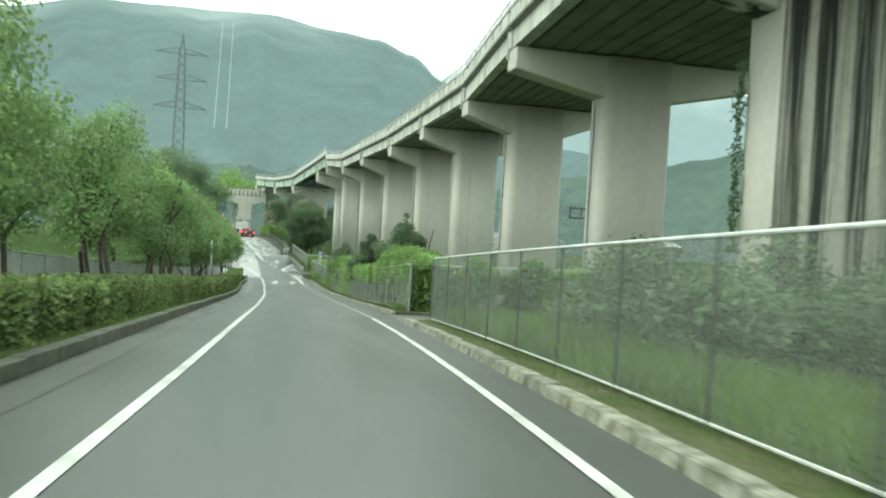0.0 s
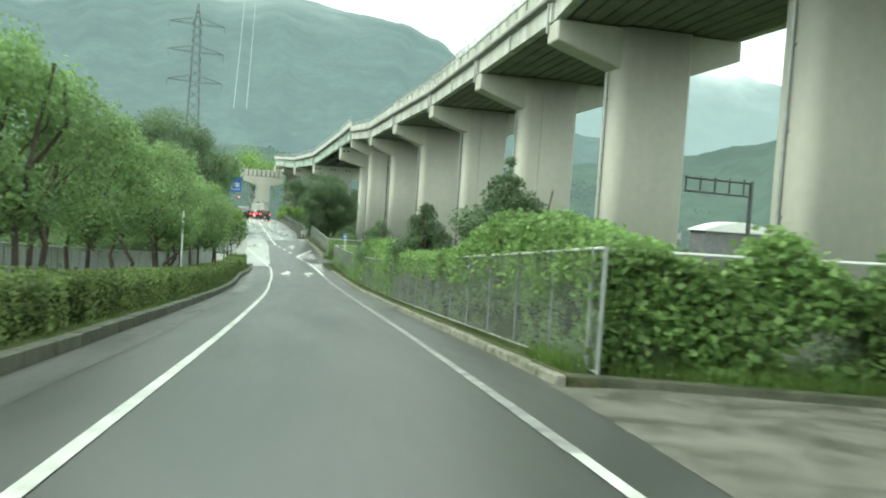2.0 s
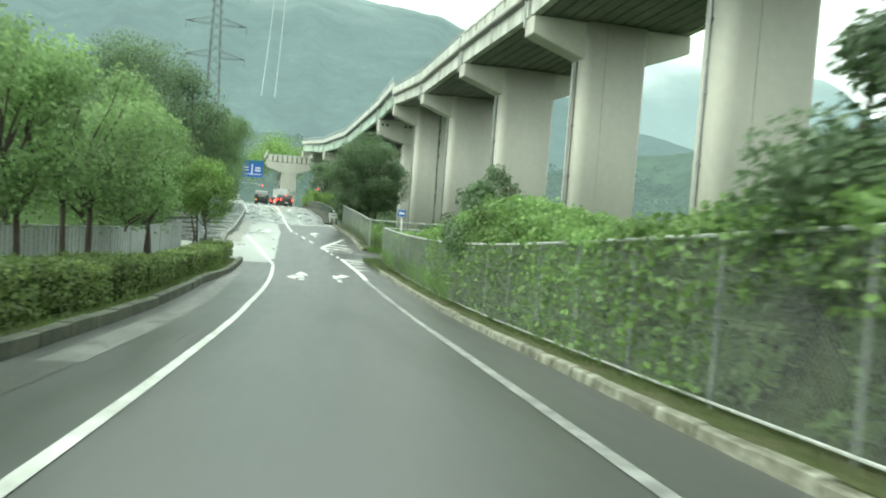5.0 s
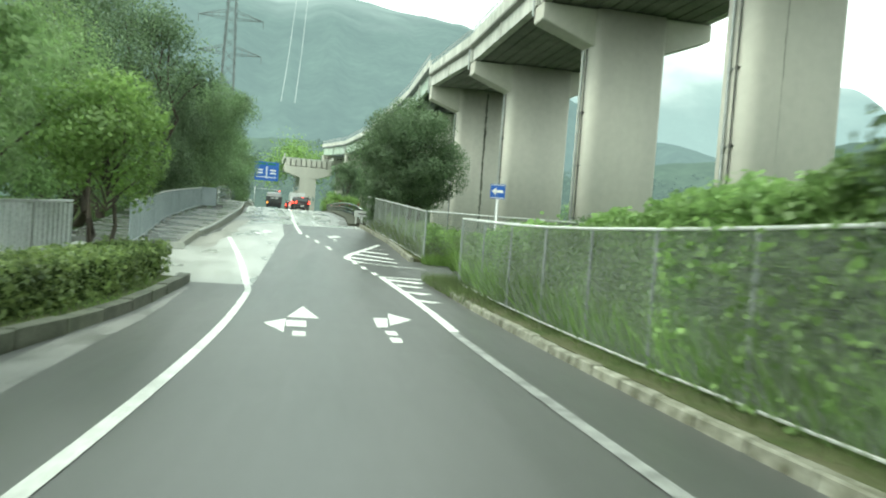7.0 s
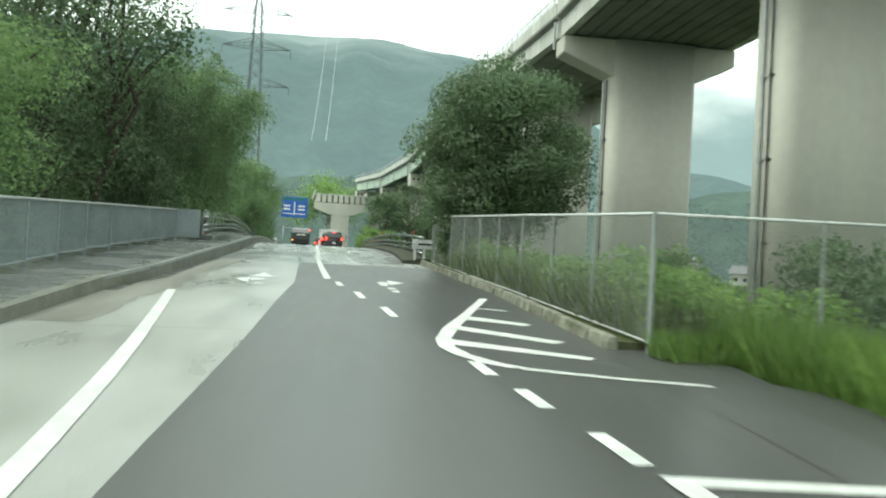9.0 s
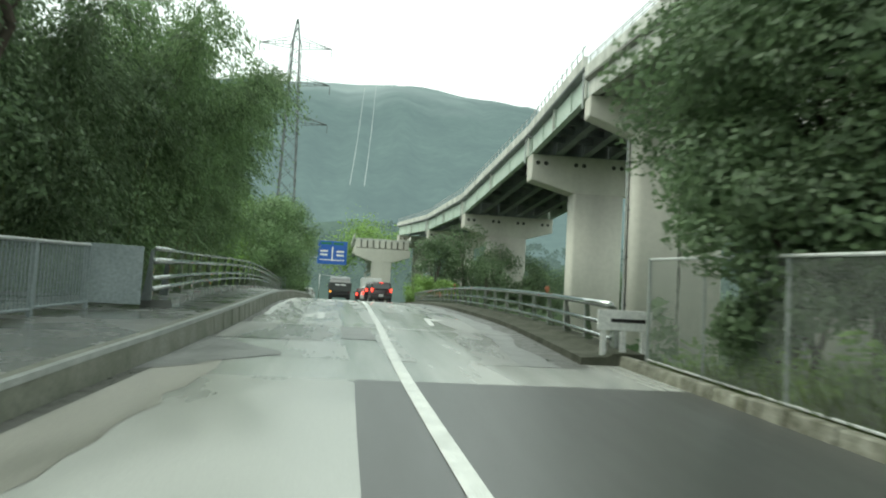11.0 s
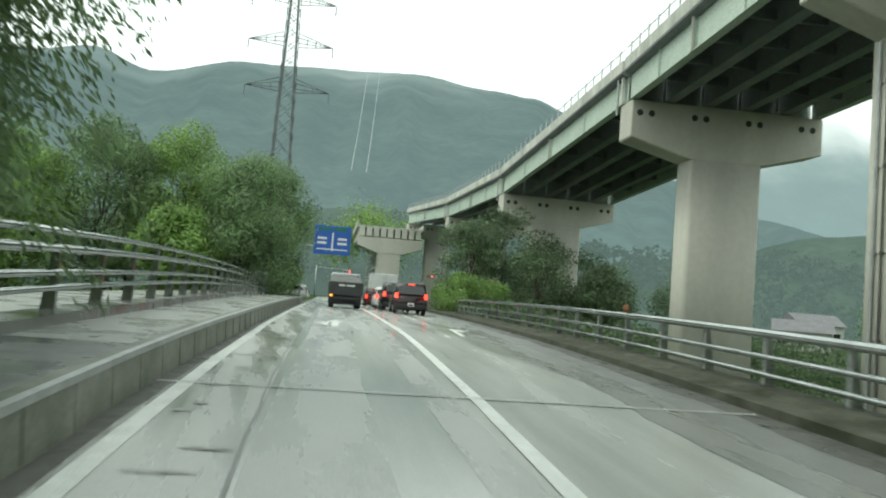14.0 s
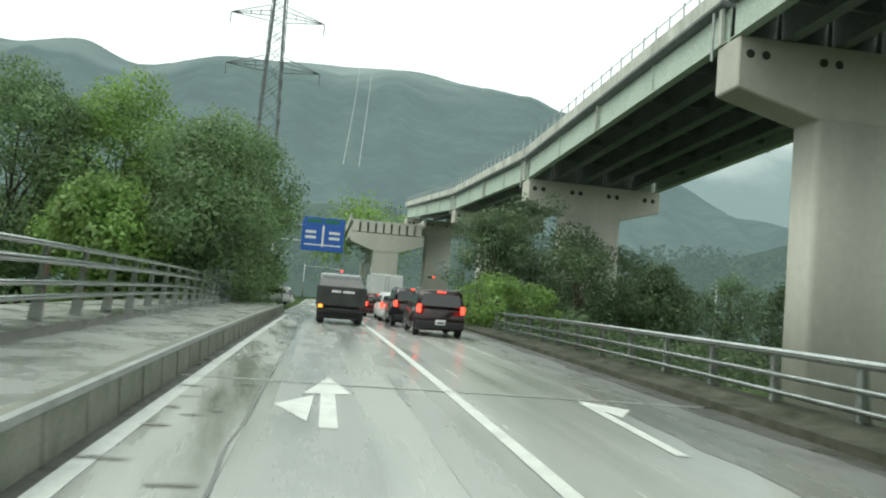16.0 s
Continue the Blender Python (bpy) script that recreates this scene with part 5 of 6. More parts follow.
# leaning leafy limb of the tall tree, sparse against the sky
tree(at(103.5, -6.2, -0.4), 11.6, 3.0, 5.0, LEAF_DARK, "dark leafy tree with sparse outer twigs", 0.18, 4200, 30, 48, 0.2, 0.16)


def bamboo(place, height, radius, mat, label, seed, plumes=420, per=44, low=0.18, leaf=0.16):
    """A clump of arching canes with hanging plumes of narrow leaves."""
    rng = np.random.default_rng(seed)
    t = thing("bamboo", place, 0, label, "bamboo", "bamboo grove")
    canes = []
    for k in range(13):
        a, q = rng.uniform(0, 6.283), rng.uniform(0.1, 1.0)
        foot = np.array((math.cos(a) * 0.9 * q, math.sin(a) * 0.9 * q, -0.6))
        out = np.array((math.cos(a), math.sin(a), 0)) * radius * q * 0.8
        top = height * rng.uniform(0.82, 1.0)
        path = [foot + out * (u ** 2.2) + np.array((0, 0, top * (u - 0.13 * u ** 4))) for u in np.linspace(0, 1, 9)]
        bm = bmesh.new()
        rings = [[bm.verts.new((p[0] + math.cos(w) * 0.05 * (1 - i / 9), p[1] + math.sin(w) * 0.05 * (1 - i / 9), p[2])) for w in (0, 1.05, 2.09, 3.14, 4.19, 5.24)] for i, p in enumerate(path)]
        for p, q in zip(rings, rings[1:]):
            for i in range(6):
                bm.faces.new((p[i], p[(i + 1) % 6], q[(i + 1) % 6], q[i]))
        canes.append(np.array(path))
        part("cane", bm, CANE, t, local=True, smooth=True)
    pts, dirs = [], []
    for k in range(plumes):
        c = canes[rng.integers(0, len(canes))]
        u = low + (1 - low) * rng.uniform() ** 0.85
        i = min(7, int(u * 8))
        s0 = c[i] + (c[i + 1] - c[i]) * (u * 8 - i)
        a = rng.uniform(0, 6.283)
        o = np.array((math.cos(a), math.sin(a), 0))
        reach = radius * rng.uniform(0.2, 0.62) * (1.15 - 0.6 * u)
        fall = rng.uniform(0.5, 1.5)
        w = rng.uniform(0.1, 1.0, per)[:, None]
        pts.append(s0 + o * reach * w + np.array((0, 0, 1)) * (0.5 * w - (fall + 0.5) * w ** 2) + rng.normal(size=(per, 3)) * (0.13, 0.13, 0.1))
        dirs.append(o * reach + np.array((0, 0, 1)) * (0.3 - 2 * (fall + 0.5) * w))
    pts, dirs = np.concatenate(pts), np.concatenate(dirs)
    dirs /= np.linalg.norm(dirs, axis=1)[:, None]
    ob = new("foliage", leaf_mesh("foliage", pts, leaf, mat, rng, 0.0, 0.26, along=dirs))
    ob.parent = t
    return t


for s, lat, h, r, sd in ((108.5, -6.8, 12.0, 4.2, 51), (112.5, -6.2, 13.4, 4.4, 52), (116.5, -5.7, 14.2, 4.6, 53), (120.4, -5.0, 13.6, 4.5, 54), (113, -11.0, 15.5, 5.0, 55), (119.5, -10.0, 15.5, 5.0, 58), (127, -15.0, 13.0, 4.4, 57)):
    bamboo(at(s, lat, -2.2), h, r, LEAF_BAMBOO if sd in (52, 53, 54) else LEAF_DARK, "tall drooping green bamboo clump beside the bridge", sd, 400 if sd > 54 else 900, 56, 0.42 if sd in (53, 54) else 0.24)
for s, lat, h, r, sd in ((164, -6.0, 10.2, 3.5, 61), (170, -5.8, 11.8, 4.2, 64), (168, -11.0, 13.4, 4.0, 62), (166, -15.5, 12.6, 4.2, 63), (163, -20.0, 11.0, 4.2, 65), (177, -9.5, 12.6, 4.4, 66), (170, -25, 12.0, 4.6, 67), (185, -6.8, 12.4, 4.2, 68), (160, -26, 9.8, 4.2, 69), (160.5, -9.5, 6.2, 2.6, 70)):
    far = sd > 65
    tree(at(s, lat, -1.0), h + 0.8, r, 0.2, LEAF_LIGHT if sd in (62, 65, 68, 70) else LEAF_BAMBOO, "light green feathery tree beyond the bridge", 0.26 if far else 0.2, 14000 if far else 30000, 60, sd, 0.5, 0.12, 3, group="trees beyond the bridge")
tree(at(99.0, 7.2, -0.6), 8.2, 2.9, 1.6, LEAF_DARK, "round dark green broadleaf tree behind the wire fence", 0.115, 80000, 70, 71, 0.15, 0.14, 3)
tree(at(98.2, 5.6, -0.4), 4.2, 1.3, 0.5, LEAF_DARK, "dark green bushy tree at the fence's end", 0.12, 7000, 26, 72, 0.1, 0.06, 2)
for s, lat, h, r, sd in ((35.8, 4.9, 4.9, 1.5, 73), (46.8, 4.75, 4.5, 1.5, 74), (61.6, 4.75, 4.4, 1.75, 75)):
    tree(at(s, lat, -0.1), h, r, 0.9, LEAF_DARK, "dark green bushy tree behind the wire fence", 0.1, 15000, 60, sd, 0.1, 0.07, 3, group="fence bushes", tall=2.0)
for s, lat, h, r, sd in ((182, 12.5, 9.6, 3.8, 81), (185, 16.5, 11.4, 4.4, 82), (188, 21, 9.6, 4.2, 83), (178, 18, 6.6, 3.4, 84), (192, 27, 8.0, 4.2, 85), (176, 23.5, 5.2, 3.2, 86), (205, 34, 8.0, 4.6, 102), (200, 42, 7.0, 4.4, 103), (172, 31, 4.6, 3.2, 104)):
    tree(at(s, lat, -1.6), h + 1.4, r, 0.6, LEAF_DARK, "dark green broadleaf tree under the viaduct", 0.26, 7500, 32, sd, 0.1, 0.16, group="trees under the viaduct")
for s, lat, h, r, sd in ((163, 8.6, 3.6, 1.7, 87), (166, 11.2, 3.0, 1.8, 88), (170, 9.4, 3.4, 1.9, 89)):
    tree(at(s, lat, -0.6), h + 0.5, r, 0.2, LEAF_LIGHT, "bright green bush past the railing's end", 0.2, 3000, 20, sd, 0.5, 0.05, 4, name="bush", category="bush", group="bushes")
for s, lat, h, r, sd in ((120, 24, 5.0, 2.6, 91), (130, 31, 6.0, 3.0, 92), (112, 32, 4.6, 2.6, 93), (146, 36, 6.0, 3.4, 94), (165, 44, 7.0, 4.0, 95), (140, 48, 6.5, 3.6, 96), (60, 26, 4.6, 2.6, 97), (48, 27, 3.8, 2.0, 98), (75, 28, 4.6, 2.8, 99), (88, 30, 5.0, 3.0, 100), (34, 19, 3.4, 1.6, 101)):
    tree(at(s, lat, gh(s, lat)), h, r, 0.3, LEAF_LIGHT if sd in (92, 94, 99) else LEAF_MID if sd % 2 else LEAF_DARK, "green tree in the fields past the viaduct", 0.28, 3600, 24, sd, 0.2, 0.12, group="field trees")

for k, (s, lat, sc) in enumerate(((112, 11, 0), (118, 14, 1), (124, 10.5, 2), (130, 13.5, 0), (136, 17, 1), (142, 12, 2), (148, 16, 0), (154, 13, 1), (126, 20, 2), (139, 24, 1), (150, 26, 0), (158, 20, 2), (164, 27, 1), (116, 21, 1),
                                  (10, 15.5, 0), (15, 17.5, 1), (20, 15, 2), (25, 17, 0), (5, 17, 2), (30, 18.5, 1), (36, 17.5, 2), (42, 19, 0), (12, 22, 1), (22, 23, 0), (28, 14, 2), (86, 13, 0), (92, 15, 1), (97, 12.5, 2), (103, 14, 1))):
    tree(at(s, lat, gh(s, lat) - 0.1), (3.4, 4.2, 2.9)[sc], (1.9, 2.2, 1.8)[sc], 0.15, (LEAF_DARK, LEAF_DARK, LEAF_MID)[sc], "dense green bush under the viaduct", 0.18, 3800, 34, 110 + sc, 0.2, 0.05, 3, name="bush", category="bush", turn=k * 1.3, group="viaduct bushes")

for k, (s, lat, sc) in enumerate(((-2, 7.2, 0), (2, 8.6, 1), (5, 6.6, 2), (8, 8.2, 0), (10.5, 6.4, 2), (13, 8.8, 1), (15, 6.8, 0), (18, 8.4, 1), (20, 10.2, 0), (4, 11.2, 1), (9, 11.4, 0), (14, 12.0, 1), (23.5, 11.6, 0), (27, 9.6, 2), (6.5, 9.6, 2), (11.5, 10.2, 0))):
    tree(at(s, lat, gh(s, lat) - 0.1), (2.5, 3.0, 2.0)[sc], (1.8, 2.1, 1.6)[sc], 0.1, LEAF_DARK, "dense dark green bush behind the wire fence", 0.14, 5000, 36, 120 + sc, 0.2, 0.04, 3, name="bush", category="bush", turn=k * 1.7, group="fence bank bushes")


def scatter(name, n, where, size, mat, label, category, seed, droop=0.0, aspect=0.55):
    """One sheet of leaves scattered by where(rng, n) -> places."""
    rng = np.random.default_rng(seed)
    pts = where(rng, n)
    ob = new(name, leaf_mesh(name, pts, size, mat, rng, droop, aspect))
    return tagged(ob, label, category, kind="stuff")


def hedge_points(rng, n):
    out = []
    for s in rng.uniform(-22, 75.3, n):
        u = rng.uniform()
        end = min(1.0, (75.6 - s) / 0.5)
        top = (0.92 + 0.12 * noise.noise((s * 0.55, 0, 0)) + 0.10 * noise.noise((s * 2.1, 0, 4)) - (0.15 if s > 60 else 0)) * (0.55 + 0.45 * end)
        if u < 0.5:
            lat, h = left_kerb(s) - 0.44 + 0.16 * noise.noise((s * 1.3, 5, 0)) - 0.16 * rng.uniform(), rng.uniform(0.16, top)
        else:
            lat, h = left_kerb(s) - rng.uniform(0.46, 1.75), top + rng.normal() * 0.035
        out.append(at(s, lat, h))
    return np.array(out)


scatter("hedge", 52000, hedge_points, 0.085, LEAF_HEDGE, "clipped green hedge with yellowish top leaves", "hedge", 5, aspect=0.7)
# added core that blocks light; its dark colour stands for inner shade
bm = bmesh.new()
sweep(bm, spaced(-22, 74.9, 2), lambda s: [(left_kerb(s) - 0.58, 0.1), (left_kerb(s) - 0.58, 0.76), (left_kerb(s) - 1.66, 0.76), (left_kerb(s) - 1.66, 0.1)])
single("hedge_core", bm, CORE_SHADE, "dark core sheet in place of the hedge's inner shade", "hedge", kind="stuff")


def vine_top(s):
    return lerp_table(s, [(25.8, 1.5), (28, 2.1), (31, 2.5), (33.5, 2.3), (36, 1.9), (40, 1.8), (46, 1.95), (52, 1.85), (55, 2.3), (58.5, 2.75), (61.5, 2.5), (64, 2.1), (67, 2.1), (70, 1.75), (73, 1.75), (76.4, 1.3)]) + 0.22 * noise.noise((s * 0.9, 0, 2)) + 0.12 * noise.noise((s * 2.7, 0, 6))


def vine_points(rng, n):
    out = []
    while len(out) < n:
        s = rng.uniform(25.9, 76.3)
        gap = noise.noise((s * 0.7, 3.3, 0))
        top = vine_top(s)
        u = rng.uniform()
        if s > 66 and rng.uniform() > max(0.5, (80 - s) / 14):
            continue
        if u < 0.52:
            full = 48 < s < 75
            h = rng.uniform(0.1, top) if rng.uniform() < (0.75 if full else 0.3) else rng.uniform(0.9, top)
            if noise.noise((s * 1.1, h * 1.6, 7)) < (-0.45 if full else 0.0) and h < 1.3:
                continue
            lat = right_fence_lat(s) + 0.1 + abs(rng.normal()) * 0.16 - (0.24 if (full or h > 1.1) and s < 66 and rng.uniform() < (0.09 if full else 0.1) else 0)
        else:
            v = rng.uniform() ** 0.7
            lat = right_fence_lat(s) + v * 2.6 + (0.12 if s > 66 else -0.15)
            mound = top * math.sqrt(max(0.0, 1 - ((v - 0.3) / 0.95) ** 2))
            h = mound + rng.normal() * 0.07 + 0.12 * noise.noise((s * 1.7, lat * 1.7, 0))
            if s > 66:
                h *= rng.uniform(0.25, 1.0) ** 0.5
        out.append(at(s, lat, max(0.1, h)))
    return np.array(out)


scatter("vines", 185000, vine_points, 0.1, LEAF_VINE, "bright green vines climbing over the wire fence", "vine", 6, droop=0.25, aspect=0.8)

def entrance_vines(rng, n):
    out = []
    while len(out) < n:
        u = rng.uniform(0, 6.2)
        h = rng.uniform(0.1, 1.75 + 0.5 * noise.noise((u * 1.1, 2, 5)))
        if noise.noise((u * 1.2, h * 1.4, 3)) < (-0.5 if h > 0.9 else -0.1):
            continue
        out.append(at(26.15 - 0.3 * u + abs(rng.normal()) * 0.3 - (0.22 if rng.uniform() < 0.4 else 0.0), 3.7 + u, h + 0.05 * rng.normal()))
    return np.array(out)


scatter("vines", 22000, entrance_vines, 0.12, LEAF_VINE, "green vines hanging over the side entrance's fence", "vine", 8, droop=0.25, aspect=0.8)
# added dark core behind the vines, painted as the shade inside them
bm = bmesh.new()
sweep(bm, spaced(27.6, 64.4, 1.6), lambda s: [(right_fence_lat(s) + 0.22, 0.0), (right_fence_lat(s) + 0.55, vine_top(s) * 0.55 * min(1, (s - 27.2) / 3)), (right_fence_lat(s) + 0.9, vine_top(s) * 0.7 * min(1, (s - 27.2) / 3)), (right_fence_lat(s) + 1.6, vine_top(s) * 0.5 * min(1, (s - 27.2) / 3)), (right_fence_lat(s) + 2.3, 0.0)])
single("thicket", bm, CORE_SHADE, "dark core sheet in place of the thicket's inner shade", "thicket", kind="stuff")


def blades(name, n, where, size, mat, label, seed):
    rng = np.random.default_rng(seed)
    pts = where(rng, n)
    n = len(pts)
    s = size * rng.uniform(0.55, 1.35, n)
    lean = rng.normal(size=(n, 2)) * 0.3
    a = rng.uniform(0, 6.283, n)
    v = np.empty((n, 3, 3))
    w = s * 0.016 + 0.005
    v[:, 0] = pts + np.stack([np.cos(a) * w, np.sin(a) * w, np.zeros(n)], 1)
    v[:, 1] = pts - np.stack([np.cos(a) * w, np.sin(a) * w, np.zeros(n)], 1)
    v[:, 2] = pts + np.stack([lean[:, 0] * s, lean[:, 1] * s, s], 1)
    me = bpy.data.meshes.new(name)
    me.vertices.add(3 * n)
    me.vertices.foreach_set("co", v.reshape(-1))
    me.loops.add(3 * n)
    me.loops.foreach_set("vertex_index", np.arange(3 * n, dtype=np.int32))
    me.polygons.add(n)
    me.polygons.foreach_set("loop_start", np.arange(0, 3 * n, 3, dtype=np.int32))
    me.polygons.foreach_set("loop_total", np.full(n, 3, dtype=np.int32))
    me.update()
    me.materials.append(mat)
    return tagged(new(name, me), label, "grass", kind="stuff")


def field(a, b, l0, l1):
    def where(rng, n):
        s, la = rng.uniform(a, b, n), l0 + (l1 - l0) * rng.uniform(0, 1, n) ** 1.4
        return np.array([at(x, right_fence_lat(min(x, 100)) + y, ground_height(x, right_fence_lat(min(x, 100)) + y) - 0.03) for x, y in zip(s, la)])
    return where


blades("tall_grass", 60000, field(-8, 20, 0.15, 13), 0.55, BLADE, "rank green grass behind the wire fence", 11)
blades("tall_grass", 50000, field(62, 76.5, 0.12, 9), 0.85, BLADE_BRIGHT, "tall bright green grass behind the wire fence", 12)
blades("tall_grass", 34000, field(83, 101, 0.1, 9), 0.8, BLADE_DULL, "tall dull green grass behind the wire fence", 13)
blades("tall_grass", 14000, lambda rng, n: np.array([at(26.0 - 0.4 * u + v, 3.4 + u, 0.05) for u, v in zip(rng.uniform(0, 6.5, n), rng.uniform(0.0, 2.2, n))]), 0.26, BLADE, "rank grass beside the side entrance", 17)
blades("tall_grass", 5000, lambda rng, n: np.array([at(82.75 - 0.15 * u - v, 4.25 + u, 0.02) for u, v in zip(rng.uniform(0, 7.0, n), np.abs(rng.normal(size=n)) * 0.22)]), 0.32, BLADE, "grass along the foot of the side entrance's fence", 19)
blades("tall_grass", 16000, field(76.6, 83.4, 0.9, 9), 0.7, BLADE, "grass at the end of the side entrance", 14)


def verge(rng, n):
    out = []
    for s in rng.uniform(-8, 101, n):
        if 20 < s < 25.8 or 77 < s < 83.2:
            s += 8
        if s < 20.2 and rng.uniform() < 0.7:
            continue
        d = 0.16 + 0.62 * rng.uniform() ** 0.6
        out.append(at(s, right_kerb(s) + d, 0.07))
    return np.array(out)


blades("verge_grass", 30000, verge, 0.12, BLADE_DULL, "short grass along the kerb", 15)


blades("verge_grass", 3500, lambda rng, n: np.array([at(77.4 - abs(a) * 2.2, 3.1 + 1.4 * b, 0.05) for a, b in zip(rng.normal(size=n), rng.uniform(0, 1, n))]), 0.24, BLADE_DULL, "rank muddy grass round the kerb's end", 21)


def left_verge(rng, n):
    return np.array([at(s, left_kerb(s) - 0.16 - 0.35 * q * q, 0.12) for s, q in zip(rng.uniform(-8, 74, n), rng.uniform(0, 1, n))])


blades("tall_grass", 16000, lambda rng, n: np.array([at(a, -5.2 - 2.2 * b, 0.08) for a, b in zip(rng.uniform(20, 76, n), rng.uniform(0, 1, n))]), 0.32, BLADE, "green grass under the roadside trees", 18)
blades("verge_grass", 9000, left_verge, 0.11, BLADE, "short grass under the hedge", 16)


def woods_points(seed, b0, b1, d0, d1, z0, z1):
    """Tree tops over a far slope, in rounded clumps."""
    def where(rng, n):
        m = n // 40
        b, q = np.radians(rng.uniform(b0, b1, m)), rng.uniform(0, 1, m)
        d = d0 + (d1 - d0) * q
        c = np.stack([np.sin(b) * d, np.cos(b) * d, z0 + (z1 - z0) * q + rng.normal(size=m) * 1.5], 1)
        k = rng.integers(0, m, n)
        u = rng.normal(size=(n, 3))
        u /= np.linalg.norm(u, axis=1)[:, None]
        u[:, 2] = np.abs(u[:, 2])
        return c[k] + u * rng.uniform(2.5, 5.0, (n, 1)) * (1, 1, 0.8)
    return where


# these leaves take HILL_C, so haze glows in their colour too
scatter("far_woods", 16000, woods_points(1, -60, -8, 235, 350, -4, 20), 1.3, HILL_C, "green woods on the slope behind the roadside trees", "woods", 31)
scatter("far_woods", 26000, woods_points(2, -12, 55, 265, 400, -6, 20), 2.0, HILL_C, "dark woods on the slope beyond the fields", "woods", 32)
scatter("far_grove", 12000, lambda rng, n: (lambda c: c[rng.integers(0, len(c), n)] + rng.normal(size=(n, 3)) * (1.8, 1.8, 2.2))(np.array([at(268 + 2 * k, 0.5 + 2.0 * (k % 9), (13 + 7.0 * ((k * 7) % 5) / 5) * (1 - 0.3 * abs(k % 9 - 4) / 4)) for k in range(36)])), 0.7, LEAF_LIGHT, "bright green bamboo beyond the crossing", "woods", 33)


def weed_points(a, b, wide, tall):
    def where(rng, n):
        out = []
        while len(out) < n:
            s, d = rng.uniform(a, b), wide * rng.uniform() ** 1.3
            lat = right_fence_lat(s) + 0.1 + d
            top = tall * (0.65 + 0.5 * noise.noise((s * 0.6, lat * 0.6, 1)) + 0.25 * noise.noise((s * 2, lat * 2, 5)))
            out.append(at(s, lat, ground_height(s, lat) + max(0.05, top * rng.uniform() ** 0.5)))
        return np.array(out)
    return where


scatter("weeds", 26000, weed_points(64, 76.4, 3.5, 1.5), 0.11, LEAF_LIGHT, "leafy green weeds behind the wire fence", "weeds", 41, droop=0.2)
scatter("weeds", 34000, weed_points(83.2, 101, 3.5, 1.5), 0.11, LEAF_LIGHT, "leafy green weeds behind the wire fence", "weeds", 42, droop=0.2)


def undergrowth(rng, n):
    s, d = rng.uniform(102, 178, n), 30 * rng.uniform(0, 1, n) ** 1.4
    out = []
    for a, b in zip(s, d):
        lat = right_rail_lat(a) + 0.7 + b
        g = ground_height(a, lat)
        rise = max(0.3, 2.2 + 1.6 * noise.noise((a * 0.25, lat * 0.3, 2)) + 0.5 * noise.noise((a, lat, 6)))
        out.append(at(a, lat, g + rise * rng.uniform() ** 0.4))
    return np.array(out)


scatter("undergrowth", 66000, undergrowth, 0.3, LEAF_DARK, "dark green undergrowth beside the road bridge", "undergrowth", 43, droop=0.2)


def pier_vine(rng, n):
    z = 1.0 + 7.2 * rng.uniform(0, 1, n) ** 1.15
    wide = 0.04 + 0.10 * np.sin(z * 1.7) ** 2
    return np.stack([10.62 + rng.normal(size=n) * wide, 28.9 + rng.normal(size=n) * 0.12, z], 1)


scatter("pier_creeper", 1500, pier_vine, 0.14, LEAF_DARK, "dark creeper hanging down the stained pier", "vine", 44, droop=0.5)


# ---------- signs, pylon, signals ----------
def post_sign(s, lat, h, w, hh, pole, label, arrow_left=False, skew=0.0):
    t = thing("road_sign", at(s, lat, 0), turn_at(s) + skew, label, "road sign")
    bm = bmesh.new()
    tube(bm, (0, 0, -0.4), (0, 0, h + hh / 2), pole, sides=10)
    part("pole", bm, WHITE, t, local=True, smooth=True)
    bm = bmesh.new()
    box(bm, (0, -pole - 0.02, h), (w, 0.02, hh), bevel=0.004)
    part("plate", bm, SIGN_BLUE, t, local=True)
    bm = bmesh.new()
    y = -pole - 0.034
    for x0, x1, z0, z1 in ((-w / 2 + 0.02, w / 2 - 0.02, hh / 2 - 0.035, hh / 2 - 0.015), (-w / 2 + 0.02, w / 2 - 0.02, -hh / 2 + 0.015, -hh / 2 + 0.035)):
        bm.faces.new([bm.verts.new((x, y, h + z)) for x, z in ((x0, z0), (x1, z0), (x1, z1), (x0, z1))])
    if arrow_left:
        k = w / 0.6
        for pts in ([(-0.08, -0.055), (0.22, -0.055), (0.22, 0.055), (-0.08, 0.055)], [(-0.24, 0), (-0.06, -0.16), (-0.06, 0.16)]):
            bm.faces.new([bm.verts.new((x * k, y, h + z * k)) for x, z in pts])
    part("symbol", bm, WHITE, t, local=True)
    return t


post_sign(75.9, 4.53, 2.48, 0.36, 0.36, 0.028, "blue one-way sign with a white arrow on a white pole", True, -0.45)
t = thing("marker_pole", at(48.0, -4.7, 0), 0, "slim white roadside pole standing in the hedge", "pole")
bm = bmesh.new()
tube(bm, (0, 0, -0.3), (0, 0, 3.2), 0.045, sides=10)
part("pole", bm, WHITE, t, local=True, smooth=True)
bm = bmesh.new()
tube(bm, (0, 0, 2.3), (0, 0, 2.7), 0.052, sides=10)
part("band", bm, GALV, t, local=True)

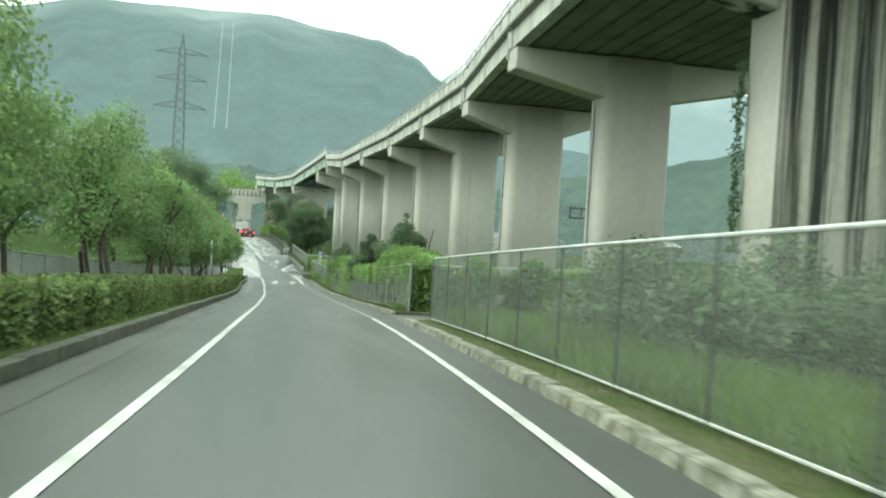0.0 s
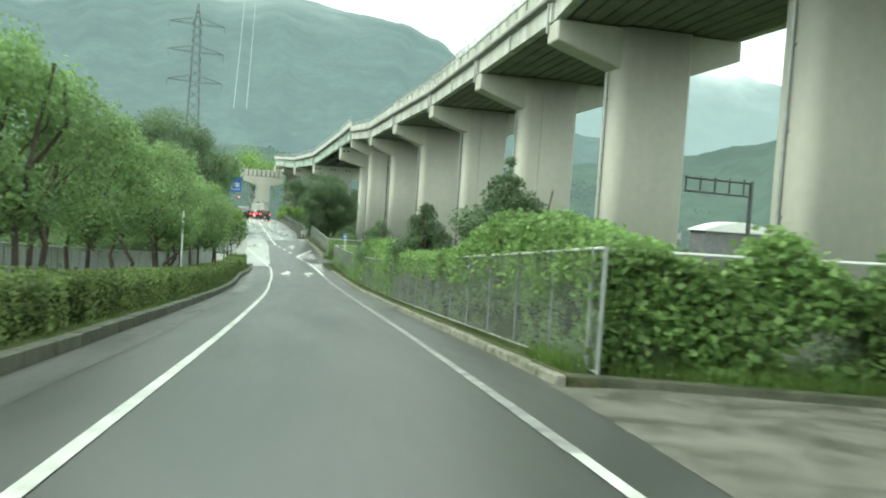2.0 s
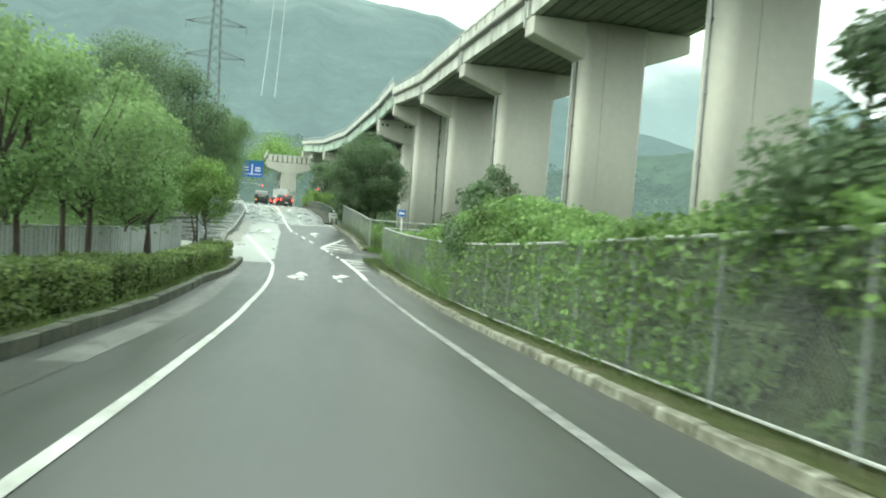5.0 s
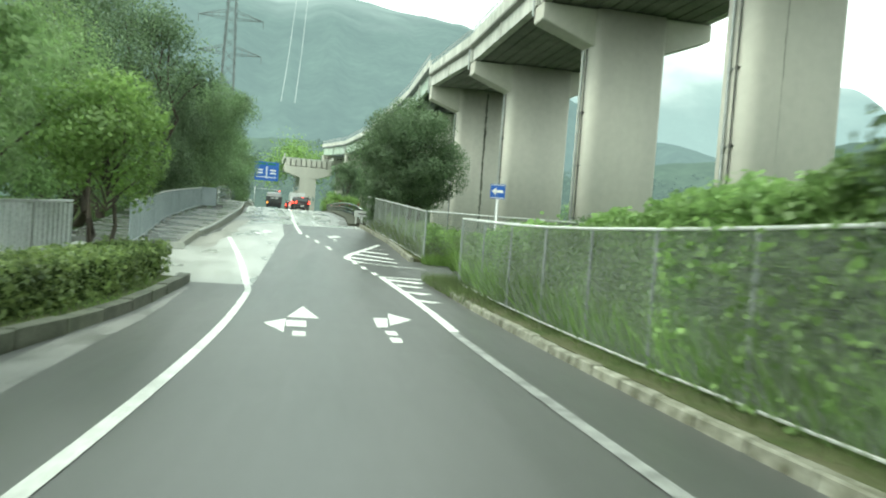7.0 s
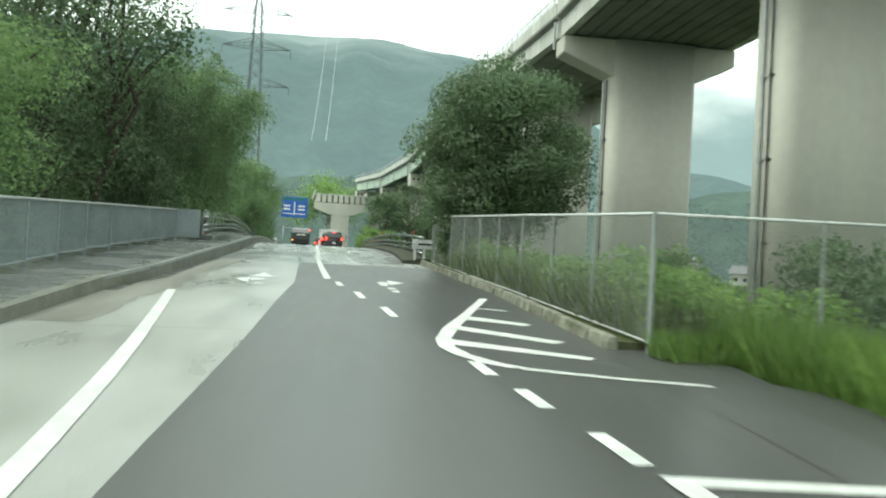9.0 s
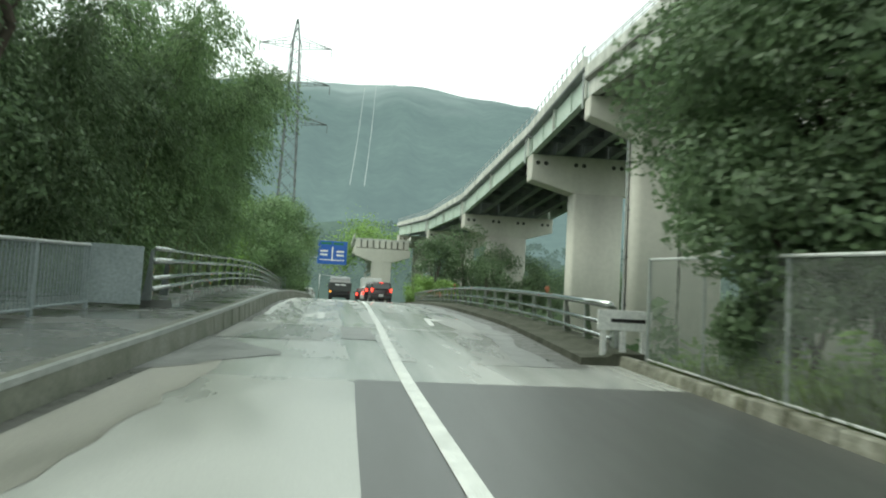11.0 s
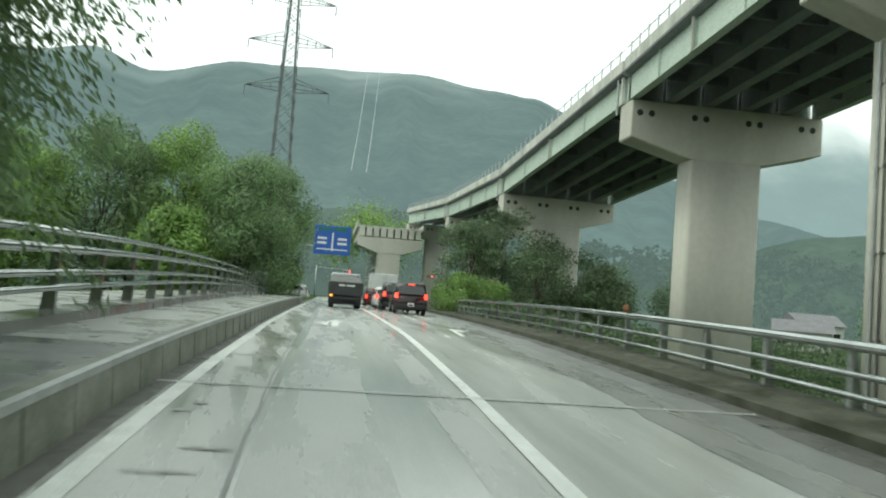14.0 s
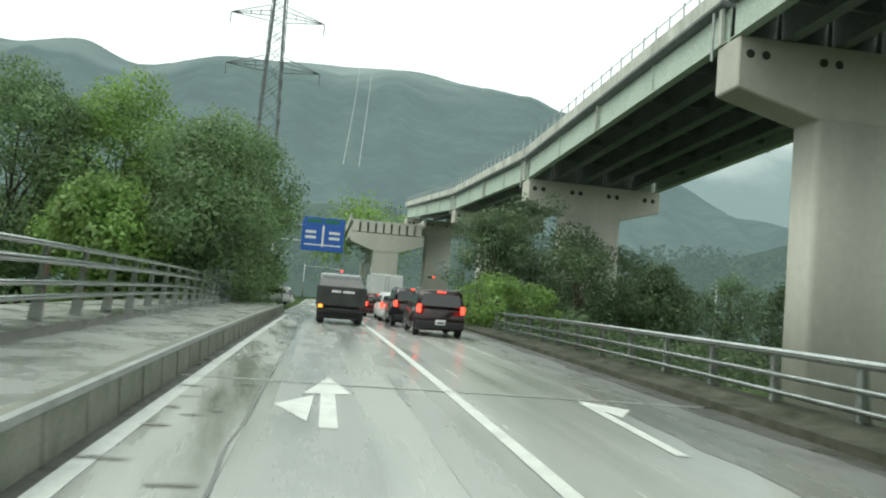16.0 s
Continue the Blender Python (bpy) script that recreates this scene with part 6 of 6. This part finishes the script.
# blue guide sign over the road on its arm
t = thing("guide_sign", at(205, -5.2, 0), turn_at(205), "large blue direction sign on a grey pole with two arms", "road sign")
bm = bmesh.new()
tube(bm, (0, 0, -0.5), (0, 0, 9.2), 0.17, 0.12, sides=12)
part("pole", bm, GALV, t, local=True, smooth=True)
for z in (6.3, 7.9):
    bm = bmesh.new()
    tube(bm, (0, 0, z), (4.8, 0, z), 0.07, sides=8)
    part("arm", bm, GALV, t, local=True)
bm = bmesh.new()
box(bm, (4.85, -0.14, 7.1), (4.3, 0.06, 3.45), bevel=0.02)
part("board", bm, SIGN_BLUE, t, local=True)
bm = bmesh.new()
box(bm, (4.85, -0.176, 6.0), (3.7, 0.004, 0.14))
box(bm, (4.85, -0.182, 6.9), (0.2, 0.004, 2.2))
part("junction_lines", bm, WHITE, t, local=True)
for x in (3.6, 6.0):
    for z in (6.75, 7.3):
        bm = bmesh.new()
        box(bm, (x, -0.178, z), (1.1, 0.004, 0.28))
        part("writing_bar", bm, WHITE, t, local=True)
for x in (3.9, 5.7):
    bm = bmesh.new()
    box(bm, (x, -0.178, 8.45), (1.5, 0.004, 0.35))
    part("green_panel", bm, material("sign_green", (0.01, 0.16, 0.07), 0.4, (0.01, 0.13, 0.06), 1.0, 20.0, 0.0), t, local=True)


def signal(s, lat, h, arm):
    t = thing("traffic_light", at(s, lat + arm, 0), turn_at(s), "traffic light showing red on a grey pole", "traffic light", "traffic lights")
    bm = bmesh.new()
    tube(bm, (0, 0, -0.5), (0, 0, h + 0.7), 0.11, 0.08, sides=10)
    part("pole", bm, GALV, t, local=True, smooth=True)
    bm = bmesh.new()
    tube(bm, (0, 0, h + 0.4), (-arm, 0, h + 0.3), 0.05, sides=8)
    part("arm", bm, GALV, t, local=True)
    bm = bmesh.new()
    box(bm, (-arm, -0.05, h), (1.25, 0.2, 0.45), bevel=0.08)
    part("housing", bm, GALV, t, local=True)
    for k, x in enumerate((-0.4, 0.0, 0.4)):
        bm = bmesh.new()
        tube(bm, (-arm + x, -0.15, h), (-arm + x, -0.19, h), 0.15, sides=14)
        part("lamp", bm, LAMP_RED if k == 2 else BLACK, t, "lit red lamp" if k == 2 else "dark lamp", local=True)
    return t


signal(243, 2.5, 4.5, -5.2)
signal(243, 16.6, 4.8, 4.0)

# small board on a post past the bridge
t = thing("notice_board", at(186, -3.4, 0), turn_at(186), "small pale board on a grey post", "sign")
bm = bmesh.new()
tube(bm, (0.5, 0, -1.2), (0.5, 0, 2.7), 0.06, sides=8)
part("post", bm, GALV, t, local=True)
bm = bmesh.new()
box(bm, (-0.4, -0.05, 2.1), (0.95, 0.05, 0.9), bevel=0.01)
part("board", bm, CAR_SILVER, t, local=True)
bm = bmesh.new()
tube(bm, (0.5, 0, 2.5), (-0.9, 0, 2.5), 0.04, sides=8)
part("arm", bm, GALV, t, local=True)
t = thing("sign_board", (-16.0, 210.0, -4.0), 0, "small blue and white board by the far road", "sign")
bm = bmesh.new()
box(bm, (0, 0, 2.6), (1.7, 0.08, 1.9), bevel=0.02)
part("board", bm, WHITE, t, local=True)
for x in (-0.35, 0.35):
    bm = bmesh.new()
    box(bm, (x, -0.05, 2.9), (0.5, 0.01, 0.9))
    part("mark", bm, SIGN_BLUE, t, local=True)
bm = bmesh.new()
tube(bm, (0, 0.1, -1), (0, 0.1, 2.5), 0.08, sides=8)
part("post", bm, GALV, t, local=True)


def pylon(place, turn, levels, arm, label):
    """Lattice tower: four tapering legs, bracing on each face and pairs of pointed arms."""
    t = thing("power_pylon", place, turn, label, "pylon")
    top = levels[-1] + 6

    def half(z):
        return 2.3 + (1.1 - 2.3) * min(1, z / (levels[-1] + 2)) if z < levels[-1] + 2 else max(0.08, 1.1 * (top - z) / 7)

    zs = [0]
    while zs[-1] < top - 1.5:
        zs.append(zs[-1] + max(1.6, 2.0 * half(zs[-1])))
    zs[-1] = top
    for sx in (-1, 1):
        for sy in (-1, 1):
            bm = bmesh.new()
            rings = [[bm.verts.new((sx * half(z) + 0.15 * x, sy * half(z) + 0.15 * y, z)) for x, y in ((-1, -1), (1, -1), (1, 1), (-1, 1))] for z in (0, levels[-1] + 2, top)]
            for p, q in zip(rings, rings[1:]):
                for k in range(4):
                    bm.faces.new((p[k], p[(k + 1) % 4], q[(k + 1) % 4], q[k]))
            bm.faces.new(rings[-1])
            part("leg", bm, STEEL_DARK, t, local=True)
    bm = bmesh.new()
    for axis in (0, 1):
        for sg in (-1, 1):
            for a, b in zip(zs, zs[1:]):
                ha, hb_ = half(a), half(b)
                for q in (-1, 1):
                    p0 = (q * ha, sg * ha, a) if axis == 0 else (sg * ha, q * ha, a)
                    p1 = (-q * hb_, sg * hb_, b) if axis == 0 else (sg * hb_, -q * hb_, b)
                    tube(bm, p0, p1, 0.05, sides=4)
    tagged(part("bracing", bm, STEEL_DARK, t, local=True), kind="stuff")
    for z in levels:
        for q in (-1, 1):
            bm = bmesh.new()
            h = half(z)
            tip = (q * arm, 0, z + 0.2)
            for sy in (-1, 1):
                tube(bm, (q * h, sy * h, z), tip, 0.07, sides=4)
                tube(bm, (q * h, sy * h, z + 1.8), tip, 0.07, sides=4)
            for f in (0.25, 0.5, 0.75):
                x = q * (h + (arm - h) * f)
                tube(bm, (x, -h * (1 - f), z + 0.2 * f), (x, 0, z + 1.8 - 1.6 * f), 0.045, sides=4)
                tube(bm, (x, h * (1 - f), z + 0.2 * f), (x, 0, z + 1.8 - 1.6 * f), 0.045, sides=4)
            part("cross_arm", bm, STEEL_DARK, t, local=True)
            bm = bmesh.new()
            tube(bm, (q * arm, 0, z + 0.1), (q * arm, 0, z - 1.6), 0.09, sides=6)
            part("insulator", bm, STEEL_DARK, t, local=True)
    return t


pylon((-85.2, 238, -3.0), 0.35, (37, 45.5, 53.5), 7.6, "tall grey steel lattice power pylon")
# pale line clearing wires running up the mountain
CABLE = material("pale_power_cable", (0.42, 0.45, 0.45), 0.6, (0.36, 0.39, 0.39), 1.0, 10.0, 0.0)
wires = thing("power_lines", (-79, 225, 31), 0, "pale power lines rising over the mountain", "cable")
for da, db in ((0.0, 0.35), (0.85, 1.25)):
    bm = bmesh.new()
    pts = []
    for k in range(9):
        f = k / 8
        a = radians(-17.35 + da * (1 - f) + db * f * 0.8)
        d = 430 + 230 * f
        pts.append(Vector((math.sin(a) * d, math.cos(a) * d, 48 + 112 * f - 8 * math.sin(math.pi * f))))
    for p, q in zip(pts, pts[1:]):
        tube(bm, p, q, 0.13, sides=5)
    part("cable", bm, CABLE, wires)


# sign gantry frame on the far road
t = thing("sign_gantry", (14.1, 64.0, -3.0), 0.2, "dark steel sign gantry seen from behind", "sign gantry")
for x in (-3.6, 0.0):
    if x == 0.0:
        bm = bmesh.new()
        tube(bm, (x, 0, -1), (x, 0, 6.6), 0.14, sides=8)
        part("post", bm, STEEL_DARK, t, local=True)
for z in (5.8, 6.6):
    bm = bmesh.new()
    tube(bm, (-4.4, 0, z), (0, 0, z - 0.1), 0.08, sides=6)
    part("beam", bm, STEEL_DARK, t, local=True)
for k in range(5):
    bm = bmesh.new()
    tube(bm, (-4.3 + k * 0.95, 0, 5.7), (-4.3 + k * 0.95, 0, 6.7), 0.06, sides=6)
    part("strut", bm, STEEL_DARK, t, local=True)

# ---------- end of the second viaduct beyond the crossing ----------
fv = thing("far_viaduct", at(245, 9.4, -2.0), turn_at(245), "pale concrete viaduct end on one broad pier", "viaduct")
bm = bmesh.new()
prism(bm, [(-2.0, -1.3), (1.9, -1.3), (1.9, 1.3), (-2.0, 1.3)], lambda x, y: Vector((x, y, 0)), lambda x, y: Vector((x, y, 10.6)))
part("column", bm, CONCRETE, fv, local=True)
bm = bmesh.new()
prism(bm, [(-5.6, 11.4), (-2.2, 10.2), (2.2, 10.2), (5.6, 11.4), (5.6, 12.8), (-5.6, 12.8)], lambda x, z: Vector((x, -1.4, z)), lambda x, z: Vector((x, 1.4, z)))
part("crosshead", bm, CONCRETE, fv, local=True)
for k in range(9):
    bm = bmesh.new()
    box(bm, (-4.9 + k * 1.22, 18, 13.7), (0.96, 38, 1.5), bevel=0.06)
    part("girder", bm, CONCRETE, fv, local=True)
bm = bmesh.new()
box(bm, (0, 18, 14.62), (11.6, 38, 0.34))
part("deck_slab", bm, PARAPET, fv, local=True)
for x in (-5.7, 5.7):
    bm = bmesh.new()
    box(bm, (x, 18, 15.2), (0.25, 38, 0.9))
    part("parapet", bm, PARAPET, fv, local=True)
bm = bmesh.new()
prism(bm, [(-2.0, -1.3), (1.9, -1.3), (1.9, 1.3), (-2.0, 1.3)], lambda x, y: Vector((x, y + 34, 0)), lambda x, y: Vector((x, y + 34, 12.9)))
part("column", bm, CONCRETE, fv, local=True)


# ---------- vehicles ----------
def wheel(parent, x, y, r, w):
    tyre = bmesh.new()
    bmesh.ops.create_cone(tyre, cap_ends=True, segments=20, radius1=r, radius2=r, depth=w, matrix=Matrix.Translation((x, y, r)) @ Matrix.Rotation(math.pi / 2, 4, "Y"))
    bmesh.ops.bevel(tyre, geom=[e for e in tyre.edges if len(e.link_faces) == 2 and e.calc_face_angle(0) > 1], offset=r * 0.12, segments=2, affect="EDGES")
    wl_ = part("wheel", tyre, RUBBER, parent, local=True, smooth=False)
    rim = bmesh.new()
    bmesh.ops.create_cone(rim, cap_ends=True, segments=16, radius1=r * 0.6, radius2=r * 0.55, depth=w + 0.02, matrix=Matrix.Translation((x, y, r)) @ Matrix.Rotation(math.pi / 2, 4, "Y"))
    part("rim", rim, GALV, wl_, local=True)


def car(s, lat, w, l, h, paint, label, lit=True, group="queue", boxy=0.85, turn=0.0):
    """A car seen from behind, rear at s: shaped body, cabin, glass, lamps, plate, bumper, wheels."""
    t = thing("car", at(s, lat, 0.0), turn_at(s) + turn, label, "car", group)
    hw, wb = w / 2, 0.62 * h
    body = bmesh.new()
    side = [(0.0, 0.32), (0.02, wb - 0.05), (0.1, wb), (l * 0.72, wb), (l * 0.97, wb * 0.82), (l, wb * 0.5), (l, 0.3), (l * 0.9, 0.22), (0.1, 0.22)]
    prism(body, side, lambda y, z: Vector((-hw, y, z)), lambda y, z: Vector((hw, y, z)))
    bmesh.ops.bevel(body, geom=[e for e in body.edges], offset=0.06, segments=3, affect="EDGES")
    part("body", body, paint, t, local=True, smooth=True)
    cab = bmesh.new()
    rk = 0.32 * (1 - boxy)
    prof = [(0.04, wb - 0.03), (0.12 + rk, h - 0.05), (0.3 + rk, h), (l * 0.5, h), (l * 0.62, h - 0.07), (l * 0.76, wb - 0.03)]
    lo = [cab.verts.new((-hw + (0.04 if z < wb else 0.14), y, z)) for y, z in prof]
    hi = [cab.verts.new((hw - (0.04 if z < wb else 0.14), y, z)) for y, z in prof]
    for i in range(len(prof)):
        j = (i + 1) % len(prof)
        cab.faces.new((lo[i], lo[j], hi[j], hi[i]))
    cab.faces.new(lo)
    cab.faces.new(list(reversed(hi)))
    bmesh.ops.recalc_face_normals(cab, faces=cab.faces)
    bmesh.ops.bevel(cab, geom=cab.edges[:], offset=0.05, segments=2, affect="EDGES")
    part("cabin", cab, paint, t, local=True, smooth=True)
    g = bmesh.new()
    y0, z0, y1, z1 = 0.055, wb + 0.06, 0.11 + rk, h - 0.14
    vs = [(-hw + 0.13, y0 - 0.012, z0), (hw - 0.13, y0 - 0.012, z0), (hw - 0.24, y1 - 0.02, z1), (-hw + 0.24, y1 - 0.02, z1)]
    fr, bk = [g.verts.new(v) for v in vs], [g.verts.new((x, y + 0.02, z)) for x, y, z in vs]
    g.faces.new(fr)
    g.faces.new(list(reversed(bk)))
    for i in range(4):
        g.faces.new((fr[i], bk[i], bk[(i + 1) % 4], fr[(i + 1) % 4]))
    part("rear_window", g, GLASS_DARK, t, local=True)
    for sx in (-1, 1):
        g = bmesh.new()
        q = [(0.35, wb + 0.05), (0.42 + rk, h - 0.13), (l * 0.5, h - 0.13), (l * 0.66, wb + 0.05)]
        xo = [sx * (hw - 0.035), sx * (hw - 0.125)]
        f2 = [g.verts.new((xo[0] if z < wb + 0.1 else xo[1], y, z)) for y, z in q]
        b2 = [g.verts.new((v.co.x - sx * 0.02, v.co.y, v.co.z)) for v in f2]
        g.faces.new(f2)
        g.faces.new(list(reversed(b2)))
        part("side_window", g, GLASS_DARK, t, local=True)
        lb = bmesh.new()
        box(lb, (sx * (hw - 0.1), 0.0, wb - 0.16 + 0.12 * boxy), (0.15, 0.07, 0.27), bevel=0.025)
        part("tail_lamp", lb, LAMP_RED if lit else CAR_RED, t, "lit red tail lamp", local=True)
        mb = bmesh.new()
        box(mb, (sx * (hw + 0.09), l * 0.66, wb + 0.1), (0.18, 0.1, 0.14), bevel=0.03)
        part("mirror", mb, BLACK, t, local=True)
        for y in (l * 0.17, l * 0.82):
            wheel(t, sx * (hw - 0.11), y, 0.31, 0.2)
    b = bmesh.new()
    box(b, (0, -0.02, 0.42), (w - 0.06, 0.16, 0.24), bevel=0.05)
    part("bumper", b, paint if boxy < 0.8 else BLACK, t, local=True)
    b = bmesh.new()
    box(b, (0, -0.106, 0.52), (0.34, 0.012, 0.17), bevel=0.004)
    pl = part("number_plate", b, WHITE, t, local=True)
    b = bmesh.new()
    box(b, (0, -0.1145, 0.5), (0.24, 0.004, 0.06))
    part("plate_bar", b, BLACK, pl, local=True)
    if lit:
        b = bmesh.new()
        box(b, (0, 0.09 + rk, h - 0.07), (0.3, 0.04, 0.035))
        part("brake_lamp", b, LAMP_RED, t, "lit high brake lamp", local=True)
    return t


CAR_MAROON = material("maroon_car_paint", (0.026, 0.010, 0.012), 0.25, (0.018, 0.008, 0.009), 1.0, 20.0, 0.0)
suv = car(151.5, 4.15, 1.72, 3.9, 1.62, CAR_MAROON, "dark maroon boxy car with brake lights on", boxy=0.95)
for sx in (-0.62, 0.62):
    b = bmesh.new()
    tube(b, (sx, 0.35, 1.67), (sx, 2.0, 1.67), 0.02, sides=6)
    part("roof_rail", b, GALV, suv, local=True)
car(158.2, 4.0, 1.74, 4.2, 1.72, CAR_BLACK, "black sport utility car with brake lights on", boxy=0.9)
car(164.5, 3.9, 1.7, 4.2, 1.5, CAR_WHITE, "white estate car with brake lights on", boxy=0.6)
car(171.0, 3.5, 1.7, 4.2, 1.42, CAR_RED, "red car with brake lights on", boxy=0.5)
car(187.0, -2.2, 1.7, 4.2, 1.45, CAR_WHITE, "white car waiting on the crossing road", False, "crossing", 0.5, 1.45)

truck = thing("dump_truck", at(155.9, 0.86, 0.0), turn_at(156), "small dark dump truck with a pale cab", "truck", "queue")
b = bmesh.new()
shell = [(-0.97, 0.72), (0.97, 0.72), (0.99, 1.46), (0.91, 1.46), (0.89, 0.84), (-0.89, 0.84), (-0.91, 1.46), (-0.99, 1.46)]
prism(b, shell, lambda x, z: Vector((x, 0.06, z)), lambda x, z: Vector((x, 3.1, z)))
part("dump_body", b, TRUCK_BED, truck, local=True)
b = bmesh.new()
box(b, (0, 0.03, 1.12), (1.94, 0.07, 0.74), bevel=0.015)
gate = part("tailgate", b, TRUCK_BED, truck, local=True)
for x in (-0.62, 0.0, 0.62):
    b = bmesh.new()
    box(b, (x, -0.02, 1.12), (0.07, 0.05, 0.7))
    part("stiffener", b, TRUCK_BED, gate, local=True)
b = bmesh.new()
box(b, (0.05, -0.014, 1.3), (0.9, 0.01, 0.09))
part("writing_bar", b, WHITE, gate, local=True)
b = bmesh.new()
box(b, (0, 3.95, 1.36), (1.78, 1.5, 1.42), bevel=0.1)
part("cab", b, CAR_SILVER, truck, local=True, smooth=True)
b = bmesh.new()
box(b, (0, 3.19, 1.72), (1.5, 0.03, 0.42), bevel=0.01)
part("cab_rear_window", b, GLASS_DARK, truck, local=True)
b = bmesh.new()
prism(b, [(0.1, 1.4), (0.3, 1.52), (2.5, 1.84), (3.0, 1.84), (3.0, 1.4)], lambda y, z: Vector((-0.88, y, z)), lambda y, z: Vector((0.88, y, z)))
bmesh.ops.bevel(b, geom=b.edges[:], offset=0.04, segments=2, affect="EDGES")
part("load_cover", b, material("grey_tarpaulin", (0.12, 0.12, 0.11), 0.6, (0.07, 0.07, 0.066), 2.0, 12.0, 0.3), truck, "grey tarpaulin over the load", local=True)
# added black sheet standing for the shade under the truck
b = bmesh.new()
box(b, (0, 0.6, 0.52), (1.7, 0.05, 0.62), bevel=0.01)
part("underside_fill", b, BLACK, truck, local=True)
b = bmesh.new()
box(b, (0, 3.0, 1.92), (1.6, 0.1, 0.16), bevel=0.02)
part("guard_frame", b, CAR_SILVER, truck, local=True)
b = bmesh.new()
box(b, (0, 2.2, 0.56), (0.75, 4.3, 0.2))
part("chassis", b, BLACK, truck, local=True)
b = bmesh.new()
box(b, (0, 0.02, 0.56), (1.8, 0.12, 0.14), bevel=0.02)
part("rear_bumper", b, BLACK, truck, local=True)
for sx in (-1, 1):
    b = bmesh.new()
    box(b, (sx * 0.8, -0.05, 0.7), (0.16, 0.06, 0.12), bevel=0.015)
    part("tail_lamp", b, LAMP_AMBER if sx < 0 else CAR_RED, truck, "lit amber lamp" if sx < 0 else "", local=True)
    b = bmesh.new()
    box(b, (sx * 0.68, 0.55, 0.5), (0.5, 0.02, 0.5))
    part("mud_flap", b, BLACK, truck, local=True)
    for y in (0.95, 4.1):
        wheel(truck, sx * 0.76, y, 0.37, 0.3)

lorry = thing("box_truck", at(181, 4.7, -0.1), turn_at(181), "white box truck with double rear doors", "truck", "queue")
b = bmesh.new()
box(b, (0, 3.2, 1.9), (2.3, 6.4, 2.2), bevel=0.03)
part("cargo_box", b, CAR_WHITE, lorry, local=True)
for sx in (-1, 1):
    b = bmesh.new()
    box(b, (sx * 0.56, -0.02, 1.9), (1.08, 0.05, 2.05), bevel=0.01)
    d = part("rear_door", b, CAR_WHITE, lorry, local=True)
    b = bmesh.new()
    tube(b, (sx * 0.12, -0.06, 0.95), (sx * 0.12, -0.06, 2.85), 0.02, sides=6)
    part("lock_rod", b, GALV, d, local=True)
    for y in (1.3, 5.6):
        wheel(lorry, sx * 0.95, y, 0.42, 0.32)
b = bmesh.new()
box(b, (0, 3.3, 0.66), (1.0, 6.6, 0.24))
part("chassis", b, BLACK, lorry, local=True)
b = bmesh.new()
box(b, (0, 7.4, 1.5), (2.1, 1.7, 1.9), bevel=0.12)
part("cab", b, CAR_WHITE, lorry, local=True)


# ---------- houses beyond the fields ----------
def house(x, y, z, w, d, h, turn, label, top):
    t = thing("house", (x, y, z), turn, label, "house", "far houses")
    b = bmesh.new()
    box(b, (0, 0, h / 2), (w, d, h))
    part("wall", b, HOUSE, t, local=True)
    b = bmesh.new()
    prism(b, [(-d / 2 - 0.5, h), (d / 2 + 0.5, h), (0, h + d * 0.3)], lambda yy, zz: Vector((-w / 2 - 0.4, yy, zz)), lambda yy, zz: Vector((w / 2 + 0.4, yy, zz)))
    part("roof", b, top, t, local=True)
    for k in range(3):
        b = bmesh.new()
        box(b, (-w / 3 + k * w / 3, -d / 2 - 0.02, h * 0.55), (w * 0.16, 0.06, h * 0.3))
        win = part("window", b, GLASS_DARK, t, local=True)
        b = bmesh.new()
        box(b, (-w / 3 + k * w / 3, -d / 2 - 0.06, h * 0.55 - h * 0.16), (w * 0.18, 0.08, 0.1))
        part("sill", b, WHITE, win, local=True)
    return t


for x, y, w, d, h, tn in ((62, 270, 10, 7, 3.4, -0.3), (40, 300, 9, 7, 3.2, 0.2), (4.0, 236, 8, 6, 3.4, -0.2), (14, 268, 9, 7, 4.6, 0.3), (27, 250, 7, 6, 3.0, -0.5)):
    house(x, y, -6.0, w, d, h, tn, "pale far house with a grey roof", ROOF)

# low shed with a white curved roof behind the viaduct
t = thing("shed", (26.2, 102.6, -6.2), 0.05, "low shed with a curved white sheet roof", "shed")
b = bmesh.new()
box(b, (0, 0, 3.4), (7.6, 5.0, 6.8))
part("wall", b, ROOF, t, local=True)
b = bmesh.new()
arc = [(-4.1 + 8.2 * k / 12, 6.8 + 1.05 * math.sin(math.pi * k / 12)) for k in range(13)]
prism(b, arc + [(4.1, 6.7), (-4.1, 6.7)], lambda x, z: Vector((x, -2.8, z)), lambda x, z: Vector((x, 2.8, z)))
part("roof", b, WHITE, t, local=True)

# poles by the far road
for x, y, h in ((-15.5, 226.0, 9.5), (-8.0, 232.0, 8.0)):
    t = thing("utility_pole", (x, y, -6.0), 0, "slim grey utility pole by the far road", "pole", "utility poles")
    b = bmesh.new()
    tube(b, (0, 0, -0.5), (0, 0, h), 0.16, 0.11, sides=10)
    part("pole", b, GALV, t, local=True, smooth=True)
    b = bmesh.new()
    box(b, (0, 0, h - 0.6), (1.6, 0.1, 0.1))
    part("crossbar", b, GALV, t, local=True)
